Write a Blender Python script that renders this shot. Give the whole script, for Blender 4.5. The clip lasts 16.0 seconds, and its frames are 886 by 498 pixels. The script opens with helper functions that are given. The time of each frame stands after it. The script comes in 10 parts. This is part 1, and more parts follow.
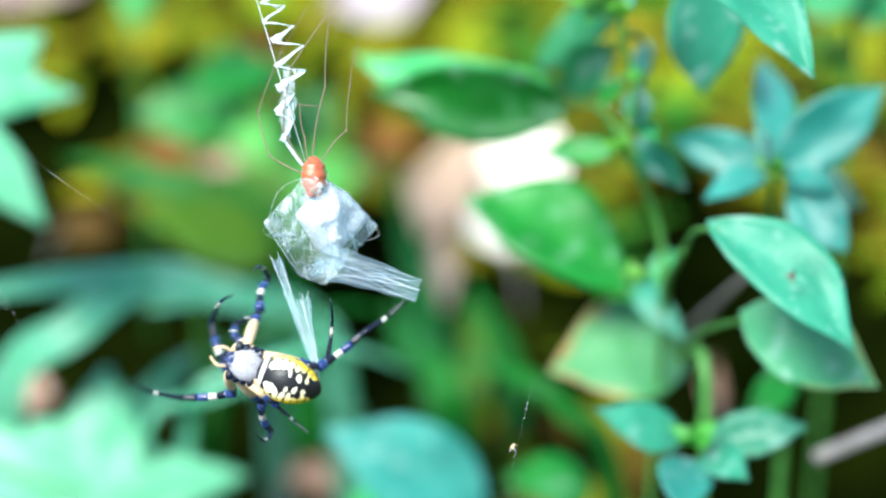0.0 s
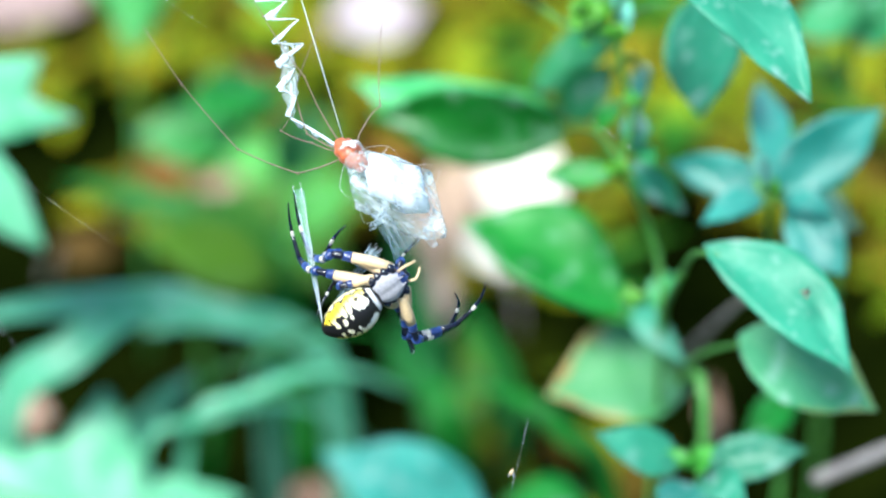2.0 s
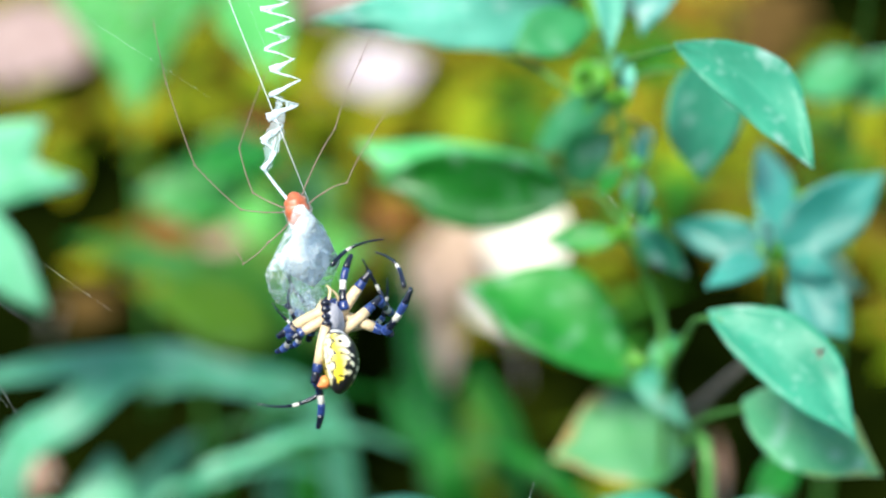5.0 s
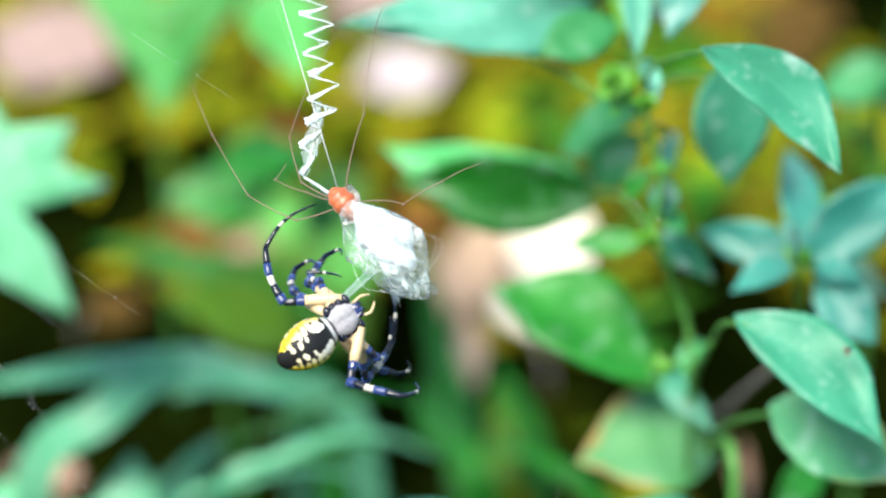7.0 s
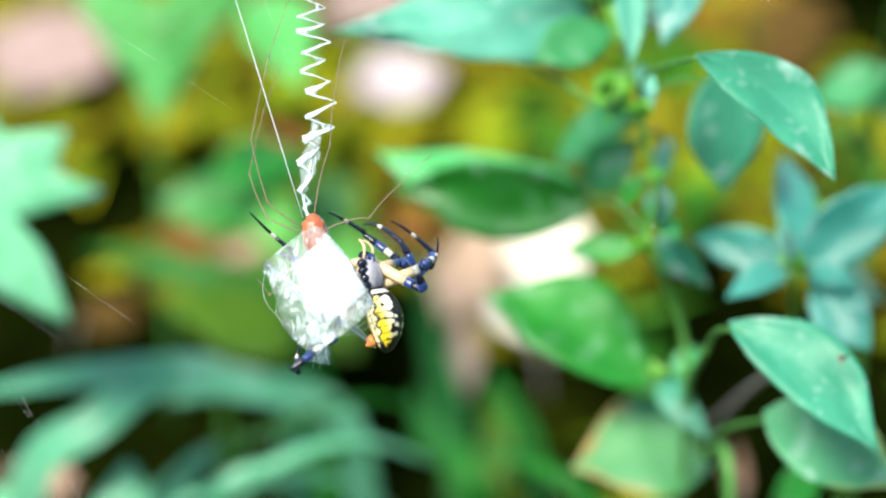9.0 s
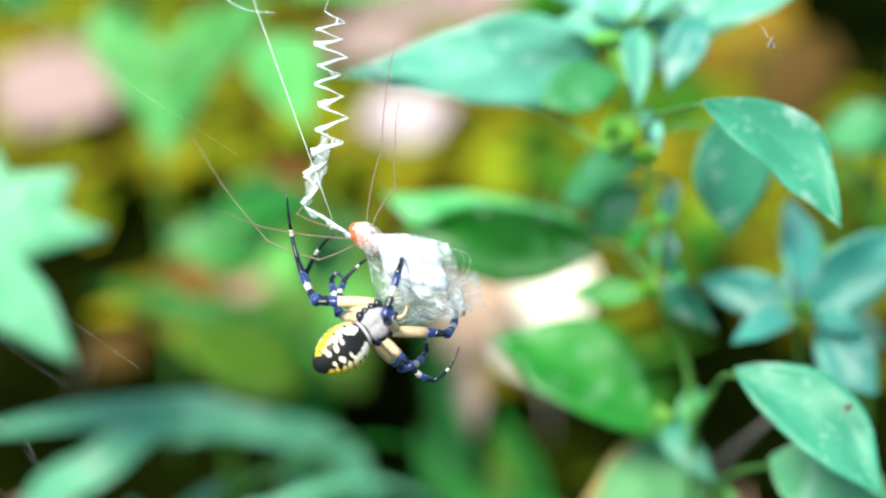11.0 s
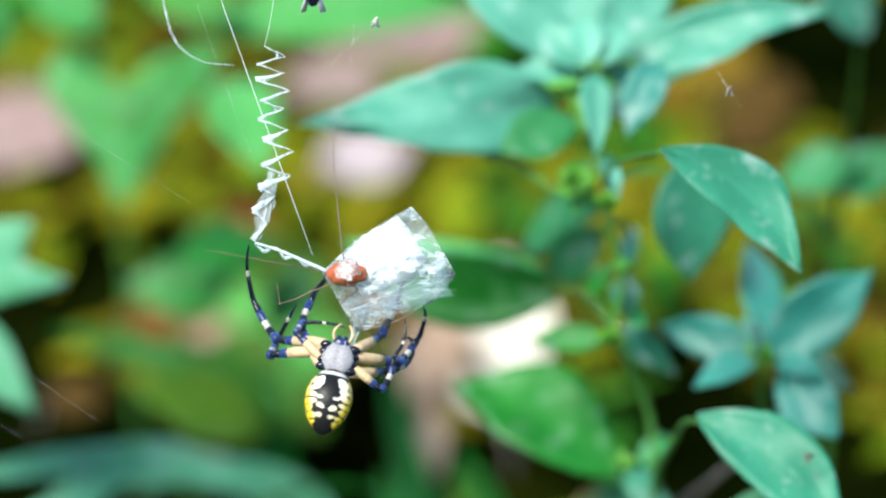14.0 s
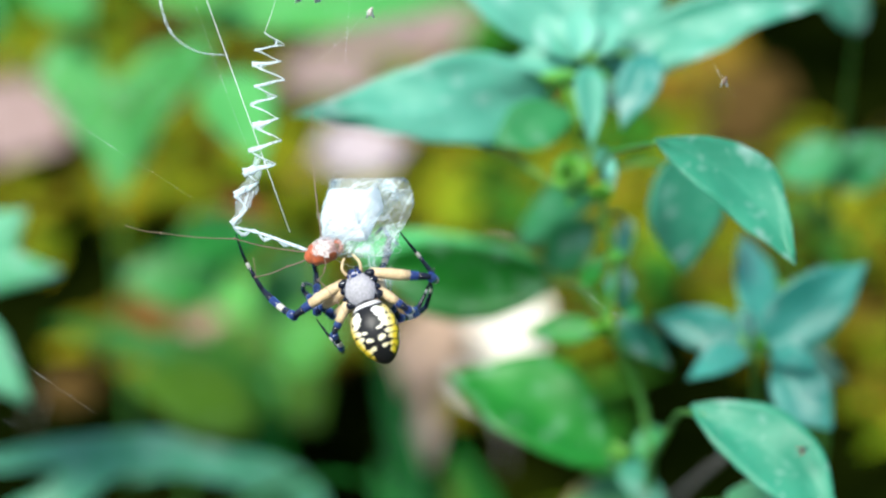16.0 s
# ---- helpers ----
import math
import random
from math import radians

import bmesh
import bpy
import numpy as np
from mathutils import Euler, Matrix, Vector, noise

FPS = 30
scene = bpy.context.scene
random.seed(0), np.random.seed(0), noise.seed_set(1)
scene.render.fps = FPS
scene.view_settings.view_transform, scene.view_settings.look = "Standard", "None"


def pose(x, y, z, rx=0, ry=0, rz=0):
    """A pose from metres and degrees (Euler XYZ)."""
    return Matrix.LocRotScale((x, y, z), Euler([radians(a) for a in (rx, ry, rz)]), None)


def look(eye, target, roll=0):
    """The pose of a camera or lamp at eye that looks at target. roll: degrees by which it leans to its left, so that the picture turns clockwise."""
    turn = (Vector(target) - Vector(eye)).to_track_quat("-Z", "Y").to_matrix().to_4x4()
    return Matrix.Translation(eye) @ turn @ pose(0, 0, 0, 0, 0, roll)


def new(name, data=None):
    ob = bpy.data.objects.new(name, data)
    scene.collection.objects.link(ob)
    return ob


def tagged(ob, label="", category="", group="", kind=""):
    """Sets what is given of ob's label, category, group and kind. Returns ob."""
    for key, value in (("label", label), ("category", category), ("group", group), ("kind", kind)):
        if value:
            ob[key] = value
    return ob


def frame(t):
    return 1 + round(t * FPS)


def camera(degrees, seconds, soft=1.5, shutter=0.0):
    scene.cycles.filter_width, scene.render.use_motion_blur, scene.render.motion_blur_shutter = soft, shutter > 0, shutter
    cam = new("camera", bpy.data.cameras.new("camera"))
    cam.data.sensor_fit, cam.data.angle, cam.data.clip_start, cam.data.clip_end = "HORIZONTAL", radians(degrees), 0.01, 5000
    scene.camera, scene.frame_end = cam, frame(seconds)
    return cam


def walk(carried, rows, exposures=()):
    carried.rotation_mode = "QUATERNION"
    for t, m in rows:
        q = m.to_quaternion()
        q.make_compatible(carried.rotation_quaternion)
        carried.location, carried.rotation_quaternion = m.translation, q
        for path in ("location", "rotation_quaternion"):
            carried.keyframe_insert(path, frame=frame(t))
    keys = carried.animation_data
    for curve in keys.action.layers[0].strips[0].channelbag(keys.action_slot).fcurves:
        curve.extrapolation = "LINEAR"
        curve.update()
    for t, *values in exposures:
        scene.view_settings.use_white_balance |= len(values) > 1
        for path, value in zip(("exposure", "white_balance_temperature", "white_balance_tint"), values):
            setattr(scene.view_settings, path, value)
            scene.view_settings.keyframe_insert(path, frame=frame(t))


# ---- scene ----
# The camera hangs half a metre before the web and tilts slowly upwards.
cam = camera(22, 16.0, 2.2, 0.4)
cam.data.dof.use_dof = True
cam.data.dof.focus_distance = 0.502
cam.data.dof.aperture_fstop = 6.0
PATH = [
    (0, pose(0.00000, -0.45247, 0.61289, 62.308, 0, -0.769) @ pose(0, 0, 0, 0, 0, 0.521)),
    (0.5, pose(0.00000, -0.45235, 0.61313, 62.359, 0, -0.835) @ pose(0, 0, 0, 0, 0, 0.406)),
    (1, pose(0.00000, -0.45220, 0.61344, 62.454, 0, -0.793) @ pose(0, 0, 0, 0, 0, 0.494)),
    (1.5, pose(0.00000, -0.45208, 0.61368, 62.534, 0, -0.828) @ pose(0, 0, 0, 0, 0, 0.586)),
    (2, pose(0.00000, -0.45166, 0.61455, 62.743, 0, -0.825) @ pose(0, 0, 0, 0, 0, 0.409)),
    (2.5, pose(0.00000, -0.45124, 0.61541, 62.981, 0, -0.877) @ pose(0, 0, 0, 0, 0, 0.414)),
    (3, pose(0.00000, -0.45091, 0.61608, 63.188, 0, -0.900) @ pose(0, 0, 0, 0, 0, 0.408)),
    (3.5, pose(0.00000, -0.45053, 0.61687, 63.389, 0, -0.927) @ pose(0, 0, 0, 0, 0, 0.185)),
    (4, pose(0.00000, -0.45003, 0.61789, 63.692, 0, -1.075) @ pose(0, 0, 0, 0, 0, 0.206)),
    (6.5, pose(0.00000, -0.44940, 0.61919, 64.001, 0, -0.015) @ pose(0, 0, 0, 0, 0, 0.033)),
    (7, pose(0.00000, -0.44940, 0.61919, 64.000, 0, -0.000) @ pose(0, 0, 0, 0, 0, 0.000)),
    (7.5, pose(0.00000, -0.44934, 0.61930, 64.020, 0, -0.088) @ pose(0, 0, 0, 0, 0, 0.080)),
    (8, pose(0.00000, -0.44934, 0.61930, 64.044, 0, -0.116) @ pose(0, 0, 0, 0, 0, -0.051)),
    (8.5, pose(0.00000, -0.44930, 0.61938, 64.053, 0, -0.160) @ pose(0, 0, 0, 0, 0, -0.031)),
    (11, pose(0.00000, -0.44769, 0.62269, 64.918, 0, 0.024) @ pose(0, 0, 0, 0, 0, 0.068)),
    (11.5, pose(0.00000, -0.44734, 0.62339, 65.126, 0, -0.119) @ pose(0, 0, 0, 0, 0, 0.100)),
    (12, pose(0.00000, -0.44729, 0.62351, 65.150, 0, -0.130) @ pose(0, 0, 0, 0, 0, -0.080)),
    (12.5, pose(0.00000, -0.44556, 0.62705, 66.085, 0, -0.306) @ pose(0, 0, 0, 0, 0, 0.295)),
    (13, pose(0.00000, -0.44604, 0.62607, 65.844, 0, -0.604) @ pose(0, 0, 0, 0, 0, 0.099)),
    (13.5, pose(0.00000, -0.44607, 0.62601, 65.779, 0, -0.875) @ pose(0, 0, 0, 0, 0, 0.376)),
    (14, pose(0.00000, -0.44618, 0.62577, 65.803, 0, -1.065) @ pose(0, 0, 0, 0, 0, -0.015)),
    (14.5, pose(0.00000, -0.44630, 0.62554, 65.684, 0, -1.229) @ pose(0, 0, 0, 0, 0, 0.396)),
    (15, pose(0.00000, -0.44631, 0.62552, 65.687, 0, -1.275) @ pose(0, 0, 0, 0, 0, 0.352)),
    (15.5, pose(0.00000, -0.44644, 0.62524, 65.649, 0, -1.307) @ pose(0, 0, 0, 0, 0, 0.210)),
    (16, pose(0.00000, -0.44646, 0.62520, 65.638, 0, -1.216) @ pose(0, 0, 0, 0, 0, 0.148)),
]
walk(cam, PATH, [(0, 1.65, 5900, 2), (2, 1.6, 5800, 2), (4, 1.5, 6000, 3), (6.5, 1.5, 6550, 4), (8, 1.51, 6600, 4), (11, 1.53, 6600, 4), (12, 1.52, 6450, 4), (12.5, 1.54, 6350, 4), (13, 1.34, 6300, 4), (13.5, 1.2, 6250, 4), (14, 1.1, 6250, 4), (16, 1.1, 6250, 4)])

# ---- sky and sun: bright shade under trees with a broken, soft sun ----
world = bpy.data.worlds.new("sky")
scene.world = world
world.use_nodes = True
sky = world.node_tree.nodes.new("ShaderNodeTexSky")
sky.sky_type = "NISHITA"
sky.sun_disc = False
sky.sun_elevation, sky.sun_rotation = radians(52), radians(215)
world.node_tree.links.new(sky.outputs[0], world.node_tree.nodes["Background"].inputs[0])
world.node_tree.nodes["Background"].inputs[1].default_value = 0.1
lamp = bpy.data.lights.new("sun", "SUN")
lamp.energy, lamp.angle, lamp.color = 4.0, radians(22), (1.0, 0.95, 0.86)
sun = new("sun", lamp)
sun.matrix_world = look((-0.85, -1.2, 1.9), (0, 0, 0))


# ---- materials ----
def nodes_of(name):
    m = bpy.data.materials.new(name)
    m.use_nodes = True
    t = m.node_tree
    return m, t, t.nodes["Principled BSDF"]


def add(t, kind, **values):
    n = t.nodes.new(kind)
    for k, v in values.items():
        n.inputs[k].default_value = v
    return n


def ramp(t, source, stops):
    n = t.nodes.new("ShaderNodeValToRGB")
    while len(n.color_ramp.elements) < len(stops):
        n.color_ramp.elements.new(0.5)
    for e, (p, c) in zip(n.color_ramp.elements, stops):
        e.position, e.color = p, (*c, 1)
    t.links.new(source, n.inputs[0])
    return n


def bump(t, source, b, strength, distance):
    n = add(t, "ShaderNodeBump", Strength=strength, Distance=distance)
    t.links.new(source, n.inputs["Height"])
    t.links.new(n.outputs[0], b.inputs["Normal"])


def math_node(t, op, a, b=None, c=None):
    n = t.nodes.new("ShaderNodeMath")
    n.operation = op
    for i, v in enumerate((a, b, c)):
        if v is None:
            continue
        if isinstance(v, (int, float)):
            n.inputs[i].default_value = v
        else:
            t.links.new(v, n.inputs[i])
    return n.outputs[0]


def leaf_material(name, dark, light, rib, rough=0.42, through_light=0.42, stain=None, downy=0.22, sheen_mildew=0.5, gloss=0.5):
    """A leaf blade: paler midrib and slanting side veins by the blade's own u, v; mottled; light passes through."""
    m, t, b = nodes_of(name)
    uv = t.nodes.new("ShaderNodeUVMap")
    sep = t.nodes.new("ShaderNodeSeparateXYZ")
    t.links.new(uv.outputs[0], sep.inputs[0])
    co = t.nodes.new("ShaderNodeTexCoord")
    n1 = add(t, "ShaderNodeTexNoise", Scale=55.0, Detail=4.0)
    n2 = add(t, "ShaderNodeTexNoise", Scale=420.0, Detail=3.0)
    info = t.nodes.new("ShaderNodeObjectInfo")
    t.links.new(co.outputs["Object"], n1.inputs[0])
    t.links.new(co.outputs["Object"], n2.inputs[0])
    mix = math_node(t, "ADD", math_node(t, "MULTIPLY", n1.outputs[0], 0.7), math_node(t, "MULTIPLY", info.outputs["Random"], 0.3))
    base = ramp(t, mix, [(0.3, dark), (0.75, light)])
    off = math_node(t, "ABSOLUTE", math_node(t, "SUBTRACT", sep.outputs[0], 0.5))
    side = math_node(t, "FRACT", math_node(t, "MULTIPLY", math_node(t, "SUBTRACT", sep.outputs[1], math_node(t, "MULTIPLY", off, 0.55)), 8.0))
    vein = math_node(t, "LESS_THAN", math_node(t, "ABSOLUTE", math_node(t, "SUBTRACT", side, 0.5)), 0.06)
    mid = math_node(t, "LESS_THAN", off, 0.016)
    line = math_node(t, "MAXIMUM", math_node(t, "MULTIPLY", vein, 0.12), math_node(t, "MULTIPLY", mid, 0.25))
    mixc = t.nodes.new("ShaderNodeMix")
    mixc.data_type = "RGBA"
    t.links.new(line, mixc.inputs[0])
    t.links.new(base.outputs[0], mixc.inputs[6])
    mixc.inputs[7].default_value = (*rib, 1)
    # Whitish sheen painted into the colour as blotches and dots, mixed with mildew.
    n3 = add(t, "ShaderNodeTexNoise", Scale=130.0, Detail=2.0)
    t.links.new(co.outputs["Object"], n3.inputs[0])
    bloom = ramp(t, n3.outputs[0], [(0.57, (0, 0, 0)), (0.73, (sheen_mildew,) * 3)])
    n4 = add(t, "ShaderNodeTexNoise", Scale=620.0, Detail=1.0)
    t.links.new(co.outputs["Object"], n4.inputs[0])
    dots = ramp(t, n4.outputs[0], [(0.66, (0, 0, 0)), (0.76, (sheen_mildew * 0.55,) * 3)])
    sheen_patches = math_node(t, "MAXIMUM", bloom.outputs[0], dots.outputs[0])
    mix3 = t.nodes.new("ShaderNodeMix")
    mix3.data_type = "RGBA"
    t.links.new(sheen_patches, mix3.inputs[0])
    t.links.new(mixc.outputs[2], mix3.inputs[6])
    mix3.inputs[7].default_value = (*(0.4 * x + q for x, q in zip(light, (0.33, 0.4, 0.4))), 1)
    colour = mix3.outputs[2]
    if stain:
        edge = add(t, "ShaderNodeTexNoise", Scale=90.0)
        t.links.new(co.outputs["Object"], edge.inputs[0])
        # withered along the rim of the outer half
        worn = math_node(t, "ADD", math_node(t, "ADD", math_node(t, "MULTIPLY", sep.outputs[1], 0.6), off), math_node(t, "MULTIPLY", edge.outputs[0], 0.5))
        far = ramp(t, math_node(t, "MULTIPLY", worn, 0.7), [(0.715, (0, 0, 0)), (0.82, (0.85, 0.85, 0.85))]).outputs[0]
        mix2 = t.nodes.new("ShaderNodeMix")
        mix2.data_type = "RGBA"
        t.links.new(far, mix2.inputs[0])
        t.links.new(colour, mix2.inputs[6])
        mix2.inputs[7].default_value = (*stain, 1)
        colour = mix2.outputs[2]
    t.links.new(colour, b.inputs["Base Color"])
    r = math_node(t, "ADD", math_node(t, "MULTIPLY", n1.outputs[0], 0.3), rough - 0.12)
    t.links.new(r, b.inputs["Roughness"])
    b.inputs["Specular IOR Level"].default_value = gloss
    b.inputs["Sheen Weight"].default_value, b.inputs["Sheen Roughness"].default_value = downy, 0.45
    b.inputs["Sheen Tint"].default_value = (0.75, 1.0, 0.92, 1)
    bump(t, math_node(t, "ADD", math_node(t, "MULTIPLY", line, -1.0), math_node(t, "MULTIPLY", n2.outputs[0], 0.5)), b, 0.35, 0.0004)
    tr = t.nodes.new("ShaderNodeBsdfTranslucent")
    t.links.new(colour, tr.inputs[0])
    ms = add(t, "ShaderNodeMixShader", Fac=through_light)
    t.links.new(b.outputs[0], ms.inputs[1])
    t.links.new(tr.outputs[0], ms.inputs[2])
    t.links.new(ms.outputs[0], t.nodes["Material Output"].inputs[0])
    return m


def speckled(name, stops, scale, rough, relief=0.3, depth=0.001, detail=6.0, metal=0.0, island=0.0):
    m, t, b = nodes_of(name)
    co = t.nodes.new("ShaderNodeTexCoord")
    n = add(t, "ShaderNodeTexNoise", Scale=scale, Detail=detail)
    n2 = add(t, "ShaderNodeTexNoise", Scale=scale * 7.3, Detail=4.0)
    t.links.new(co.outputs["Object"], n.inputs[0])
    t.links.new(co.outputs["Object"], n2.inputs[0])
    v = math_node(t, "ADD", math_node(t, "MULTIPLY", n.outputs[0], 0.7), math_node(t, "MULTIPLY", n2.outputs[0], 0.3))
    if island:
        g = t.nodes.new("ShaderNodeNewGeometry")
        v = math_node(t, "ADD", math_node(t, "MULTIPLY", math_node(t, "SUBTRACT", math_node(t, "MULTIPLY", v, 1.8), 0.4), 1 - island), math_node(t, "MULTIPLY", g.outputs["Random Per Island"], island))
    c = ramp(t, v, stops)
    t.links.new(c.outputs[0], b.inputs["Base Color"])
    b.inputs["Roughness"].default_value, b.inputs["Metallic"].default_value = rough, metal
    b.inputs["Specular IOR Level"].default_value = 0.0 if rough > 0.85 else 0.05 if rough > 0.75 else 0.4
    bump(t, n2.outputs[0], b, relief, depth)
    return m


def silk_material(name, cover, streak, colour=(0.86, 0.9, 0.93), floor=0.6, thin=None, relief=0.3):
    """Matted silk: pale threads over gaps; cover is the share that is closed."""
    m, t, b = nodes_of(name)
    co = t.nodes.new("ShaderNodeTexCoord")
    mp = t.nodes.new("ShaderNodeMapping")
    mp.inputs["Scale"].default_value = streak
    t.links.new(co.outputs["Object"], mp.inputs[0])
    n = add(t, "ShaderNodeTexNoise", Scale=900.0, Detail=5.0, Distortion=0.6)
    t.links.new(mp.outputs[0], n.inputs[0])
    n2 = add(t, "ShaderNodeTexNoise", Scale=160.0, Detail=3.0)
    t.links.new(co.outputs["Object"], n2.inputs[0])
    v = math_node(t, "ADD", math_node(t, "MULTIPLY", n.outputs[0], 0.6), math_node(t, "MULTIPLY", n2.outputs[0], 0.4))
    c = ramp(t, v, [(0.35, tuple(0.86 * x for x in colour)), (0.6, colour)])
    t.links.new(c.outputs[0], b.inputs["Base Color"])
    b.inputs["Roughness"].default_value = 0.5
    bump(t, v, b, relief, 0.0004)
    tl = t.nodes.new("ShaderNodeBsdfTranslucent")
    t.links.new(c.outputs[0], tl.inputs[0])
    m1 = add(t, "ShaderNodeMixShader", Fac=0.4)
    t.links.new(b.outputs[0], m1.inputs[1])
    t.links.new(tl.outputs[0], m1.inputs[2])
    gap = ramp(t, v, [(0.6 - cover * 0.3, (0, 0, 0)), (0.8 - cover * 0.35, (1, 1, 1))])
    keep = math_node(t, "ADD", math_node(t, "MULTIPLY", gap.outputs[0], 1.0 - cover * floor), cover * floor)
    if thin:
        # fewer turns of thread towards the low end
        sep = t.nodes.new("ShaderNodeSeparateXYZ")
        t.links.new(co.outputs["Object"], sep.inputs[0])
        level = math_node(t, "ADD", math_node(t, "SUBTRACT", math_node(t, "MULTIPLY", sep.outputs[2], 0.85), math_node(t, "MULTIPLY", sep.outputs[0], 0.4)), math_node(t, "MULTIPLY", math_node(t, "SUBTRACT", n2.outputs[0], 0.5), 0.012))
        fade = t.nodes.new("ShaderNodeMapRange")
        for k, q in zip((1, 2, 3, 4), thin):
            fade.inputs[k].default_value = q
        t.links.new(level, fade.inputs[0])
        keep = math_node(t, "MULTIPLY", keep, math_node(t, "ADD", fade.outputs[0], math_node(t, "MULTIPLY", gap.outputs[0], 0.25)))
    clear = t.nodes.new("ShaderNodeBsdfTransparent")
    m2 = t.nodes.new("ShaderNodeMixShader")
    t.links.new(keep, m2.inputs[0])
    t.links.new(clear.outputs[0], m2.inputs[1])
    t.links.new(m1.outputs[0], m2.inputs[2])
    t.links.new(m2.outputs[0], t.nodes["Material Output"].inputs[0])
    return m


def shell(name, colour, rough, sheen=0.0, sheen_tint=(0.4, 0.5, 1.0), grain=2500.0):
    """Cuticle with fine hair: small changes of tone and a soft bloom."""
    m, t, b = nodes_of(name)
    co = t.nodes.new("ShaderNodeTexCoord")
    n = add(t, "ShaderNodeTexNoise", Scale=grain, Detail=3.0)
    t.links.new(co.outputs["Object"], n.inputs[0])
    c = ramp(t, n.outputs[0], [(0.3, tuple(0.6 * x for x in colour)), (0.7, colour)])
    t.links.new(c.outputs[0], b.inputs["Base Color"])
    b.inputs["Roughness"].default_value = rough
    b.inputs["Sheen Weight"].default_value = sheen
    b.inputs["Sheen Tint"].default_value = (*sheen_tint, 1)
    bump(t, n.outputs[0], b, 0.5, 0.0002)
    return m


LEAF_TEAL = leaf_material("teal_leaf", (0.016, 0.16, 0.085), (0.05, 0.32, 0.195), (0.14, 0.4, 0.28), 0.42, downy=0.35, sheen_mildew=0.8)
LEAF_PALE_TEAL = leaf_material("pale_teal_leaf", (0.07, 0.33, 0.225), (0.18, 0.54, 0.41), (0.26, 0.56, 0.46), 0.45, 0.45, downy=0.4, sheen_mildew=0.7)
LEAF_GREEN = leaf_material("green_leaf", (0.01, 0.13, 0.01), (0.03, 0.29, 0.035), (0.1, 0.36, 0.08), 0.4, downy=0.02, gloss=0.45)
LEAF_LIME = leaf_material("young_leaf", (0.08, 0.3, 0.015), (0.17, 0.46, 0.04), (0.25, 0.5, 0.1), 0.42, 0.5, downy=0.05)
LEAF_MINT = leaf_material("pale_leaf", (0.035, 0.3, 0.07), (0.1, 0.47, 0.16), (0.22, 0.52, 0.26), 0.4, gloss=0.3, downy=0.08)
LEAF_SPRING = leaf_material("light_green_leaf", (0.075, 0.34, 0.04), (0.17, 0.49, 0.11), (0.24, 0.52, 0.18), 0.42, 0.5, downy=0.02, gloss=0.2)
LEAF_BLUE = leaf_material("bluish_leaf", (0.022, 0.2, 0.16), (0.075, 0.37, 0.31), (0.15, 0.4, 0.34), 0.4, 0.5)
LEAF_RIM = leaf_material("yellowing_leaf", (0.08, 0.31, 0.1), (0.19, 0.44, 0.23), (0.28, 0.46, 0.24), 0.45, 0.5, (0.42, 0.28, 0.1))
LEAF_EDGE = leaf_material("browning_leaf", (0.035, 0.21, 0.08), (0.09, 0.34, 0.16), (0.25, 0.45, 0.2), 0.4, 0.35, (0.3, 0.4, 0.13))
LEAF_OLIVE = leaf_material("olive_leaf", (0.03, 0.1, 0.005), (0.08, 0.18, 0.01), (0.14, 0.24, 0.03), 0.55, downy=0.02, sheen_mildew=0.15, gloss=0.2)
LEAF_DULL = leaf_material("dull_green_leaf", (0.025, 0.2, 0.06), (0.07, 0.32, 0.13), (0.12, 0.36, 0.16), 0.45, downy=0.02, gloss=0.2)
LEAF_TRI = leaf_material("soft_green_leaf", (0.08, 0.38, 0.08), (0.155, 0.5, 0.16), (0.2, 0.5, 0.22), 0.45, 0.5, downy=0.02, gloss=0.2)
BLADE = leaf_material("deep_green_blade", (0.004, 0.06, 0.004), (0.014, 0.15, 0.012), (0.05, 0.2, 0.04), 0.5, 0.35, downy=0.02, sheen_mildew=0.1, gloss=0.2)
STRAP = leaf_material("strap_leaf", (0.06, 0.3, 0.15), (0.19, 0.54, 0.34), (0.15, 0.43, 0.29), 0.34, downy=0.3)
LEAF_STAR = leaf_material("pale_star_leaf", (0.08, 0.38, 0.17), (0.21, 0.56, 0.34), (0.33, 0.6, 0.42), 0.38)
DRY_PALE = leaf_material("pale_dry_leaf", (0.7, 0.6, 0.48), (0.88, 0.83, 0.72), (0.6, 0.5, 0.38), 0.6, 0.15, gloss=0.1, downy=0.02, sheen_mildew=0.1)
DRY_TAN = leaf_material("tan_dry_leaf", (0.36, 0.24, 0.16), (0.52, 0.38, 0.28), (0.3, 0.2, 0.12), 0.6, 0.15, gloss=0.1, downy=0.02, sheen_mildew=0.1)
DRY_PINK = leaf_material("mauve_dry_leaf", (0.2, 0.13, 0.12), (0.33, 0.25, 0.23), (0.2, 0.14, 0.12), 0.6, 0.15, gloss=0.1, downy=0.02, sheen_mildew=0.1)
DRY_WHITE = leaf_material("whitish_dry_leaf", (0.34, 0.27, 0.28), (0.47, 0.4, 0.42), (0.34, 0.27, 0.28), 0.6, 0.15, gloss=0.1, downy=0.02, sheen_mildew=0.1)
# Near-black soil colour puts the shade between plants into the ground.
GROUND = speckled("shade_dark_mossy_soil", [(0.4, (0.001, 0.002, 0.0002)), (0.52, (0.003, 0.005, 0.0005)), (0.64, (0.01, 0.014, 0.001)), (0.78, (0.03, 0.022, 0.003))], 4.5, 0.9, 0.6, 0.01)
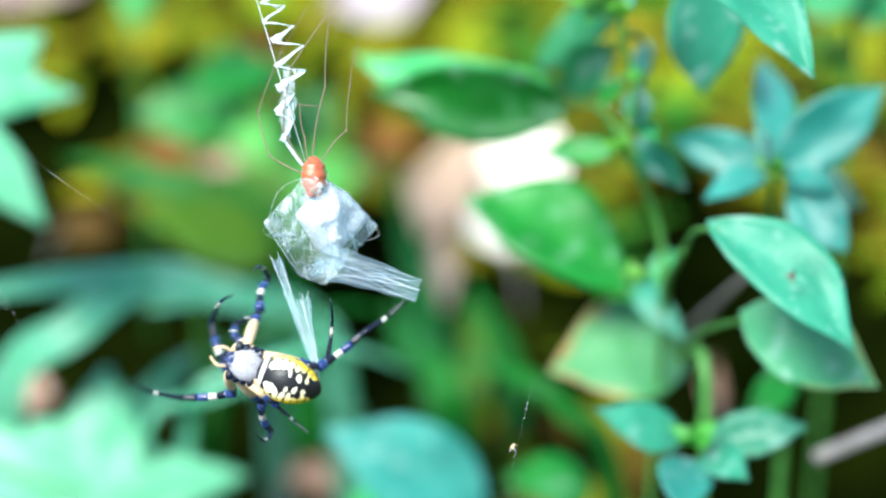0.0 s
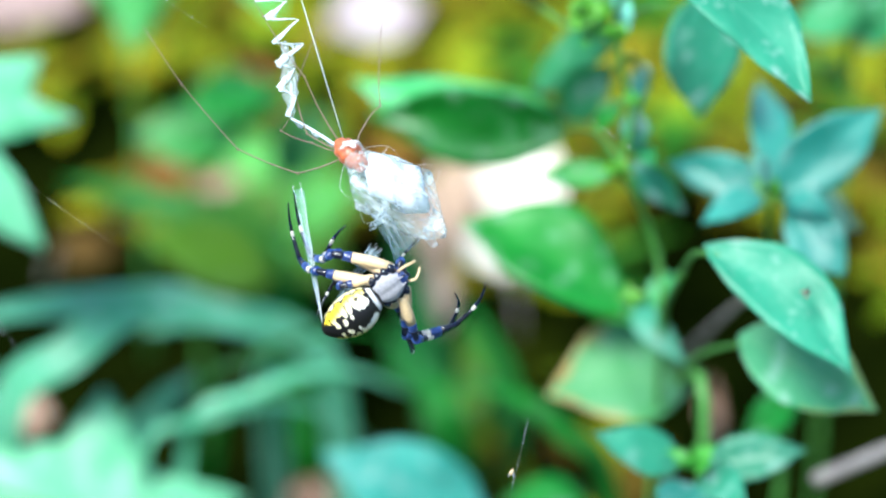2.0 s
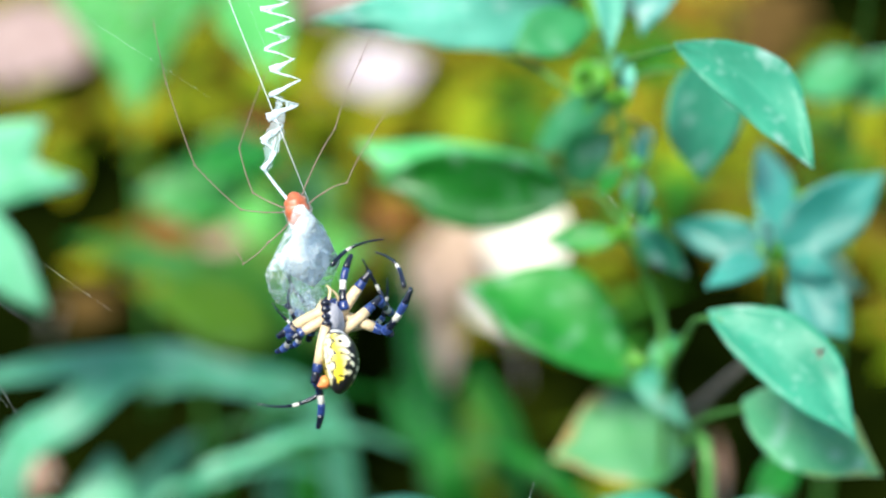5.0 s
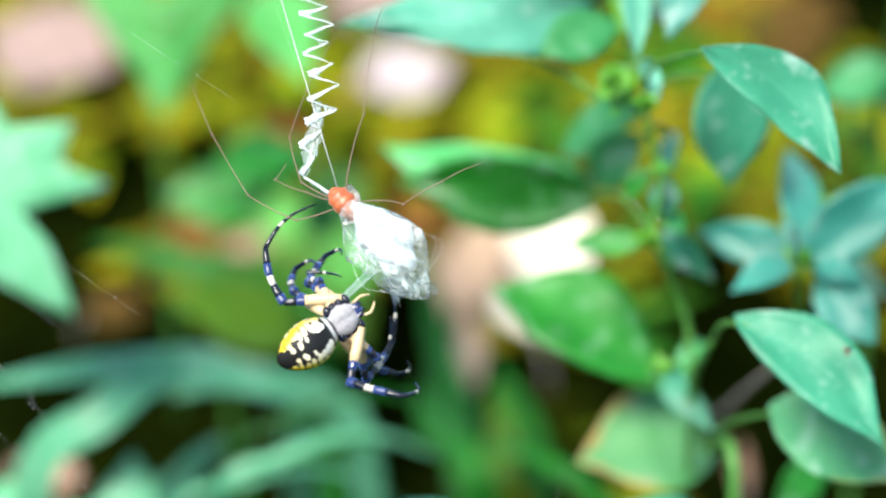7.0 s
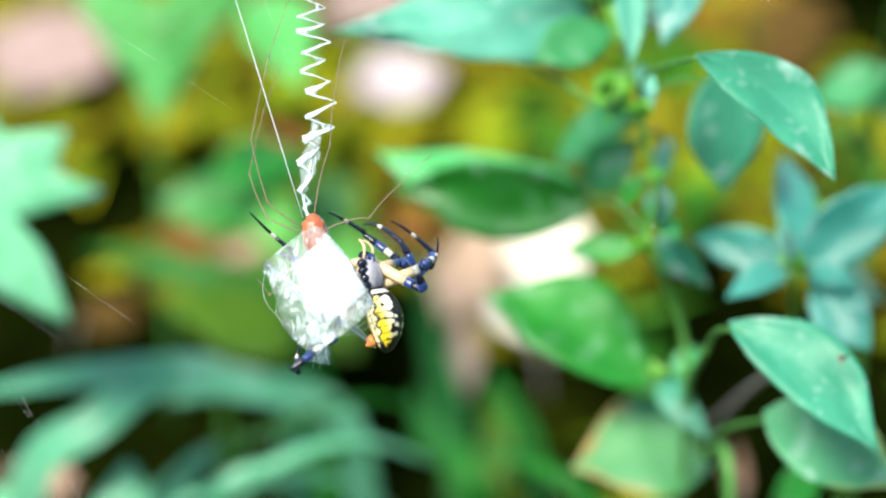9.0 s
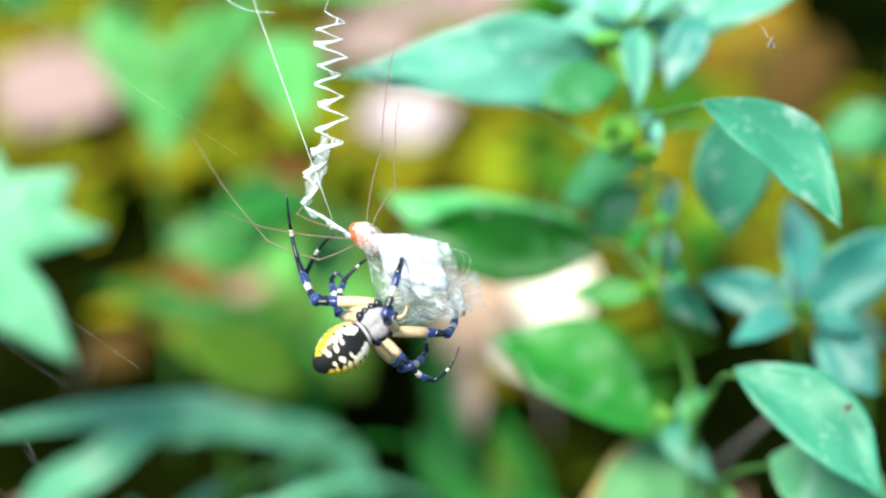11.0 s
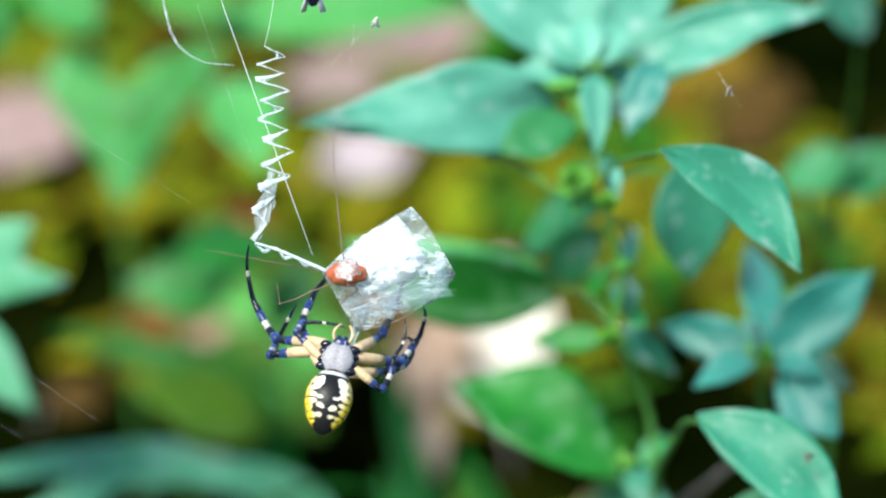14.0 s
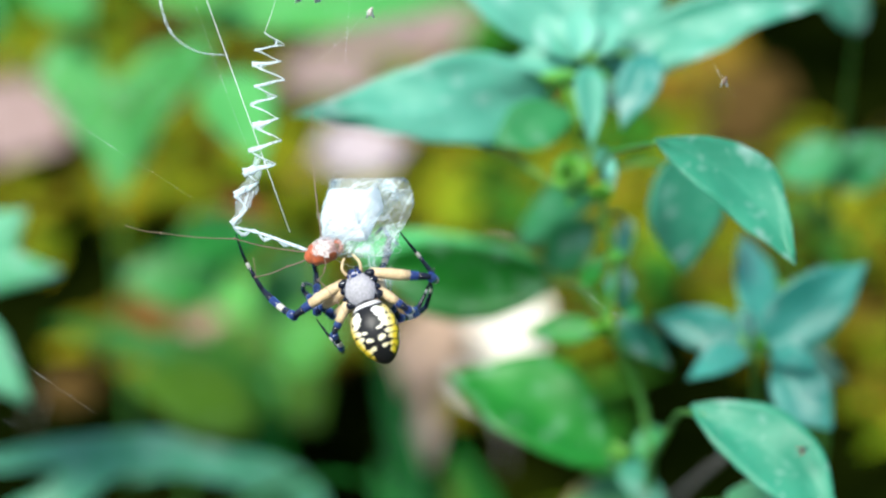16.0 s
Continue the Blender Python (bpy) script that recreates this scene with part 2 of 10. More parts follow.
# Brown, olive and moss patches; their strong contrast also paints in dappled light.
LITTER = speckled("leaf_litter", [(0.22, (0.006, 0.006, 0.001)), (0.38, (0.06, 0.04, 0.004)), (0.47, (0.125, 0.122, 0.003)), (0.57, (0.1, 0.168, 0.006)), (0.69, (0.21, 0.178, 0.006)), (0.85, (0.28, 0.15, 0.03))], 5.5, 0.8, 0.4, 0.002, island=0.3)
HERBS = speckled("low_herbs", [(0.2, (0.01, 0.07, 0.006)), (0.5, (0.03, 0.14, 0.012)), (0.8, (0.1, 0.24, 0.02))], 12, 0.78, 0.2, 0.001, island=0.4)
STEM = speckled("green_stem", [(0.3, (0.02, 0.1, 0.015)), (0.7, (0.07, 0.2, 0.035))], 120, 0.5, 0.3, 0.0006)
TWIG = speckled("grey_twig", [(0.3, (0.13, 0.115, 0.11)), (0.7, (0.3, 0.27, 0.26))], 140, 0.8, 0.7, 0.001)
BUNDLE = silk_material("wound_silk", 0.95, (0.4, 0.4, 0.9), (0.82, 0.88, 0.92), 0.85, None, 0.16)
GAUZE = silk_material("silk_gauze", 0.36, (0.35, 0.35, 0.95), (0.82, 0.92, 0.95), 0.5, (-0.009, 0.006, 0.26, 1.0), 0.05)
SHEET = silk_material("silk_sheet", 0.3, (4, 1, 0.25), (0.7, 0.8, 0.86))
FRESH = silk_material("fresh_silk", 0.14, (12, 0.2, 1), (0.5, 0.7, 0.85), 0.7)
TORN = silk_material("torn_silk", 0.3, (2, 1, 2), (0.68, 0.77, 0.82), 0.35)
BAND = silk_material("silk_band", 0.85, (1, 1, 0.6), (0.66, 0.75, 0.8))
CAP = silk_material("silk_cap", 0.6, (1, 1, 1), (0.78, 0.74, 0.74))
THREAD = shell("silk_thread", (0.7, 0.74, 0.78), 0.4)
CREAM = shell("cream_cuticle", (0.6, 0.44, 0.25), 0.5, 0.15, (1, 0.9, 0.8))
BLACK = shell("black_cuticle", (0.004, 0.005, 0.012), 0.26, 0.1, (0.12, 0.25, 1.0))
# Blue-black cuticle with the sky's blue highlights put into its colour.
NAVY = shell("sky_blued_black_cuticle", (0.012, 0.027, 0.12), 0.25, 0.4, (0.2, 0.35, 1.0))
WHITE = shell("white_band", (0.52, 0.5, 0.45), 0.5, 0.15, (1, 1, 1))
SILVER = shell("silver_hair", (0.31, 0.3, 0.33), 0.6, 0.4, (0.8, 0.8, 1.0))
DRY_DULL = leaf_material("dull_dry_leaf", (0.17, 0.1, 0.065), (0.3, 0.2, 0.15), (0.2, 0.12, 0.08), 0.65, 0.12, gloss=0.1, downy=0.02, sheen_mildew=0.1)
DRY_BROWN = leaf_material("brown_dry_leaf", (0.04, 0.024, 0.006), (0.1, 0.06, 0.018), (0.05, 0.03, 0.012), 0.75, 0.1, downy=0.0, sheen_mildew=0.0, gloss=0.03)
DRY_OCHRE = leaf_material("ochre_dry_leaf", (0.1, 0.06, 0.006), (0.19, 0.125, 0.014), (0.1, 0.06, 0.01), 0.7, 0.1, downy=0.0, sheen_mildew=0.0, gloss=0.03)
DRY_RUST = leaf_material("rust_dry_leaf", (0.09, 0.035, 0.008), (0.2, 0.085, 0.025), (0.08, 0.035, 0.012), 0.75, 0.1, downy=0.0, sheen_mildew=0.0, gloss=0.03)
ORANGE = shell("orange_cuticle", (0.72, 0.22, 0.05), 0.45, 0.2, (1, 0.8, 0.7), 1200.0)
RUST = shell("rust_cuticle", (0.38, 0.088, 0.03), 0.45, 0.15, (1, 0.8, 0.7), 900.0)
BROWN_LEG = shell("brown_leg", (0.17, 0.115, 0.08), 0.5)


def painted(name):
    """The abdomen's black, white and yellow coat, laid on as a colour layer of the mesh."""
    m, t, b = nodes_of(name)
    a = t.nodes.new("ShaderNodeVertexColor")
    a.layer_name = "coat"
    co = t.nodes.new("ShaderNodeTexCoord")
    n = add(t, "ShaderNodeTexNoise", Scale=1800.0, Detail=3.0)
    t.links.new(co.outputs["Object"], n.inputs[0])
    mix = t.nodes.new("ShaderNodeMix")
    mix.data_type, mix.blend_type = "RGBA", "MULTIPLY"
    mix.inputs[0].default_value = 0.35
    t.links.new(a.outputs[0], mix.inputs[6])
    t.links.new(n.outputs[1], mix.inputs[7])
    t.links.new(mix.outputs[2], b.inputs["Base Color"])
    b.inputs["Roughness"].default_value, b.inputs["Specular IOR Level"].default_value = 0.42, 0.25
    bump(t, n.outputs[0], b, 0.3, 0.0002)
    return m


COAT = painted("striped_coat")


# ---- builders ----
def part(name, bm, material, parent=None, label="", smooth=True):
    """Links a bmesh as one mesh object under a thing or a part."""
    me = bpy.data.meshes.new(name)
    for f in bm.faces:
        f.smooth = smooth
    bm.to_mesh(me)
    bm.free()
    for m in material if isinstance(material, (list, tuple)) else (material,):
        me.materials.append(m)
    ob = new(name, me)
    if parent:
        ob.parent = parent
    if label:
        ob["label"] = label
    return ob


def empty(name, place, label, category, group="", kind=""):
    ob = new(name)
    ob.empty_display_size = 0.01
    ob.location = place
    return tagged(ob, label, category, group, kind)


def spline(points, n):
    """n + 1 points on a smooth curve through the given ones."""
    p = [Vector(q) for q in points]
    p = [2 * p[0] - p[1], *p, 2 * p[-1] - p[-2]]
    out = []
    for i in range(n + 1):
        s = i / n * (len(p) - 3)
        k = min(int(s), len(p) - 4)
        f = s - k
        a, b, c, d = p[k:k + 4]
        out.append(0.5 * (2 * b + (c - a) * f + (2 * a - 5 * b + 4 * c - d) * f * f + (3 * b - a - 3 * c + d) * f ** 3))
    return out


def tube_into(bm, points, r0, r1, sides=7, index=0, bulge=None):
    """A tapered tube along points, closed at both ends."""
    rings = []
    side = None
    for i, p in enumerate(points):
        d = (points[min(i + 1, len(points) - 1)] - points[max(i - 1, 0)]).normalized()
        if side is None:
            side = d.orthogonal().normalized()
        side = (side - d * side.dot(d)).normalized()
        up = d.cross(side)
        f = i / (len(points) - 1)
        r = r0 + (r1 - r0) * f
        if bulge:
            r *= bulge(f)
        rings.append([bm.verts.new(p + r * (side * math.cos(2 * math.pi * k / sides) + up * math.sin(2 * math.pi * k / sides))) for k in range(sides)])
    for a, b in zip(rings, rings[1:]):
        for k in range(sides):
            bm.faces.new((a[k], a[(k + 1) % sides], b[(k + 1) % sides], b[k])).material_index = index
    bm.faces.new(rings[0][::-1]).material_index = index
    bm.faces.new(rings[-1]).material_index = index
    return rings


def blade_into(bm, grid, thick, normals):
    """Closes a grid of points into a thin solid blade with u, v on it."""
    uv = bm.loops.layers.uv.verify()
    n, w = len(grid), len(grid[0])
    top = [[bm.verts.new(p + nn * thick / 2) for p, nn in zip(row, nr)] for row, nr in zip(grid, normals)]
    low = [[bm.verts.new(p - nn * thick / 2) for p, nn in zip(row, nr)] for row, nr in zip(grid, normals)]

    def face(vs, cs):
        f = bm.faces.new(vs)
        for l, c in zip(f.loops, cs):
            l[uv].uv = c

    for i in range(n - 1):
        for j in range(w - 1):
            c = [(j / (w - 1), i / (n - 1)), ((j + 1) / (w - 1), i / (n - 1)), ((j + 1) / (w - 1), (i + 1) / (n - 1)), (j / (w - 1), (i + 1) / (n - 1))]
            face((top[i][j], top[i][j + 1], top[i + 1][j + 1], top[i + 1][j]), c)
            face((low[i][j], low[i + 1][j], low[i + 1][j + 1], low[i][j + 1]), [c[0], c[3], c[2], c[1]])
    rim = [(i, 0) for i in range(n)] + [(n - 1, j) for j in range(1, w)] + [(i, w - 1) for i in range(n - 2, -1, -1)] + [(0, j) for j in range(w - 2, 0, -1)]
    for (a, b), (c, d) in zip(rim, rim[1:] + rim[:1]):
        face((top[a][b], top[c][d], low[c][d], low[a][b]), [(b / (w - 1), a / (n - 1)), (d / (w - 1), c / (n - 1)), (d / (w - 1), c / (n - 1)), (b / (w - 1), a / (n - 1))])


UPWARD = Vector((0, -0.62, 0.78))


def leaf(parent, base, tip, width, material=LEAF_TEAL, turn=0, curl=0.12, fold=0.25, belly=0.42, petiole=None, name="leaf", label="", wave=0.032, thick=0.0004, bend=0.0, stalk_of=STEM, tail=1.0):
    """One ovate leaf from base to tip, its face up and outwards, turned about its midrib by degrees."""
    base, tip = Vector(base), Vector(tip)
    y = tip - base
    length = y.length
    y.normalize()
    z = UPWARD - y * UPWARD.dot(y)
    z.normalize()
    z = Matrix.Rotation(radians(turn), 3, y) @ z
    x = y.cross(z)
    bm = bmesh.new()
    n, w = 16, 9
    grid, normals = [], []
    seed = Vector((base.x * 90, base.z * 90, base.y * 90))
    for i in range(n):
        v = i / (n - 1)
        s = v ** (math.log(0.5) / math.log(belly))
        half = 0.5 * width * max(0.012, math.sin(math.pi * s) ** 0.85 * (1 - 0.35 * max(0, v - 0.7) / 0.3)) * (1 - (1 - tail) * max(0, v - belly) / (1 - belly))
        row = []
        for j in range(w):
            u = j / (w - 1) * 2 - 1
            e = 1 + wave * 2.2 * noise.noise(seed + Vector((u, v * 9, 3)))
            h = fold * half * abs(u) ** 1.3 - curl * length * (v - 0.5) ** 2 * 2 + wave * length * noise.noise(seed + Vector((u * 1.6, v * 4, 0)))
            row.append(base + y * (v * length) + x * (u * half * e + bend * length * math.sin(math.pi * v)) + z * h)
        grid.append(row)
        normals.append([(z - x * (fold * (1 if j > w // 2 else -1 if j < w // 2 else 0))).normalized() for j in range(w)])
    blade_into(bm, grid, thick, normals)
    ob = part(name, bm, [material, STEM], parent, label)
    if parent:
        ob.matrix_parent_inverse = Matrix.Translation(-parent.location)
    if petiole:
        bm = bmesh.new()
        tube_into(bm, spline([petiole, (Vector(petiole) + grid[0][4]) / 2 + Vector((0, 0, 0.001)), grid[0][4] + y * 0.004], 6), 0.0009, 0.0007, 6)
        part("petiole", bm, stalk_of, ob)
    return ob


def lobed(parent, centre, outline, lean, material=LEAF_STAR, name="leaf", label=""):
    """A star-shaped leaf: its outline goes through the tips and sinuses given as (degrees, radius) round a centre; face up and outwards."""
    bm = bmesh.new()
    n, rings = 144, 7
    uv = bm.loops.layers.uv.verify()
    reach = max(q for _, q in outline)
    lobes = [o for k, o in enumerate(outline) if o[1] > outline[k - 1][1] and o[1] > outline[(k + 1) % len(outline)][1]]
    corners = sorted((radians(g) % (2 * math.pi), q) for g, q in outline)
    corners = [(corners[-1][0] - 2 * math.pi, corners[-1][1]), *corners, (corners[0][0] + 2 * math.pi, corners[0][1])]

    def edge(a):
        for (a0, r0), (a1, r1) in zip(corners, corners[1:]):
            if a0 <= a <= a1:
                # a straight edge from corner to corner, barely swollen
                f = (a - a0) / (a1 - a0)
                r = r0 * r1 * math.sin(a1 - a0) / (r0 * math.sin(a - a0) + r1 * math.sin(a1 - a)) if a1 - a0 < 2.5 else r0 + (r1 - r0) * f
                return r * (1 + 0.015 * math.sin(math.pi * f) + 0.03 * noise.noise(Vector((a * 9, reach * 50, 2))))
        return corners[1][1]

    layers = []
    for side in (1, -1):
        rows = [[bm.verts.new((0, 0, side * 0.0002))]]
        for k in range(1, rings + 1):
            row = []
            for i in range(n):
                a, q = 2 * math.pi * i / n, k / rings
                r = edge(a) * q
                h = -0.16 * r * r / reach + 0.05 * reach * q * noise.noise(Vector((math.cos(a) * 2, math.sin(a) * 2, reach * 30)))
                row.append(bm.verts.new((r * math.cos(a), r * math.sin(a), h + side * 0.0002)))
            rows.append(row)
        layers.append(rows)
        for i in range(n):
            j = (i + 1) % n
            faces = [[rows[0][0], rows[1][i], rows[1][j]]] + [[rows[k][i], rows[k + 1][i], rows[k + 1][j], rows[k][j]] for k in range(1, rings)]
            for vs in faces:
                f = bm.faces.new(vs if side > 0 else vs[::-1])
                for l in f.loops:
                    a = math.atan2(l.vert.co.y, l.vert.co.x)
                    d = min(abs((a - radians(g) + math.pi) % (2 * math.pi) - math.pi) for g, _ in lobes)
                    l[uv].uv = (0.5 + d * l.vert.co.length / reach, l.vert.co.length / reach)
    for i in range(n):
        j = (i + 1) % n
        bm.faces.new((layers[0][-1][j], layers[0][-1][i], layers[1][-1][i], layers[1][-1][j]))
    m = Matrix.Translation(centre) @ pose(0, 0, 0, lean, 0, 0)
    bmesh.ops.transform(bm, matrix=m, verts=bm.verts)
    ob = part(name, bm, material, parent, label)
    ob.matrix_parent_inverse = Matrix.Translation(-parent.location)
    return ob


def strap(parent, points, width, material=STRAP, turn=0, name="leaf", label=""):
    """A long arching grass-like leaf with a channelled midrib."""
    pts = spline(points, 22)
    grid, normals = [], []
    for i, p in enumerate(pts):
        d = (pts[min(i + 1, 22)] - pts[max(i - 1, 0)]).normalized()
        z = UPWARD - d * UPWARD.dot(d)
        z = Matrix.Rotation(radians(turn), 3, d) @ z.normalized()
        x = d.cross(z)
        v = i / 22
        half = 0.5 * width * max(0.03, min(1, 0.55 + v * 2) * (1 - max(0, v - 0.55) / 0.45) ** 0.7)
        grid.append([p + x * (half * u) + z * (0.3 * half * abs(u)) for u in (-1, -0.5, 0, 0.5, 1)])
        normals.append([z] * 5)
    bm = bmesh.new()
    blade_into(bm, grid, 0.0005, normals)
    ob = part(name, bm, material, parent, label)
    ob.matrix_parent_inverse = Matrix.Translation(-parent.location)
    return ob


def stalk(parent, points, r0, r1, material=STEM, name="stem", label=""):
    bm = bmesh.new()
    tube_into(bm, spline(points, 24), r0, r1, 9, bulge=lambda f: 1 + 0.12 * noise.noise(Vector((f * 14, r0 * 900, 0))))
    ob = part(name, bm, material, parent, label)
    ob.matrix_parent_inverse = Matrix.Translation(-parent.location)
    return ob


def bud(parent, place, size, material=LEAF_SPRING):
    """A tuft of young leaflets in a leaf axil."""
    for k in range(6):
        a = k * 2.4 + place[0] * 90
        d = Vector((math.cos(a) * 0.8, math.sin(a) * 0.5, 0.7 - 0.1 * k)).normalized()
        leaf(parent, place, Vector(place) + d * size * (1.1 - 0.08 * k), size * 0.6, material, k * 20, 0.2, 0.4, name="leaflet", thick=0.0003)


# ---- ground ----
bm = bmesh.new()
bmesh.ops.create_grid(bm, x_segments=90, y_segments=90, size=1.0)
for v in bm.verts:
    x, y = v.co.x, v.co.y
    v.co.x, v.co.y = math.copysign(abs(x) ** 3, x) * 60, math.copysign(abs(y) ** 3, y) * 60 + 0.9
    near = max(0, 1 - v.co.length / 12)
    v.co.z = -0.012 + 0.02 * near * noise.noise(v.co * 4)
ground = tagged(part("ground", bm, GROUND), "mossy soil coloured near-black for the shade under the plants", "ground", kind="structure")


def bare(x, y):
    """Open soil, coloured dark as shade, below the web and far behind the herbs."""
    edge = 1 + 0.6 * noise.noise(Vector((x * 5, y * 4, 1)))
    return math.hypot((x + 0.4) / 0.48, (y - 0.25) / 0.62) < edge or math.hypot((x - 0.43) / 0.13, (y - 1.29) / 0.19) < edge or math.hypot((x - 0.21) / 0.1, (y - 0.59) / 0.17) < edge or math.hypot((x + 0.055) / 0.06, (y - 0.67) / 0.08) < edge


points, faces = [], []
for k in range(34000):
    x, y = random.gauss(0, 1.05), 1.7 + random.gauss(0, 1.1)
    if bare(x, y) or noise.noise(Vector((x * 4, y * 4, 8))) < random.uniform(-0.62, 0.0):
        continue
    s = random.uniform(0.012, 0.032)
    m = pose(x, y, random.uniform(0.002, 0.02), random.uniform(-25, 25), random.uniform(-25, 25), random.uniform(0, 360))
    n = len(points)
    for u, v, w in ((-1, 0, 0), (-0.5, 0.36, 0.12), (0.25, 0.42, 0.16), (1, 0, 0.02), (0.25, -0.42, 0.16), (-0.5, -0.36, 0.12), (-0.5, 0, 0), (0.25, 0, 0)):
        points.append(m @ Vector((u * s, v * s, w * s * random.uniform(0.3, 1.5))))
    faces += [(n, n + 6, n + 1), (n + 1, n + 6, n + 7, n + 2), (n + 2, n + 7, n + 3), (n, n + 5, n + 6), (n + 5, n + 4, n + 7, n + 6), (n + 4, n + 3, n + 7)]
fallen = bpy.data.meshes.new("leaf_litter")
fallen.from_pydata([p - Vector((2.3, 1.1, 0)) for p in points], [], faces)
fallen.materials.append(LITTER)
fallen.polygons.foreach_set("use_smooth", [True] * len(fallen.polygons))
litter = new("leaf_litter", fallen)
litter.location = (2.3, 1.1, 0)
tagged(litter, "fallen brown and olive leaves on the soil", "leaf litter", kind="stuff")

bm = bmesh.new()
CLEARINGS = ((0.059, 0.767), (0.015, 0.726), (-0.025, 1.029), (-0.276, 1.073), (0.007, 1.298), (0.245, 1.277), (0.290, 1.277), (0.335, 1.277), (0.234, 1.185), (0.277, 1.185), (0.319, 1.185), (0.244, 1.101), (0.277, 1.101), (0.320, 1.112), (0.321, 1.364), (0.366, 1.379))
for k in range(2600):
    x, y = random.uniform(-2.2, 2.2), random.uniform(-1.0, 4.2)
    if bare(x, y) or noise.noise(Vector((x * 3.2, y * 2.4, 5))) < 0.05 or any(abs(x - p) < 0.075 and abs(y - q) < 0.1 for p, q in CLEARINGS):
        continue
    for q in range(5):
        s = random.uniform(0.012, 0.045)
        m = pose(x + random.uniform(-0.02, 0.02), y + random.uniform(-0.02, 0.02), random.uniform(0.01, 0.06), random.uniform(-50, 30), random.uniform(-40, 40), random.uniform(0, 360))
        vs = [bm.verts.new(m @ Vector((u * s, v * s, w * s))) for u, v, w in ((-0.9, 0, 0), (-0.2, 0.5, 0.1), (1, 0, -0.1), (-0.2, -0.5, 0.1), (-0.1, 0, -0.06))]
        for a, b in ((0, 1), (1, 2), (2, 3), (3, 0)):
            bm.faces.new((vs[a], vs[b], vs[4]))
tagged(part("low_herbs", bm, HERBS), "patches of small green herbs on the ground", "herbs", kind="stuff")

# ---- the herb with opposite leaves ----
herb = empty("herb", (0.0679, 0.1448, -0.0150), "leafy herb with glossy teal-green opposite leaves", "plant")
stalk(herb, [(0.0679, 0.1448, -0.0150), (0.0740, 0.1448, 0.2200), (0.0717, 0.1259, 0.2932), (0.0698, 0.1308, 0.3147), (0.0612, 0.1249, 0.3366), (0.0576, 0.1228, 0.3438), (0.0606, 0.1244, 0.3586), (0.0567, 0.1260, 0.3732), (0.0547, 0.1275, 0.3876), (0.0526, 0.1590, 0.3898), (0.0511, 0.1512, 0.4103)], 0.0011, 0.0008)
leaf(herb, (0.0616, 0.0660, 0.4214), (0.0952, 0.0527, 0.3940), 0.0175, LEAF_TEAL, turn=6, curl=-0.1, belly=0.5, bend=-0.15)
stalk(herb, [(0.0547, 0.1269, 0.3865), (0.0552, 0.1153, 0.3970), (0.0584, 0.0931, 0.4085), (0.0622, 0.0658, 0.4209)], 0.0009, 0.0006, STEM, "petiole")
leaf(herb, (0.0783, 0.1388, 0.3881), (0.0816, 0.1378, 0.3517), 0.0237, LEAF_TEAL, turn=-8, belly=0.4, tail=0.8, petiole=(0.0558, 0.1361, 0.3825))
leaf(herb, (0.0454, 0.1549, 0.3981), (-0.0285, 0.1340, 0.4028), 0.0258, LEAF_PALE_TEAL, turn=-20, curl=0.1, belly=0.33, bend=0.02, wave=0.08, tail=0.75, petiole=(0.0509, 0.1593, 0.4079))
leaf(herb, (0.0494, 0.1480, 0.3985), (0.0262, 0.1406, 0.3919), 0.0154, LEAF_DULL, turn=-5, belly=0.52, fold=0.12)
stalk(herb, [(0.0235, 0.1589, 0.3836), (0.0327, 0.1479, 0.3838), (0.0431, 0.1355, 0.3813), (0.0550, 0.1248, 0.3821)], 0.0006, 0.0008, STEM, "petiole")
leaf(herb, (0.0505, 0.1598, 0.4093), (0.0131, 0.1727, 0.4370), 0.0179, LEAF_PALE_TEAL, turn=-12, belly=0.5, wave=0.05)
leaf(herb, (0.0507, 0.1615, 0.4078), (0.0442, 0.2049, 0.4441), 0.0269, LEAF_PALE_TEAL, belly=0.46, fold=0.12)
leaf(herb, (0.0509, 0.1455, 0.4139), (0.0627, 0.1548, 0.4244), 0.0096, LEAF_PALE_TEAL, turn=10, belly=0.5)
leaf(herb, (0.0555, 0.1615, 0.4078), (0.0777, 0.1953, 0.4366), 0.0198, LEAF_PALE_TEAL, turn=8, belly=0.5, fold=0.15)
leaf(herb, (0.0549, 0.1583, 0.4058), (0.1205, 0.1566, 0.4291), 0.0177, LEAF_PALE_TEAL, turn=5, curl=0.1, belly=0.4, fold=0.1, wave=0.07, bend=-0.03)
leaf(herb, (0.0700, 0.1443, 0.4169), (0.0606, 0.1318, 0.3993), 0.0123, LEAF_BLUE, turn=10, belly=0.4, petiole=(0.0551, 0.1514, 0.4115))
leaf(herb, (0.0518, 0.1392, 0.4153), (0.0522, 0.1201, 0.3989), 0.0086, LEAF_PALE_TEAL, turn=-6, belly=0.36, fold=0.4)
leaf(herb, (0.0492, 0.1421, 0.4116), (0.0376, 0.1457, 0.4089), 0.0028, LEAF_SPRING, turn=-10)
leaf(herb, (0.0530, 0.1464, 0.4107), (0.0614, 0.1394, 0.4007), 0.0081, LEAF_TEAL, turn=10)
leaf(herb, (0.0452, 0.1464, 0.4104), (0.0495, 0.1399, 0.3962), 0.0047, LEAF_LIME, turn=-10, belly=0.4, bend=-0.08)
leaf(herb, (0.0505, 0.1515, 0.4115), (0.0306, 0.1558, 0.4103), 0.0091, LEAF_PALE_TEAL, turn=-5, belly=0.45)
leaf(herb, (0.0508, 0.1475, 0.4132), (0.0378, 0.1568, 0.4232), 0.0109, LEAF_PALE_TEAL, turn=-8, belly=0.5)
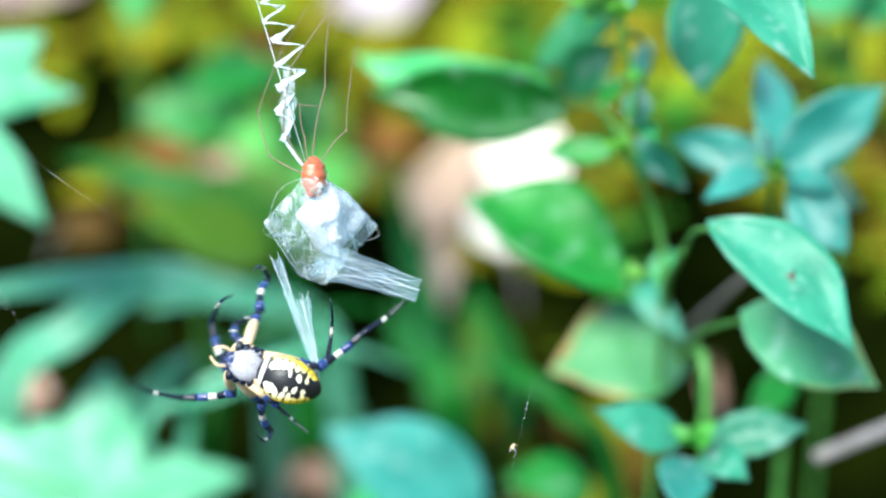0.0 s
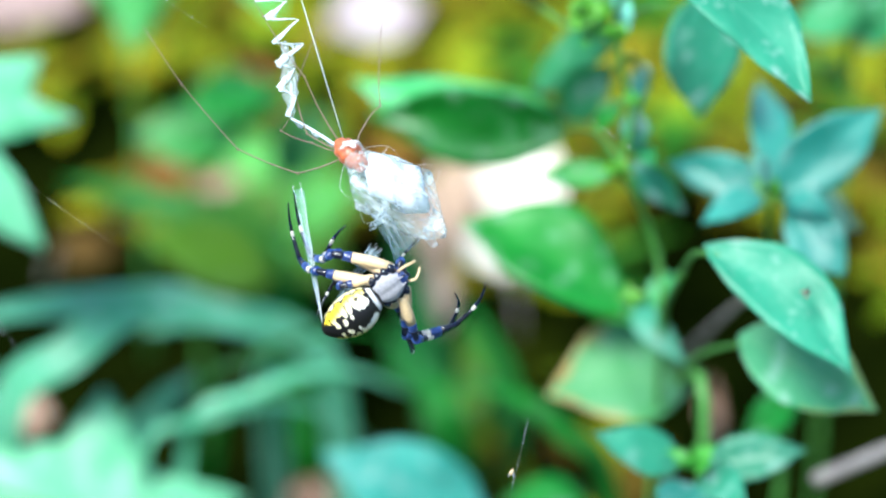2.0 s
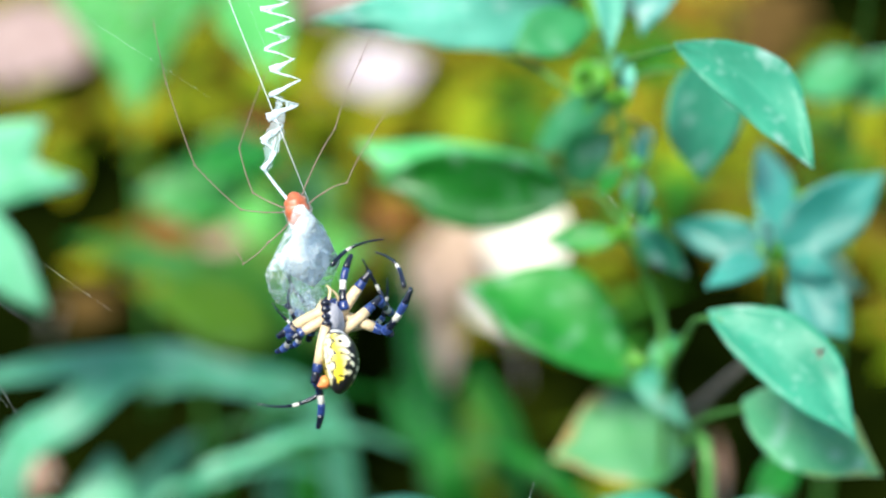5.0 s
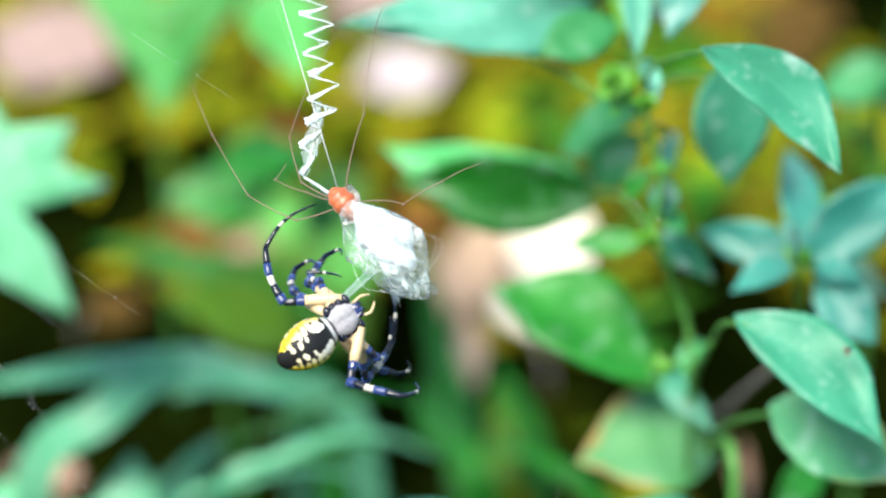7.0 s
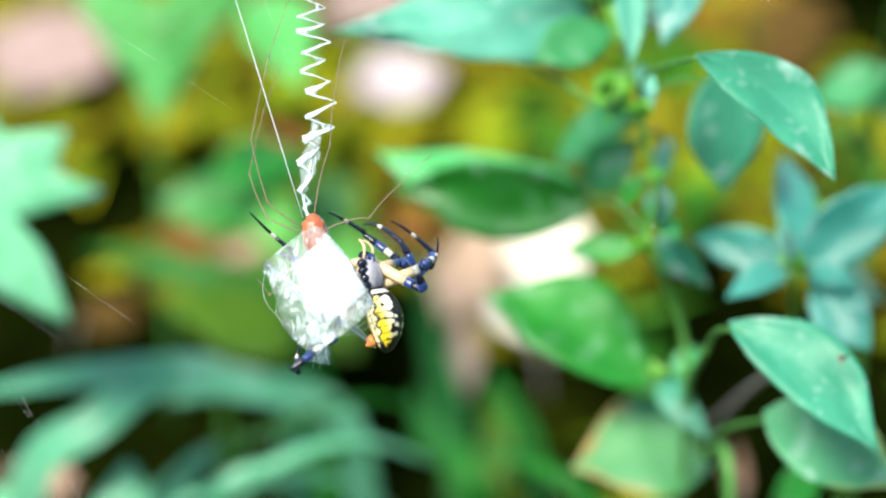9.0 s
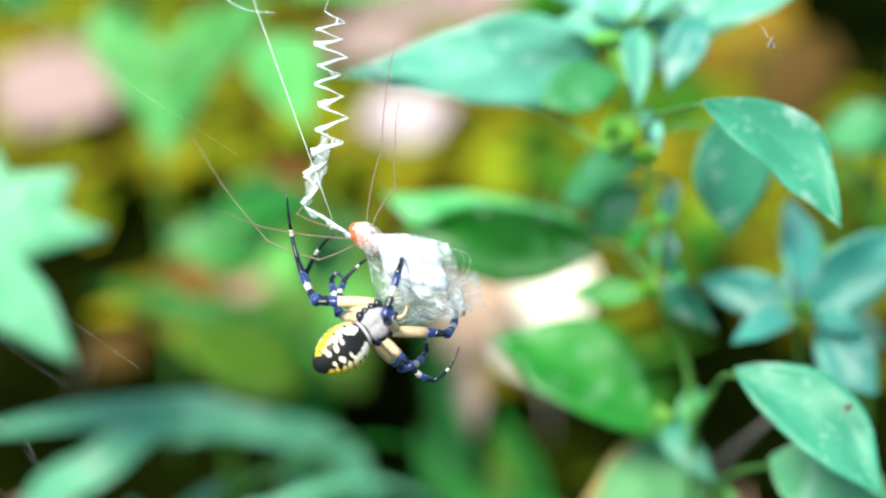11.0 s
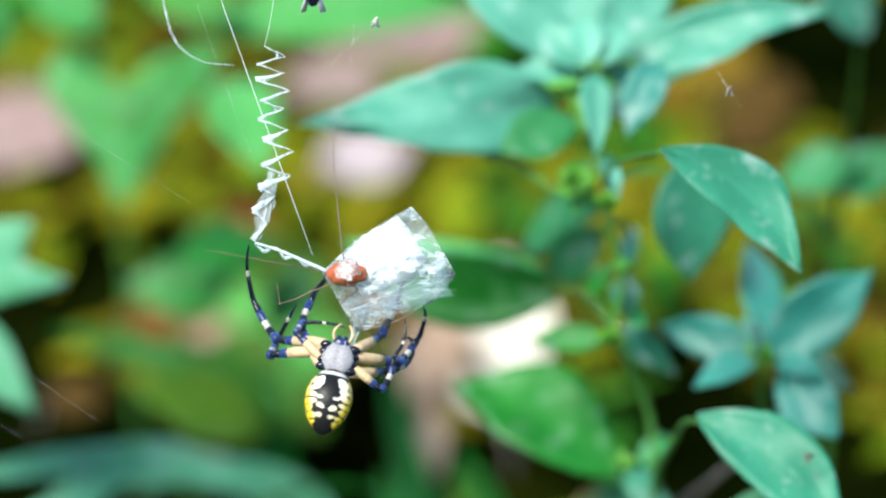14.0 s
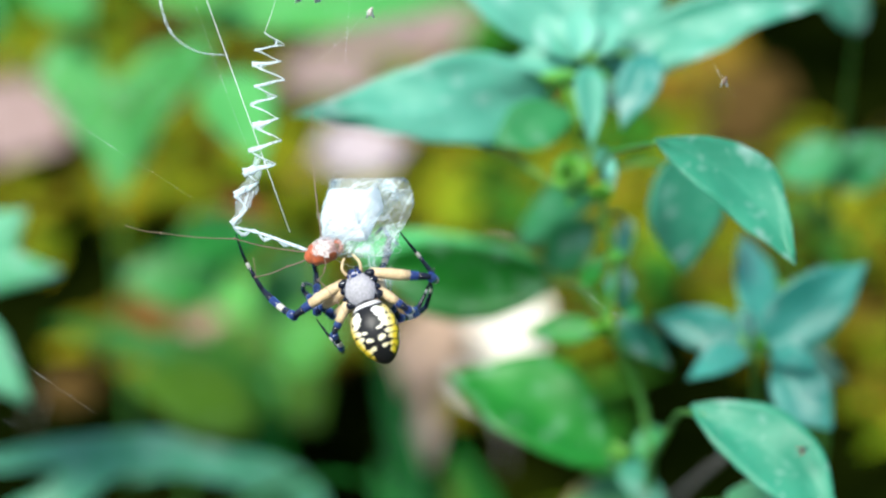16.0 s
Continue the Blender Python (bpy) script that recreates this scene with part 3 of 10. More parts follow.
leaf(herb, (0.0504, 0.1436, 0.4150), (0.0502, 0.1538, 0.4272), 0.0103, LEAF_PALE_TEAL, belly=0.5, fold=0.15)
leaf(herb, (0.0514, 0.1424, 0.4121), (0.0598, 0.1454, 0.4087), 0.0037, LEAF_LIME, turn=10)
bud(herb, (0.0515, 0.1443, 0.4137), 0.0045, LEAF_LIME)
leaf(herb, (0.0520, 0.1296, 0.3920), (0.0424, 0.1213, 0.3865), 0.0095, LEAF_LIME, turn=-10, belly=0.5, tail=1.4, petiole=(0.0547, 0.1302, 0.3931))
leaf(herb, (0.0518, 0.1321, 0.3857), (0.0458, 0.1237, 0.3799), 0.0068, LEAF_SPRING, turn=20)
leaf(herb, (0.0588, 0.1891, 0.3544), (0.0359, 0.2113, 0.3313), 0.0210, LEAF_DULL, turn=5, belly=0.5, petiole=(0.0568, 0.1426, 0.3730))
leaf(herb, (0.0583, 0.1766, 0.3516), (0.0444, 0.1882, 0.3296), 0.0163, LEAF_DULL, turn=-15, belly=0.5, petiole=(0.0574, 0.1398, 0.3673))
leaf(herb, (0.0550, 0.1308, 0.3945), (0.0581, 0.1207, 0.3851), 0.0052, LEAF_PALE_TEAL, turn=-10)
leaf(herb, (0.0664, 0.1588, 0.3606), (0.0648, 0.1531, 0.3488), 0.0059, LEAF_BLUE, turn=25, belly=0.36, petiole=(0.0579, 0.1316, 0.3733))
leaf(herb, (0.0617, 0.1302, 0.3591), (0.0614, 0.1250, 0.3483), 0.0082, LEAF_TEAL, belly=0.5)
leaf(herb, (0.0581, 0.1356, 0.3587), (0.0505, 0.1366, 0.3492), 0.0054, LEAF_GREEN, turn=-10)
leaf(herb, (0.0564, 0.1357, 0.3361), (0.0350, 0.1446, 0.3315), 0.0084, LEAF_GREEN, turn=-10, belly=0.36)
leaf(herb, (0.0625, 0.1370, 0.3387), (0.0792, 0.1397, 0.3215), 0.0081, LEAF_TEAL, turn=20, belly=0.4)
leaf(herb, (0.0614, 0.1345, 0.3337), (0.0717, 0.1411, 0.3244), 0.0058, LEAF_GREEN, turn=0)
leaf(herb, (0.0676, 0.1280, 0.3431), (0.0605, 0.1306, 0.3485), 0.0063, LEAF_MINT, turn=15)
bud(herb, (0.0538, 0.1155, 0.3859), 0.0052, LEAF_LIME)
bud(herb, (0.0460, 0.1182, 0.3913), 0.0056, LEAF_LIME)
bud(herb, (0.0587, 0.1169, 0.3661), 0.0042)
bud(herb, (0.0550, 0.1085, 0.3486), 0.0058, LEAF_LIME)
bud(herb, (0.0606, 0.1108, 0.3078), 0.0056, LEAF_LIME)
leaf(herb, (0.0469, 0.1774, 0.3304), (-0.0148, 0.1977, 0.3263), 0.0260, LEAF_GREEN, turn=-48, curl=0.08, belly=0.45)
stalk(herb, [(0.0581, 0.1280, 0.3431), (0.0525, 0.1502, 0.3430), (0.0438, 0.1780, 0.3315)], 0.0008, 0.0006, STEM, "petiole")
# Added paler leaf, standing in for the lit upper half of the green one.
leaf(herb, (0.0473, 0.2025, 0.3259), (-0.0203, 0.2170, 0.3321), 0.0216, LEAF_MINT, turn=-12, belly=0.45, bend=-0.1, petiole=(0.0438, 0.1780, 0.3315))
leaf(herb, (0.0647, 0.1450, 0.2867), (0.0144, 0.1663, 0.3076), 0.0323, LEAF_GREEN, turn=10, curl=0.1, bend=0.06, belly=0.5)
leaf(herb, (0.0645, 0.1367, 0.2925), (0.0785, 0.1206, 0.2822), 0.0096, LEAF_TEAL, turn=25, belly=0.36)
leaf(herb, (0.0609, 0.1625, 0.2769), (0.0505, 0.1654, 0.2828), 0.0069, LEAF_TEAL, turn=0)
leaf(herb, (0.0710, 0.1460, 0.2887), (0.0789, 0.1588, 0.2923), 0.0075, LEAF_MINT)

# ---- its neighbour with bluish leaves round a bright shoot ----
herb_b = empty("herb", (0.1171, 0.1618, -0.0150), "bluish-green herb with a rosette of leaves", "plant")
stalk(herb_b, [(0.1171, 0.1618, -0.0150), (0.1171, 0.1618, 0.2299), (0.1104, 0.1646, 0.2813), (0.1009, 0.1283, 0.3323)], 0.002, 0.0012)
leaf(herb_b, (0.1006, 0.1345, 0.3335), (0.0727, 0.1462, 0.3347), 0.0127, LEAF_BLUE, turn=-30)
leaf(herb_b, (0.1031, 0.1356, 0.3358), (0.1039, 0.1759, 0.3500), 0.0138, LEAF_BLUE, turn=20)
leaf(herb_b, (0.1017, 0.1249, 0.3366), (0.1327, 0.1348, 0.3570), 0.0190, LEAF_BLUE, turn=22)
leaf(herb_b, (0.1041, 0.1231, 0.3331), (0.1193, 0.1055, 0.3199), 0.0164, LEAF_BLUE, turn=22, belly=0.55, petiole=(0.1015, 0.1335, 0.3315))
leaf(herb_b, (0.0984, 0.1244, 0.3356), (0.0798, 0.1120, 0.3330), 0.0098, LEAF_BLUE, turn=12)
leaf(herb_b, (0.1072, 0.1425, 0.3272), (0.1379, 0.1648, 0.3046), 0.0134, LEAF_TEAL)
leaf(herb_b, (0.0986, 0.1154, 0.3401), (0.0925, 0.1112, 0.3542), 0.0084, LEAF_PALE_TEAL, turn=30)
leaf(herb_b, (0.1041, 0.1238, 0.3345), (0.1165, 0.1129, 0.3350), 0.0088, LEAF_BLUE, turn=-10)
bud(herb_b, (0.0984, 0.1152, 0.3396), 0.0058, LEAF_LIME)
bud(herb_b, (0.1139, 0.1488, 0.3400), 0.0066, LEAF_LIME)
leaf(herb_b, (0.1126, 0.1564, 0.3328), (0.1039, 0.1689, 0.3356), 0.0094, LEAF_GREEN, turn=-10)

# ---- the herb with broad pale leaves low down ----
herb_c = empty("herb", (0.0844, 0.1087, -0.0150), "herb with broad spotted leaves", "plant")
stalk(herb_c, [(0.0844, 0.1087, -0.0150), (0.0844, 0.1087, 0.2579), (0.0786, 0.1360, 0.2682), (0.0722, 0.1267, 0.2947), (0.0735, 0.0971, 0.3254)], 0.002, 0.001)
leaf(herb_c, (0.0732, 0.0576, 0.3538), (0.1090, 0.0344, 0.3291), 0.0198, LEAF_TEAL, turn=6, curl=0.05, belly=0.47, bend=-0.09, petiole=(0.0735, 0.0971, 0.3254))
leaf(herb_c, (0.0860, 0.0720, 0.3195), (0.1232, 0.0632, 0.3015), 0.0223, LEAF_EDGE, turn=10, curl=0.1, petiole=(0.0786, 0.1367, 0.2697))
leaf(herb_c, (0.0865, 0.1557, 0.2591), (0.0415, 0.1438, 0.2610), 0.0370, LEAF_RIM, turn=12, curl=0.2, belly=0.5, petiole=(0.0786, 0.1360, 0.2682))
leaf(herb_c, (0.0741, 0.0779, 0.2746), (0.0498, 0.0777, 0.2856), 0.0131, LEAF_TEAL, turn=-5)
leaf(herb_c, (0.0800, 0.0781, 0.2750), (0.1073, 0.0757, 0.2815), 0.0131, LEAF_TEAL, turn=8)
leaf(herb_c, (0.0793, 0.0732, 0.2764), (0.0875, 0.0526, 0.2798), 0.0113, LEAF_TEAL, turn=20)
leaf(herb_c, (0.0739, 0.0722, 0.2743), (0.0705, 0.0485, 0.2714), 0.0151, LEAF_BLUE, turn=-5)
leaf(herb_c, (0.1034, 0.1448, 0.2407), (0.1225, 0.1704, 0.2476), 0.0121, LEAF_GREEN, turn=20)
bud(herb_c, (0.0753, 0.0693, 0.2798), 0.008)

twig = tagged(empty("twig", (0.0989, 0.1427, 0.2934), "bare grey twig leaning among the leaves", "twig"), group="twigs")
stalk(twig, [(0.0994, 0.1425, 0.2931), (0.0974, 0.1870, 0.2587), (0.0978, 0.2608, 0.2047), (0.1134, 0.5180, 0.0320)], 0.0010, 0.0016, TWIG, "stick")
twig_b = tagged(empty("twig", (0.1486, 0.1456, 0.2423), "thick grey twig near the ground", "twig"), group="twigs")
stalk(twig_b, [(0.1225, 0.1352, 0.2323), (0.1376, 0.1396, 0.2368), (0.1520, 0.1447, 0.2404), (0.1694, 0.1479, 0.2470), (0.1937, 0.1524, 0.2563), (0.2041, 0.1532, -0.0150)], 0.0021, 0.0024, TWIG, "stick")

# ---- lobed pale leaves beside the web ----
sapling = empty("sapling", (-0.1590, 0.2123, -0.0150), "sapling with pale star-shaped leaves", "sapling")
stalk(sapling, [(-0.1590, 0.2123, -0.0150), (-0.1590, 0.2123, 0.2422), (-0.1592, 0.2377, 0.2715), (-0.1573, 0.2511, 0.2990)], 0.002, 0.0012)
lobed(sapling, (-0.1534, 0.2416, 0.3023), [(4, 0.0421), (23, 0.0273), (40, 0.0381), (69, 0.0241), (98, 0.0428), (136, 0.0260), (169, 0.0460), (-155, 0.0249), (-121, 0.0473), (-98, 0.0257), (-73, 0.0328), (-54, 0.0516), (-36, 0.0266), (-24, 0.0132)], 64)
lobed(sapling, (-0.1247, 0.2667, 0.1293), [(82, 0.0506), (60, 0.0358), (37, 0.0300), (7, 0.0645), (-8, 0.0387), (-41, 0.0423), (-90, 0.0171), (-127, 0.0456), (-167, 0.0460), (169, 0.0652), (136, 0.0581), (125, 0.0352), (107, 0.0300)], 60)
stalk(sapling, [(-0.1611, 0.2043, 0.2029), (-0.1513, 0.2396, 0.1612), (-0.1222, 0.2525, 0.1388)], 0.0011, 0.0008, STEM, "petiole")

# ---- strap leaves ----
tuft = empty("strap_leaf_tuft", (-0.1036, 0.3216, -0.0150), "tuft of arching strap-shaped leaves", "plant")
strap(tuft, [(-0.0653, 0.4651, -0.0150), (-0.0635, 0.3920, 0.1315), (-0.0812, 0.3376, 0.1797), (-0.1044, 0.3123, 0.1963), (-0.1362, 0.2856, 0.2100), (-0.1716, 0.2654, 0.2142)], 0.0190, turn=10)
strap(tuft, [(-0.1651, 0.3216, -0.0150), (-0.1544, 0.2825, 0.1581), (-0.1258, 0.2783, 0.1950), (-0.1032, 0.3031, 0.2002), (-0.0663, 0.3177, 0.1846), (-0.0411, 0.3303, 0.1647)], 0.0160)
strap(tuft, [(-0.0857, 0.3029, -0.0150), (-0.0861, 0.2788, 0.1504), (-0.0599, 0.2805, 0.1767), (-0.0286, 0.2928, 0.1791), (-0.0009, 0.3062, 0.1611)], 0.0058, turn=-10)
strap(tuft, [(-0.0813, 0.3149, -0.0150), (-0.0751, 0.2908, 0.1474), (-0.0489, 0.2925, 0.1707), (-0.0176, 0.3048, 0.1701), (0.0101, 0.3182, 0.1491)], 0.0050, BLADE, turn=6)
strap(tuft, [(-0.0921, 0.2969, -0.0150), (-0.1021, 0.2728, 0.1464), (-0.0759, 0.2745, 0.1687), (-0.0446, 0.2868, 0.1671), (-0.0169, 0.3002, 0.1451)], 0.0044, turn=-20)
strap(tuft, [(-0.0849, 0.3249, -0.0150), (-0.0841, 0.3008, 0.1524), (-0.0579, 0.3025, 0.1807), (-0.0266, 0.3148, 0.1851), (0.0011, 0.3282, 0.1691)], 0.0036, BLADE, turn=12)
strap(tuft, [(-0.0258, 0.3941, -0.0150), (-0.0346, 0.3846, 0.1164), (-0.0528, 0.3777, 0.1479), (-0.0816, 0.3628, 0.1630), (-0.1104, 0.3516, 0.1628)], 0.0143, turn=-8)
strap(tuft, [(-0.1140, 0.3426, -0.0150), (-0.1218, 0.3236, 0.1054), (-0.1013, 0.3205, 0.1446), (-0.0876, 0.3446, 0.1484)], 0.0134)
blades = empty("grass", (0.0120, 0.4420, -0.0150), "broad upright grass blades", "grass")
strap(blades, [(0.0120, 0.4420, -0.0150), (0.0108, 0.4551, 0.0555), (0.0083, 0.4803, 0.0618), (0.0044, 0.5257, 0.0636), (-0.0057, 0.6162, 0.0667), (-0.0109, 0.6486, 0.0874)], 0.0177, BLADE)
strap(blades, [(0.0198, 0.4420, -0.0150), (0.0252, 0.4574, 0.0603), (0.0284, 0.4827, 0.0666), (0.0239, 0.5282, 0.0686)], 0.0164, LEAF_OLIVE)
strap(blades, [(0.0302, 0.4362, -0.0150), (0.0139, 0.4049, 0.0897), (-0.0036, 0.4579, 0.0843), (-0.0120, 0.5107, 0.0784)], 0.0161, BLADE)
strap(blades, [(0.0817, 0.2951, -0.0150), (0.0746, 0.2797, 0.1294), (0.0561, 0.2740, 0.1634), (0.0375, 0.2886, 0.1705), (0.0147, 0.3254, 0.1547)], 0.0094, BLADE, turn=5)
strap(blades, [(-0.0502, 0.5083, -0.0150), (-0.0720, 0.5250, 0.1078), (-0.1238, 0.5358, 0.1299), (-0.1733, 0.5586, 0.1310)], 0.0191, BLADE)
strap(blades, [(0.0480, 0.4892, -0.0150), (0.0461, 0.5111, 0.0336), (0.0374, 0.5493, 0.0436), (0.0252, 0.5857, 0.0496)], 0.0131, BLADE)

# ---- low plants behind ----
low = empty("groundcover_plant", (-0.0008, 0.2491, -0.0150), "low plant with broad mint-green leaves", "plant")
stalk(low, [(0.0242, 0.2491, -0.0150), (0.0246, 0.2333, 0.1484)], 0.002, 0.0015)
leaf(low, (0.0260, 0.2167, 0.1599), (-0.0311, 0.2200, 0.1894), 0.0347, LEAF_BLUE, turn=-10, petiole=(0.0246, 0.2333, 0.1484))
leaf(low, (0.0642, 0.2360, 0.1539), (0.0313, 0.2294, 0.1632), 0.0218, LEAF_GREEN, turn=10, petiole=(0.0246, 0.2333, 0.1484))
leaf(low, (-0.0008, 0.2158, 0.1581), (-0.0282, 0.2049, 0.1586), 0.0238, LEAF_MINT)

back = empty("seedling", (-0.1122, 0.5428, -0.0150), "seedling with soft round leaves", "seedling")
stalk(back, [(-0.1066, 0.5428, -0.0150), (-0.1047, 0.5274, 0.1127), (-0.1055, 0.5261, 0.1556)], 0.002, 0.0012)
leaf(back, (-0.0814, 0.5326, 0.1688), (-0.1336, 0.5320, 0.1676), 0.0348, LEAF_GREEN, fold=0.1, petiole=(-0.1055, 0.5261, 0.1556))
leaf(back, (-0.0640, 0.5038, 0.1099), (-0.1260, 0.4853, 0.1404), 0.0390, LEAF_OLIVE, fold=0.1, petiole=(-0.1047, 0.5274, 0.1127))
leaf(back, (-0.1026, 0.5104, 0.1919), (-0.0600, 0.5431, 0.1905), 0.0286, LEAF_GREEN)
leaf(back, (-0.0678, 0.5598, 0.1335), (-0.0400, 0.5744, 0.1634), 0.0273, LEAF_GREEN)
mat = empty("groundcover_plant", (-0.0722, 0.7079, -0.0150), "low plant with soft light-green leaves", "plant")
stalk(mat, [(-0.0722, 0.7079, -0.0150), (-0.0722, 0.7107, 0.0322), (-0.0706, 0.7192, 0.0496)], 0.002, 0.0012)
leaf(mat, (-0.0722, 0.7107, 0.0322), (-0.0298, 0.7026, 0.0612), 0.0387, LEAF_SPRING, fold=0.1)
leaf(mat, (-0.0738, 0.7107, 0.0322), (-0.1126, 0.7372, 0.0408), 0.0355, LEAF_OLIVE, fold=0.1)
leaf(mat, (-0.0733, 0.7357, 0.0379), (-0.0424, 0.8076, 0.0484), 0.0351, LEAF_OLIVE, fold=0.1)
leaf(mat, (-0.0766, 0.7357, 0.0379), (-0.1143, 0.8076, 0.0484), 0.0335, LEAF_SPRING, fold=0.1)
leaf(mat, (-0.0669, 0.6723, 0.0447), (-0.0436, 0.6247, 0.0384), 0.0369, LEAF_OLIVE, fold=0.1)
leaf(mat, (-0.0715, 0.6723, 0.0447), (-0.0920, 0.6247, 0.0384), 0.0369, LEAF_SPRING, fold=0.1)
leaf(mat, (-0.0760, 0.8091, 0.0058), (-0.0796, 0.9299, 0.0255), 0.0360, LEAF_OLIVE, fold=0.1)
tall = empty("seedling", (-0.1440, 0.6319, -0.0150), "seedling with long light-green leaves", "seedling")
stalk(tall, [(-0.1440, 0.6319, -0.0150), (-0.1445, 0.6293, 0.1390), (-0.1426, 0.6156, 0.1794), (-0.1297, 0.5271, 0.2534), (-0.1164, 0.4438, 0.2834)], 0.0018, 0.0012)
lobed(tall, (-0.1264, 0.5084, 0.2606), [(-89, 0.0412), (-123, 0.0197), (-158, 0.0204), (156, 0.0378), (133, 0.0426), (115, 0.0362), (93, 0.0134), (61, 0.0334), (38, 0.0591), (24, 0.0430), (-14, 0.0209), (-61, 0.0246)], 65, LEAF_TRI)
leaf(tall, (-0.0747, 0.4626, 0.2991), (-0.0557, 0.4076, 0.2776), 0.0306, LEAF_TRI, petiole=(-0.1164, 0.4438, 0.2834))
leaf(tall, (-0.1795, 0.5038, 0.2925), (-0.1993, 0.5191, 0.3237), 0.0347, LEAF_GREEN, petiole=(-0.1164, 0.4438, 0.2834))
leaf(tall, (-0.1349, 0.5093, 0.3036), (-0.1646, 0.5212, 0.3281), 0.0298, LEAF_TRI, petiole=(-0.1164, 0.4438, 0.2834))
leaf(tall, (-0.0948, 0.5584, 0.2902), (0.0458, 0.5629, 0.2995), 0.0338, LEAF_TRI, petiole=(-0.1164, 0.4438, 0.2834))
leaf(tall, (-0.0769, 0.5307, 0.3018), (-0.1224, 0.5418, 0.3246), 0.0322, LEAF_SPRING, petiole=(-0.1164, 0.4438, 0.2834))
far = empty("seedling", (0.1655, 0.3367, -0.0150), "seedling with paired pale leaves", "seedling")
stalk(far, [(0.1655, 0.3367, -0.0150), (0.1625, 0.3322, 0.2827), (0.1595, 0.3285, 0.2979)], 0.002, 0.0012)
leaf(far, (0.1366, 0.3215, 0.3064), (0.1659, 0.3164, 0.3187), 0.0194, LEAF_DULL, belly=0.5, fold=0.1)
leaf(far, (0.1587, 0.3201, 0.3036), (0.1842, 0.3171, 0.3202), 0.0205, LEAF_DULL)
leaf(far, (0.1531, 0.2558, 0.3850), (0.1293, 0.2566, 0.4113), 0.0200, LEAF_TEAL, petiole=(0.1595, 0.3285, 0.2979))
leaf(far, (0.1441, 0.3442, 0.2845), (0.1672, 0.3405, 0.2769), 0.0149, LEAF_OLIVE)

# ---- pale dry leaves lying on the ground ----
def dry(base, tip, width, material, turn, label):
    foot = Vector(base) * 1.2 - Vector(tip) * 0.2
    foot.z = 0.004
    ob = leaf(None, base, tip, width, material, turn, -0.15, 0.2, 0.5, foot, "dry_leaf", wave=0.06, thick=0.0006, stalk_of=TWIG)
    return tagged(ob, label, "dry leaf", "dry leaves on the ground")


# The very pale colour stands in for sun falling on this leaf.
dry((0.0881, 0.7667, 0.0320), (0.0330, 0.7614, 0.0320), 0.0806, DRY_PALE, 0, "cream dry leaf coloured extra pale for the sun on it")
dry((0.0326, 0.7862, 0.0320), (-0.0074, 0.6496, 0.0320), 0.0419, DRY_TAN, 0, "beige dry leaf on the ground")
dry((0.0175, 0.6628, 0.0320), (0.0075, 0.5579, 0.0320), 0.0179, DRY_TAN, 20, "narrow tan dry leaf")
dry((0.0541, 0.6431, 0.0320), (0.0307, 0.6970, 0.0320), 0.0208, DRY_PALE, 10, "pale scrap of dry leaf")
dry((-0.3270, 1.1125, 0.0320), (-0.2264, 1.0344, 0.0320), 0.0801, DRY_PINK, 0, "pinkish dry leaf on the soil")
dry((-0.0600, 1.0132, 0.0320), (0.0063, 1.0451, 0.0320), 0.0476, DRY_WHITE, 0, "whitish dry leaf on the soil")
dry((-0.0642, 1.2638, 0.0320), (0.0812, 1.3343, 0.0320), 0.0744, DRY_PINK, 0, "greyish-pink dry leaf on the soil")
dry((-0.0946, 1.1603, 0.0320), (-0.0103, 1.1978, 0.0320), 0.0518, DRY_PINK, 0, "pinkish dry leaf half under herbs")
dry((-0.1303, 0.7477, 0.0320), (-0.0925, 0.7255, 0.0320), 0.0368, DRY_DULL, 0, "brownish-pink dry leaf on soil")
dry((-0.2005, 0.6831, 0.0320), (-0.1641, 0.6695, 0.0320), 0.0258, DRY_BROWN, 0, "small brown dry leaf")
dry((0.2349, 1.1603, 0.0320), (0.2949, 1.1125, 0.0320), 0.0536, DRY_BROWN, 0, "tan dry leaf among moss")
dry((0.1737, 1.1353, 0.0300), (0.2255, 1.1843, 0.0300), 0.0500, DRY_OCHRE, 0, "ochre dry leaf on the soil")
dry((0.2250, 1.2554, 0.0300), (0.2731, 1.2164, 0.0300), 0.0500, DRY_OCHRE, 0, "yellow-brown dry leaf on the soil")
dry((0.2138, 1.0511, 0.0300), (0.2725, 1.0958, 0.0300), 0.0450, DRY_BROWN, 0, "dark tan dry leaf on the soil")
dry((0.1450, 0.4826, 0.0320), (0.1478, 0.5300, 0.0320), 0.0082, DRY_DULL, 0, "tan dry leaf below the herbs")
dry((-0.1672, 0.7652, 0.0340), (-0.1298, 0.7759, 0.0340), 0.0350, DRY_RUST, 0, "rust-brown dry leaf on the soil")
dry((-0.0915, 0.7525, 0.0340), (-0.0572, 0.7631, 0.0340), 0.0300, DRY_RUST, 0, "reddish-brown dry leaf on the soil")
dry((-0.1162, 0.8936, 0.0340), (-0.0861, 0.9075, 0.0340), 0.0400, DRY_RUST, 0, "dark rust dry leaf among herbs")
dry((-0.0257, 0.7739, 0.0340), (-0.0056, 0.8050, 0.0340), 0.0300, DRY_RUST, 0, "small reddish-brown dry leaf")
dry((-0.2118, 0.5085, 0.0320), (-0.1743, 0.4980, 0.0320), 0.0245, DRY_DULL, 0, "pinkish-grey dry leaf under strap leaves")
dry((-0.0583, 0.4317, 0.0320), (-0.0243, 0.4247, 0.0320), 0.0195, DRY_DULL, 0, "grey-pink dry leaf under strap leaves")


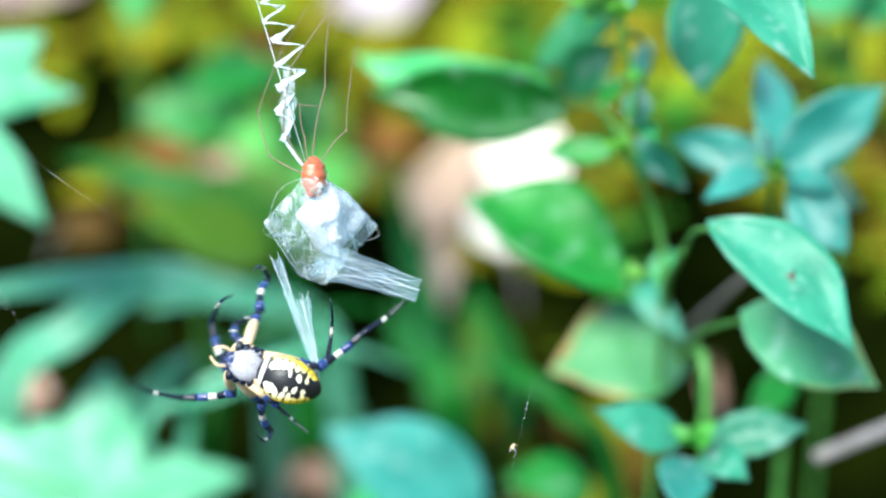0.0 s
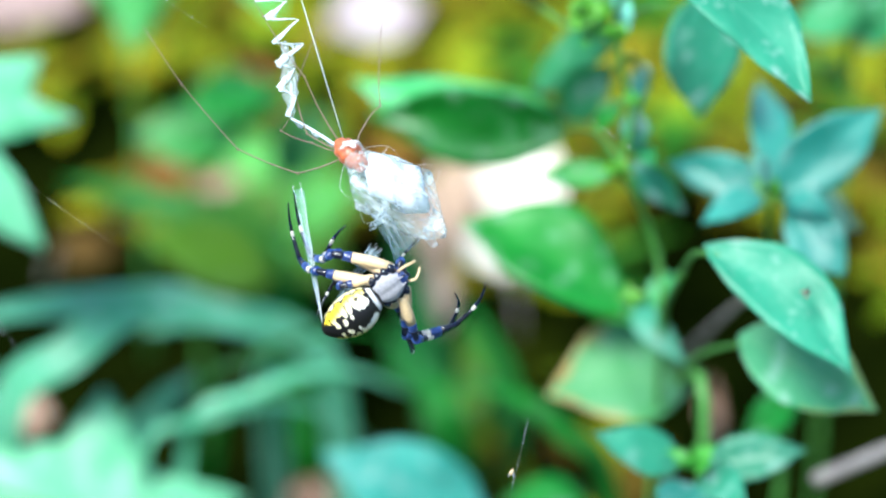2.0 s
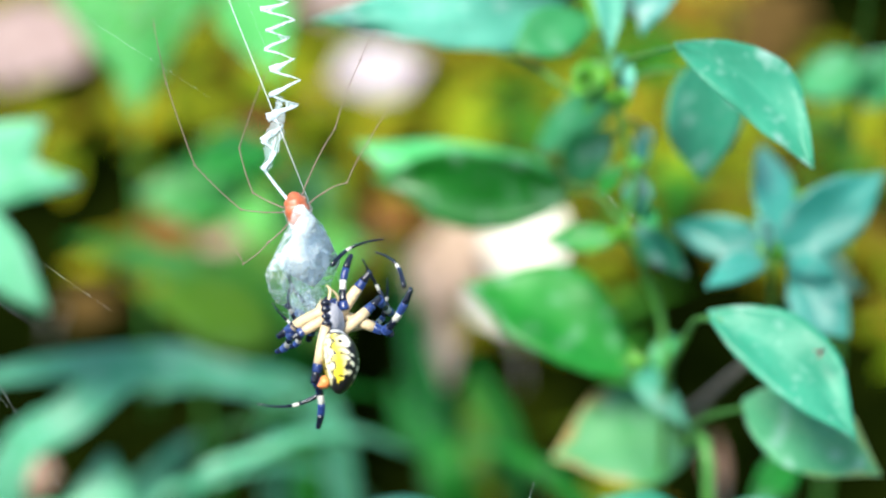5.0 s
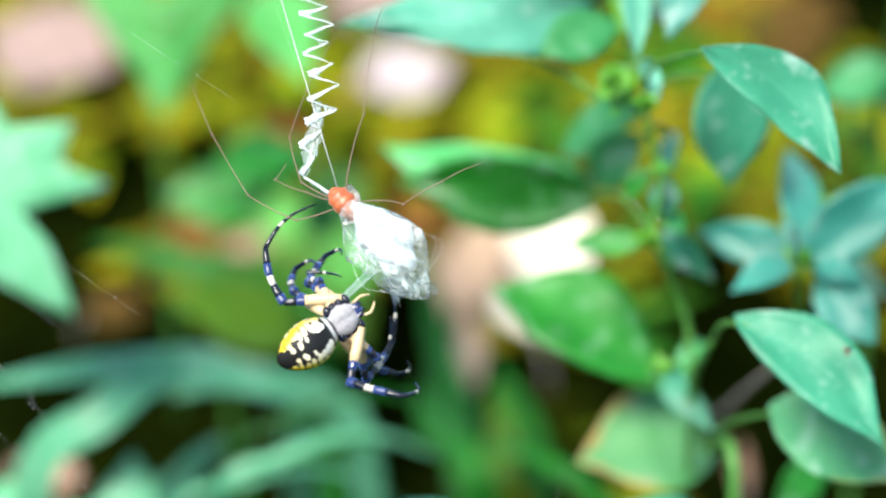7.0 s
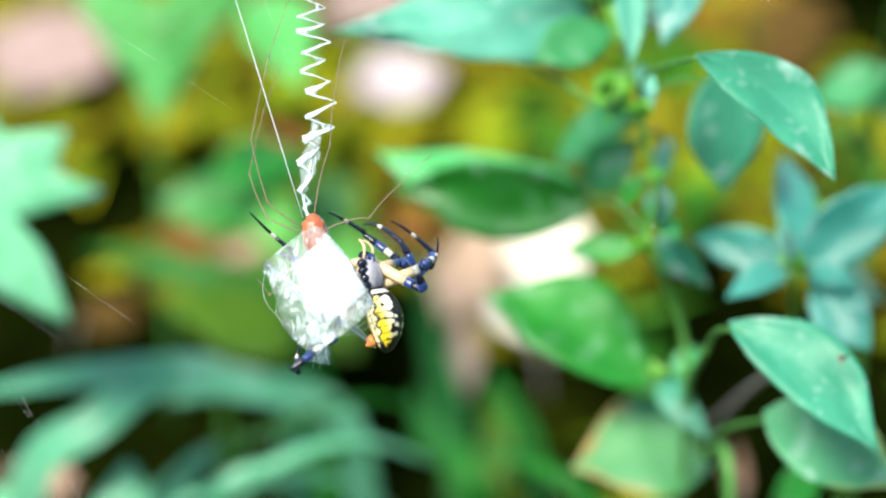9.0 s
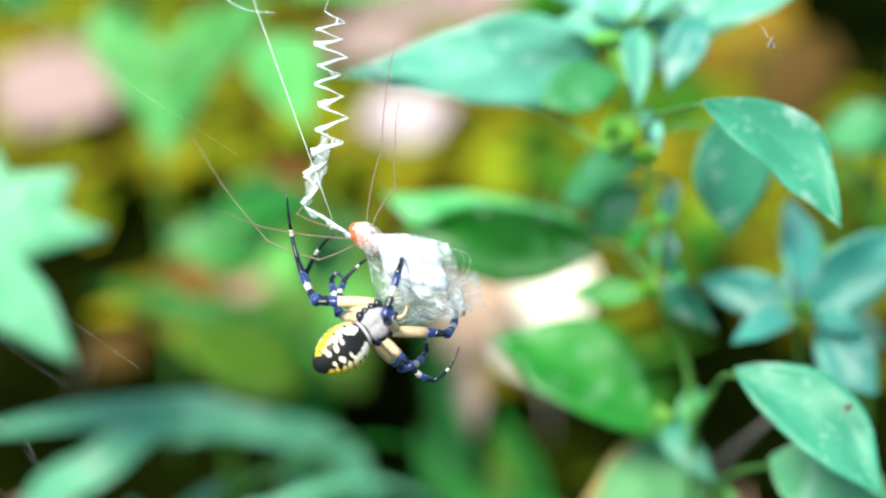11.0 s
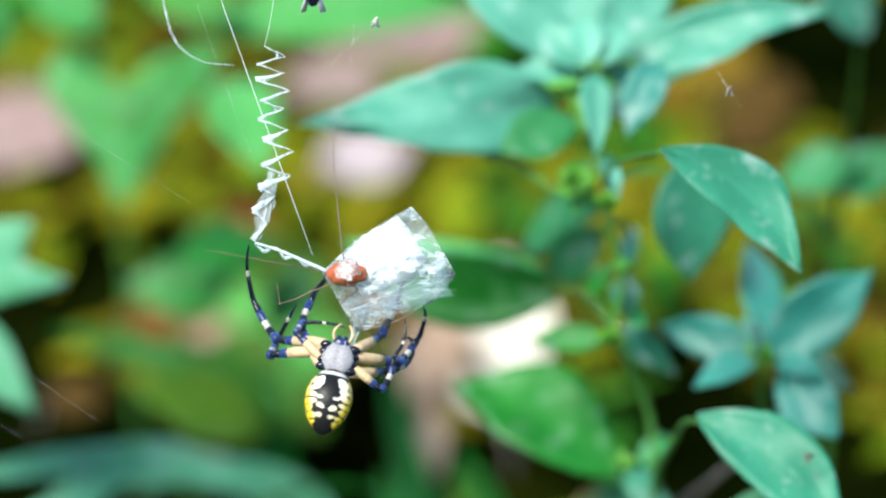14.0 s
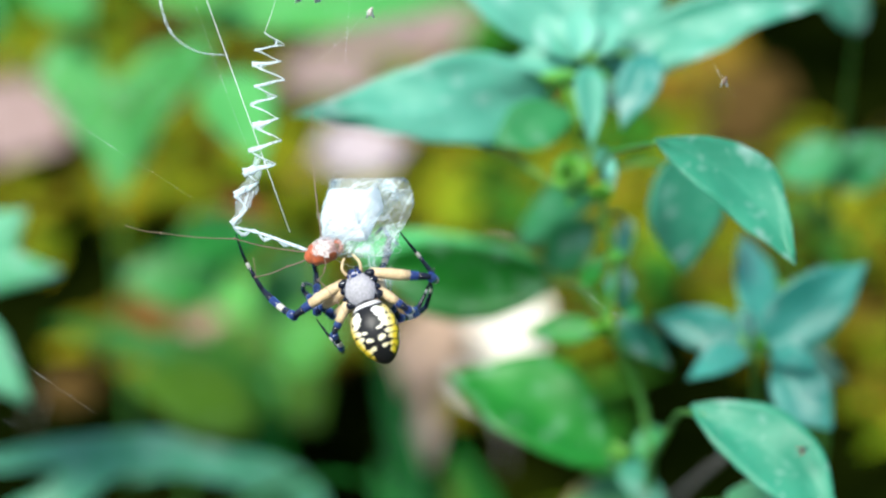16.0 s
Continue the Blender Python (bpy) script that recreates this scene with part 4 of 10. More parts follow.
# ---- the web and the animals on it ----
def ball(bm, place, size, turn=Matrix.Identity(4), u=24, v=16, index=0):
    r = bmesh.ops.create_uvsphere(bm, u_segments=u, v_segments=v, radius=1.0)
    bmesh.ops.transform(bm, matrix=Matrix.Translation(place) @ turn @ Matrix.Diagonal((*size, 1)), verts=r["verts"])
    for f in {f for w in r["verts"] for f in w.link_faces}:
        f.material_index = index
    return r["verts"]


MM = 0.001


def coat(s, a):
    """The abdomen's colour at s (front 0, tip 1) and a, the angle from the back's midline."""
    b = abs(a)
    black, white, silver, yellow = (0.006, 0.006, 0.007), (0.85, 0.83, 0.76), (0.66, 0.65, 0.66), (0.8, 0.6, 0.02)
    ragged = noise.noise(Vector((s * 14, a * 2.2, 4)))
    gold = min(1, max(0, (s - 0.3) * 1.5) * (0.35 + 0.65 * min(1, b)) + max(0, b - 0.6) * 1.2)
    pale = tuple(w + (y - w) * gold for w, y in zip(white, yellow))
    if s < 0.075 or 0.135 + 0.012 * ragged < s < 0.175 + 0.03 * ragged or s > 0.88 + 0.04 * math.cos(b * 6):
        return black
    if s < 0.15:
        return silver if b < 1.5 else black
    # a dark back with blotches: broad pale ones down each side, small pairs nearer the midline
    blotches = ((0.255, 0.66, 0.085, 0.38), (0.375, 0.76, 0.048, 0.34), (0.475, 0.82, 0.045, 0.34), (0.575, 0.86, 0.044, 0.33), (0.675, 0.88, 0.043, 0.32), (0.77, 0.9, 0.04, 0.3), (0.85, 0.9, 0.026, 0.28),
                (0.5, 0.36, 0.024, 0.14), (0.635, 0.33, 0.036, 0.17), (0.765, 0.36, 0.026, 0.19))
    s2, b2 = s + 0.03 * noise.noise(Vector((s * 7, a * 2.0, 7))), b + 0.16 * noise.noise(Vector((s * 8, a * 1.8, 1)))
    near = min(((s2 - c) / p) ** 2 + ((b2 - d) / q) ** 2 for c, d, p, q in blotches)
    if b < 1.05:
        return pale if near < 1 + 0.9 * ragged else black
    if abs(math.sin(math.pi * (s - 0.025 - 0.03 * (b - 1)) / 0.1)) < 0.2 + 0.15 * ragged:
        return black
    rim = 1.35 + 0.12 * math.sin(s * 34)
    if b < rim:
        return pale
    if b < rim + 0.14:
        return black
    if b < 2.15:
        return black if abs(math.sin(b * 8 + s * 3)) < 0.25 else tuple(0.55 * w + 0.45 * p for w, p in zip(white, pale))
    return black if b > 2.6 or b < 2.3 else yellow


def make_spider():
    spider = empty("spider", (0, 0, 0.4), "black and yellow garden spider wrapping its prey in silk", "spider")
    # abdomen: an egg, blunt in front, with the coat on it
    bm = bmesh.new()
    n, w = 96, 120
    rows = []
    for i in range(n + 1):
        s = i / n
        r = math.sin(math.pi * min(1, max(0, s)) ** 0.9) ** 0.56
        y = (-2.4 - 15.0 * s) * MM
        rows.append([bm.verts.new((5.15 * MM * r * math.sin(q), y, (4.0 * r * math.cos(q) * (1 if math.cos(q) > 0 else 0.85) + 0.9 * math.sin(math.pi * s)) * MM)) for q in (2 * math.pi * k / w for k in range(w))])
    layer = bm.loops.layers.color.new("coat")
    for i in range(n):
        for k in range(w):
            f = bm.faces.new((rows[i][k], rows[i][(k + 1) % w], rows[i + 1][(k + 1) % w], rows[i + 1][k]))
            q = 2 * math.pi * (k + 0.5) / w
            q = q - 2 * math.pi if q > math.pi else q
            c = coat((i + 0.5) / n, q)
            for l in f.loops:
                l[layer] = (*[x ** (1 / 2.2) for x in c], 1)
    bmesh.ops.remove_doubles(bm, verts=bm.verts, dist=1e-6)
    part("abdomen", bm, COAT, spider, "egg-shaped abdomen patterned black, white and yellow")
    # cephalothorax: flat shield, narrowed towards the eyes
    bm = bmesh.new()
    for v in ball(bm, (0, 0.2 * MM, 0), (3.55 * MM, 4.0 * MM, 1.7 * MM), u=32, v=20):
        f = v.co.y / (4.4 * MM)
        v.co.x *= 1 - 0.28 * max(0, f)
        v.co.z += 0.35 * MM * (1 - f * f) - 0.25 * MM * math.exp(-(v.co.x / (0.8 * MM)) ** 2) * (1 if v.co.z > 0 else 0)
    part("cephalothorax", bm, SILVER, spider, "flat silvery-haired shield")
    bm = bmesh.new()
    for x, y, z, r in ((-0.7, 4.0, 1.1, 0.35), (0.7, 4.0, 1.1, 0.35), (-0.6, 4.5, 0.7, 0.32), (0.6, 4.5, 0.7, 0.32), (-1.6, 3.7, 0.8, 0.26), (1.6, 3.7, 0.8, 0.26)):
        ball(bm, (x * MM, y * MM, z * MM), (r * MM,) * 3, u=10, v=8)
    part("eyes", bm, BLACK, spider, "cluster of dark shining eyes")
    bm = bmesh.new()
    ball(bm, (0, 3.55 * MM, 0.45 * MM), (1.75 * MM, 1.25 * MM, 0.95 * MM), u=16, v=10)
    for x in (-0.75, 0.75):
        tube_into(bm, [Vector((x * 1.5 * MM, 2.6 * MM, 1.32 * MM)), Vector((x * 1.2 * MM, 3.4 * MM, 1.36 * MM)), Vector((x * 0.8 * MM, 4.2 * MM, 1.12 * MM))], 0.2 * MM, 0.14 * MM, 6, 1)
    part("head", bm, [NAVY, SILVER], spider, "blue-black head with two pale streaks")
    bm = bmesh.new()
    for s in (-1, 1):
        ball(bm, (0.75 * s * MM, 4.4 * MM, -0.7 * MM), (0.75 * MM, 1.1 * MM, 1.2 * MM), u=12, v=10)
    part("jaws", bm, BLACK, spider, "dark bluish jaws")
    bm = bmesh.new()
    ball(bm, (0, -14.0 * MM, -2.9 * MM), (1.3 * MM, 1.4 * MM, 1.2 * MM), u=16, v=10)
    for s in (-1, 1):
        ball(bm, (0.5 * s * MM, -14.7 * MM, -3.7 * MM), (0.5 * MM, 0.6 * MM, 0.8 * MM), u=10, v=8)
    part("spinneret", bm, ORANGE, spider, "orange-brown spinnerets")
    bm = bmesh.new()
    tube_into(bm, [Vector((0, -2.6 * MM, 0)), Vector((0, -4.6 * MM, 0.2 * MM))], 1.1 * MM, 1.3 * MM, 10)
    part("waist", bm, BLACK, spider)
    for s in (-1, 1):
        bm = bmesh.new()
        tube_into(bm, spline([(1.5 * s * MM, 3.6 * MM, -0.4 * MM), (2.1 * s * MM, 5.6 * MM, 0.5 * MM), (1.5 * s * MM, 7.2 * MM, 0), (1.0 * s * MM, 8.0 * MM, -0.8 * MM)], 12), 0.36 * MM, 0.24 * MM, 8)
        part("palp", bm, CREAM, spider, "pale cream feeler")
    legs = {}
    size = (1, 0.98, 0.62, 0.95)
    for s in ("L", "R"):
        for k in range(4):
            q = size[k] * MM
            thick = 1.05 if k == 2 else 1.26

            def segment(name, length, bands, r0, r1, bulge, label, arch):
                bm = bmesh.new()
                mats, at_y = [], 0.0
                for share, m in bands:
                    if m not in mats:
                        mats.append(m)
                    pts = [Vector((0, (at_y + share * f / 4) * length * q, arch * q * math.sin(math.pi * (at_y + share * f / 4)))) for f in range(5)]
                    a, b = at_y, at_y + share
                    tube_into(bm, pts, 1, 1, 9, mats.index(m), lambda f, a=a, b=b: thick * MM * (r0 + (r1 - r0) * (a + (b - a) * f)) * bulge(a + (b - a) * f))
                    at_y += share
                for h in range(46):
                    y = random.random()
                    a = random.uniform(0, 6.28)
                    r = thick * MM * (r0 + (r1 - r0) * y)
                    d = Vector((math.cos(a), 0, math.sin(a)))
                    p = Vector((0, y * length * q, arch * q * math.sin(math.pi * y))) + d * r * 0.8
                    e = p + (d * 0.6 + Vector((0, 0.5, 0))) * 0.75 * MM
                    o = Vector((0.03 * MM, 0, 0.03 * MM))
                    f = bm.faces.new((bm.verts.new(p - o), bm.verts.new(p + o), bm.verts.new(e)))
                    f.material_index = 0 if name == "femur" and y < 0.66 else mats.index(BLACK)
                ob = part(name, bm, mats, spider, label)
                legs[s + str(k + 1) + "_" + name] = ob

            segment("femur", 13.5, [(0.66, CREAM), (0.14, NAVY), (0.2, BLACK)], 0.92, 0.74, lambda f: 0.72 + 0.5 * math.sin(math.pi * min(1, f * 0.9 + 0.1)), "cream thigh with a blue-black end", 0.25)
            segment("tibia", 13, [(0.14, NAVY), (0.2, BLACK), (0.17, WHITE), (0.22, NAVY), (0.27, BLACK)], 0.8, 0.52, lambda f: 1 + 0.14 * math.cos(f * 9), "blue-black shin with a white ring", 1.1)
            segment("tarsus", 15, [(0.36, BLACK), (0.1, WHITE), (0.54, BLACK)], 0.46, 0.12, lambda f: 1.0, "thin banded foot", 1.9)
    bm = bmesh.new()
    for s in (-1, 1):
        for y in (2.7, 1.1, -0.7, -2.2):
            ball(bm, (3.15 * s * MM, y * MM, -0.3 * MM), (1.4 * MM, 1.0 * MM, 1.15 * MM), u=12, v=8)
    part("hips", bm, BLACK, spider, "black leg joints along the shield")
    return spider, legs


spider, spider_legs = make_spider()


def make_bundle():
    """The wound prey: an angular, crumpled cushion of silk with a tail and loose threads."""
    bundle = empty("silk_bundle", (0, 0, 0.4), "prey wound in crumpled white silk", "silk bundle")
    corners = [(-14.2, -0.8), (-7.5, 6.2), (-1, 10.6), (4.0, 13.8), (7.6, 10.0), (10.8, 5.0), (14.2, -0.2), (9.0, -6.5), (0, -10.4), (-6.4, -13.2), (-9.8, -8)]
    ring = [Vector((x, 0, z)) * MM for x, z in corners]
    def cushion(size, offset, depth, crease):
        bm = bmesh.new()
        n, rings = 88, 18
        loops = []
        for k in range(1, 2 * rings):
            lat = math.pi * (k / (2 * rings) - 0.5)
            row = []
            for i in range(n):
                q = i / n * len(ring) + 0.35 * (k % 2)
                p = ring[int(q) % len(ring)].lerp(ring[(int(q) + 1) % len(ring)], q % 1.0) * size
                c = max(0.02, math.cos(lat)) ** 0.8
                v = Vector((p.x * c, math.sin(lat) * depth * MM, p.z * c))
                w = noise.noise(v * 110 + offset * 900) * 2.2 * crease - abs(noise.noise(v * 170 + Vector((9, 9, 2)))) * 2.6 * crease - abs(noise.noise(v * 420 + Vector((3, 1, 5)))) * 0.6 * crease
                v += Vector((0.012 * v.x / MM, math.sin(lat) * 1.1, 0.012 * v.z / MM)) * w * MM
                row.append(bm.verts.new(v * 1.06 + offset))
            loops.append(row)
        for a, b in zip(loops, loops[1:]):
            for i in range(n):
                j = (i + 1) % n
                bm.faces.new((a[i], b[i], b[j]))
                bm.faces.new((a[i], b[j], a[j]))
        bm.faces.new(loops[0])
        bm.faces.new(loops[-1][::-1])
        return bm

    part("wrapping", cushion(0.64, Vector((-1.4, 0, 3.0)) * MM, 3.2, 1.0), BUNDLE, bundle, "dense white silk")
    part("gauze", cushion(1.0, Vector((0, 0, 0)), 4.2, 0.9), GAUZE, bundle, "thin outer veil of silk")
    # loose threads that run over and off the cushion
    for k in range(18):
        a, b = random.choice(ring), random.choice(ring)
        y0 = random.choice((-1, 1)) * random.uniform(2.5, 5.5) * MM
        bm = bmesh.new()
        pts = spline([a * 1.02, (a + b) / 2 + Vector((random.uniform(-1, 1) * MM, y0 * 0.95, random.uniform(-1, 1) * MM)), b * random.uniform(0.9, 1.03)], 10)
        tube_into(bm, pts, 0.03 * MM, 0.02 * MM, 4)
        part("thread", bm, THREAD, bundle)
    # torn sheets of silk that stand off the cushion all round
    for k in range(3):
        p = random.choice(ring) * random.uniform(0.35, 0.75)
        side = random.choice((-1, 1))
        d = Vector((p.x * random.uniform(0.3, 1.2), side * random.uniform(1, 8) * MM, p.z * random.uniform(0.3, 1.2) - 2 * MM)).normalized()
        across = d.cross(Vector((random.uniform(-1, 1), random.uniform(-1, 1), random.uniform(-1, 1)))).normalized()
        length, w0, w1 = random.uniform(5, 8) * MM, random.uniform(5, 9) * MM, random.uniform(0.4, 3.0) * MM
        flat = d.cross(across)
        grid = []
        for i in range(9):
            f = i / 8
            w = w0 + (w1 - w0) * f
            row = []
            for u in (-1, -0.66, -0.33, 0, 0.33, 0.66, 1):
                frayed = f * (0.75 + 0.5 * noise.noise(Vector((u * 3, k, 0))))
                row.append(p + Vector((0, side * 1.5 * MM, 0)) + d * (frayed * length) + across * (u * w / 2) + flat * (1.3 * MM * noise.noise(Vector((u * 1.5, f * 3, k * 5)))))
            grid.append(row)
        bm = bmesh.new()
        blade_into(bm, grid, 0.05 * MM, [[flat] * 7] * 9)
        part("silk_sheet", bm, TORN, bundle, "thin torn sheet of silk")
    return bundle


bundle = make_bundle()


def make_harvestman():
    body = empty("harvestman", (0, 0, 0.4), "rust-orange harvestman with thread-thin legs caught in silk", "harvestman")
    bm = bmesh.new()
    for v in ball(bm, (0, 0, 0), (2.65 * MM, 2.4 * MM, 4.6 * MM), u=28, v=22):
        f = v.co.z / (4.6 * MM)
        v.co.x *= 1 + 0.12 * f
        v.co += v.co.normalized() * MM * (0.16 * math.sin(f * 14) + 0.2 * noise.noise(v.co * 900))
    part("trunk", bm, RUST, body, "rounded rust-orange trunk with faint rings")
    bm = bmesh.new()
    ball(bm, (0.2 * MM, -1.6 * MM, -3.0 * MM), (0.6 * MM, 0.6 * MM, 0.5 * MM), u=12, v=8)
    for s in (-1, 1):
        ball(bm, ((0.2 + 0.45 * s) * MM, -1.95 * MM, -2.9 * MM), (0.24 * MM,) * 3, u=8, v=6)
    part("eyes", bm, BROWN_LEG, body, "small dark eye knob")
    bm = bmesh.new()
    for v in ball(bm, (0, 0, 0), (3.0 * MM, 3.0 * MM, 3.0 * MM), pose(0, 0, 0, -90, 0, 0), 32, 24):
        v.co += v.co.normalized() * MM * (0.35 * noise.noise(v.co * 700) + 0.9 * max(0.0, noise.noise(v.co * 330)))
        v.co.z *= 1.5
    bmesh.ops.delete(bm, geom=[v for v in bm.verts if v.co.y < (0.4 + 1.6 * noise.noise(v.co * 500)) * MM], context="VERTS")
    cap = part("silk_cap", bm, CAP, body, "cap of pale silk over the trunk")
    legs = []
    shapes = (
        [(2, 0), (12.4, 0.6), (23.5, -8), (31.5, -25), (36, -39)],
        [(2, 0), (7, 0.8), (12.5, 0), (21, 5), (29.5, 9)],
        [(2, 0), (7, 1), (20, 0.3), (36, 1.5), (44, 1.0)],
        [(2, 0), (9, 0.4), (16.3, 0.2), (15.2, -4.2)],
        [(2, 0), (12.4, 0.6), (23.5, -8), (31.5, -25), (36, -39)],
    )
    for row in shapes:
        bm = bmesh.new()
        pts = [Vector((x, 0.4, z)) * MM for x, z in row]
        fine = []
        for a, b in zip(pts, pts[1:]):
            fine += [a.lerp(b, k / 4) + Vector((0, 0, 0.35 * MM * math.sin(math.pi * k / 4))) for k in range(4)]
        fine.append(pts[-1])
        tube_into(bm, fine, 0.17 * MM, 0.07 * MM, 6)
        for p in pts[1:-1]:
            ball(bm, p, (0.3 * MM,) * 3, u=8, v=6)
        legs.append(part("leg", bm, BROWN_LEG, body, "long thread-thin brown leg"))
    return body, legs, cap


harvestman, harvestman_legs, harvestman_cap = make_harvestman()


def make_band():
    """The zigzag band of silk that hangs down the middle of the web, and its loose end."""
    band = empty("zigzag_band", (0, 0, 0.4), "white zigzag silk band in the web", "silk band")
    zigs = 18
    pts = []
    for i in range(zigs + 1):
        f = i / zigs
        z = 43.5 * f ** 0.86
        half = (3.0 + 0.6 * math.sin(f * 3) + random.uniform(-1.5, 1.2)) * (1 if i % 2 else -1) * (0.55 + 0.45 * min(1, (1.02 - f) * 6)) * min(1, 0.35 + i * 0.3)
        pts.append(Vector((half + 1.5 * math.sin(f * 5), random.uniform(-0.5, 0.5), z + (1.2 if i % 2 else 0) + random.uniform(-1.0, 1.0))) * MM)
    for a, b in zip(pts, pts[1:]):
        d = (b - a).normalized()
        up = Vector((0, 0, 1)) - d * d.z
        up.normalize()
        grid = []
        w0, w1 = random.uniform(0.7, 1.6) * (1.75 - 1.2 * a.z / 0.047), random.uniform(0.12, 0.35)
        if a.x > b.x:
            w0, w1 = w1 * 0.6, w0 * 0.35
        for i in range(8):
            f = i / 7
            w = (w0 + (w1 - w0) * f) * (0.75 + 0.5 * random.random()) * MM
            c = a.lerp(b, f) + up * (0.1 * MM * math.sin(f * 7 + a.z * 900))
            grid.append([c + up * (w * u) + Vector((0, random.uniform(-0.15, 0.15) * MM, 0)) for u in (-0.5, -0.15, 0.2, 0.5)])
        bm = bmesh.new()
        blade_into(bm, grid, 0.12 * MM, [[Vector((0, -1, 0))] * 4] * 8)
        part("zigzag", bm, BAND, band)
    bm = bmesh.new()
    tube_into(bm, spline([pts[-1], pts[-1] + Vector((0.6, 0, 8)) * MM, pts[-1] + Vector((0.2, 0, 32)) * MM], 12), 0.05 * MM, 0.04 * MM, 5)
    part("thread", bm, THREAD, band)
    grid = []
    for i in range(14):
        f = i / 13
        w = (0.5 + 1.3 * math.sin(math.pi * f) + 0.4 * math.sin(i * 2.1)) * MM
        grid.append([Vector((1.5 * math.sin(f * 2) * MM + u * w, 0.3 * MM + 0.2 * MM * math.sin(i + u), 17 * f * MM)) for u in (-1, -0.3, 0.3, 1)])
    bm = bmesh.new()
    blade_into(bm, grid, 0.04 * MM, [[Vector((0, -1, 0))] * 4] * 14)
    part("silk_sheet", bm, SHEET, band, "thin veil between the lower zigzags")
    for k, (a, b, c) in enumerate(zip(pts, pts[1:], pts[2:])):
        # a scrap of sheet in the crook of some bends
        if k % 3 == 1:
            grid = [[b.lerp(a, f * u) if u < 0.55 else b.lerp(c, f * (1 - u) * 2) for u in (0.5, 0.4, 0.6, 0.55)] for f in (0.05, 0.3, 0.5, 0.75)]
            bm = bmesh.new()
            blade_into(bm, grid, 0.04 * MM, [[Vector((0, -1, 0))] * 4] * 4)
            part("silk_sheet", bm, SHEET, band, "thin veil in a bend")
    bm = bmesh.new()
    tube_into(bm, [Vector((0, 80 * MM * f, 0.3 * MM * math.sin(3 * f))) for f in (0, 0.25, 0.5, 0.75, 1)], 0.1 * MM, 0.07 * MM, 5)
    guy = part("guy_thread", bm, THREAD, band, "straight silk line from the band to the prey")
    # the loose end: a few small teeth on a drawn-out strand
    teeth = [Vector(((0.4 if k == 0 else (1.5 - 0.2 * k) * (1 if k % 2 else -1)) + random.uniform(-0.3, 0.3), 18.0 * k / 7, random.uniform(-0.3, 0.3))) * MM for k in range(8)]
    bm = bmesh.new()
    for k, (a, b) in enumerate(zip(teeth, teeth[1:])):
        across = (b - a).cross(Vector((0, 0, 1))).normalized()
        wide = random.uniform(0.5, 1.0) * MM
        grid = [[a.lerp(b, f) + across * (u * wide * (1.1 - f if k % 2 else 0.3 + 0.8 * f)) for u in (-0.5, -0.15, 0.2, 0.5)] for f in (0, 0.25, 0.5, 0.75, 1)]
        blade_into(bm, grid, 0.1 * MM, [[Vector((0, 0, 1))] * 4] * 5)
    tube_into(bm, spline([(0.3 * MM, 0, 0), (-0.3 * MM, 7 * MM, 0.1 * MM), (0.1 * MM, 18.5 * MM, 0)], 12), 0.3 * MM, 0.45 * MM, 6)
    tail = part("tail", bm, BAND, band, "loose end of the silk band")
    return band, tail, guy


band, band_tail, band_guy = make_band()


def make_swathe(length, w0, w1, label, threads, open_ends=False):
    """A fan of silk threads drawn from the spinnerets, with a thin veil between them."""
    swathe = empty("silk_swathe", (0, 0, 0.4), label, "silk")

    def half(f):
        return (w0 + (w1 - w0) * f) / 2 * (1 if open_ends else min(1, f * 4 + 0.12)) * MM

    grid = []
    for i in range(16):
        f = i / 15
        row = []
        for u in (-1, -0.5, 0, 0.5, 1):
            frayed = f + 0.05 * noise.noise(Vector((u * 3, length, f * 4))) * (1 if i in (0, 15) else 0)
            row.append(Vector((u * half(f) * (1 + 0.2 * noise.noise(Vector((f * 5, u, w1)))), frayed * length * MM, (0.5 * math.sin(f * 3) + 0.5 * noise.noise(Vector((u, f * 3, w0)))) * MM)))
        grid.append(row)
    bm = bmesh.new()
    blade_into(bm, grid, 0.04 * MM, [[Vector((0, 0, 1))] * 5] * 16)
    part("silk_sheet", bm, FRESH, swathe, "thin sheet of fresh silk")
    for k in range(threads):
        u, v = random.uniform(-1, 1), random.uniform(-1, 1)
        end = random.uniform(0.9, 1.06)
        bm = bmesh.new()
        tube_into(bm, [Vector(((u + (v - u) * f) * half(min(1, f)), f * end * length * MM, (0.5 * math.sin(f * 3) + 0.4 * u) * MM)) for f in (0, 0.12, 0.25, 0.5, 0.7, 0.85, 1)], 0.03 * MM, 0.025 * MM, 4)
        part("thread", bm, THREAD, swathe)
    return swathe


swathe = make_swathe(21, 0.8, 3.4, "fan of silk drawn from the spider to its prey", 9)
swathe_thin = make_swathe(31, 0.6, 2.4, "narrow ribbon of silk beside the prey", 6)
fan = make_swathe(24, 5.0, 8.5, "wide veil of silk pulled out by a leg", 14, True)

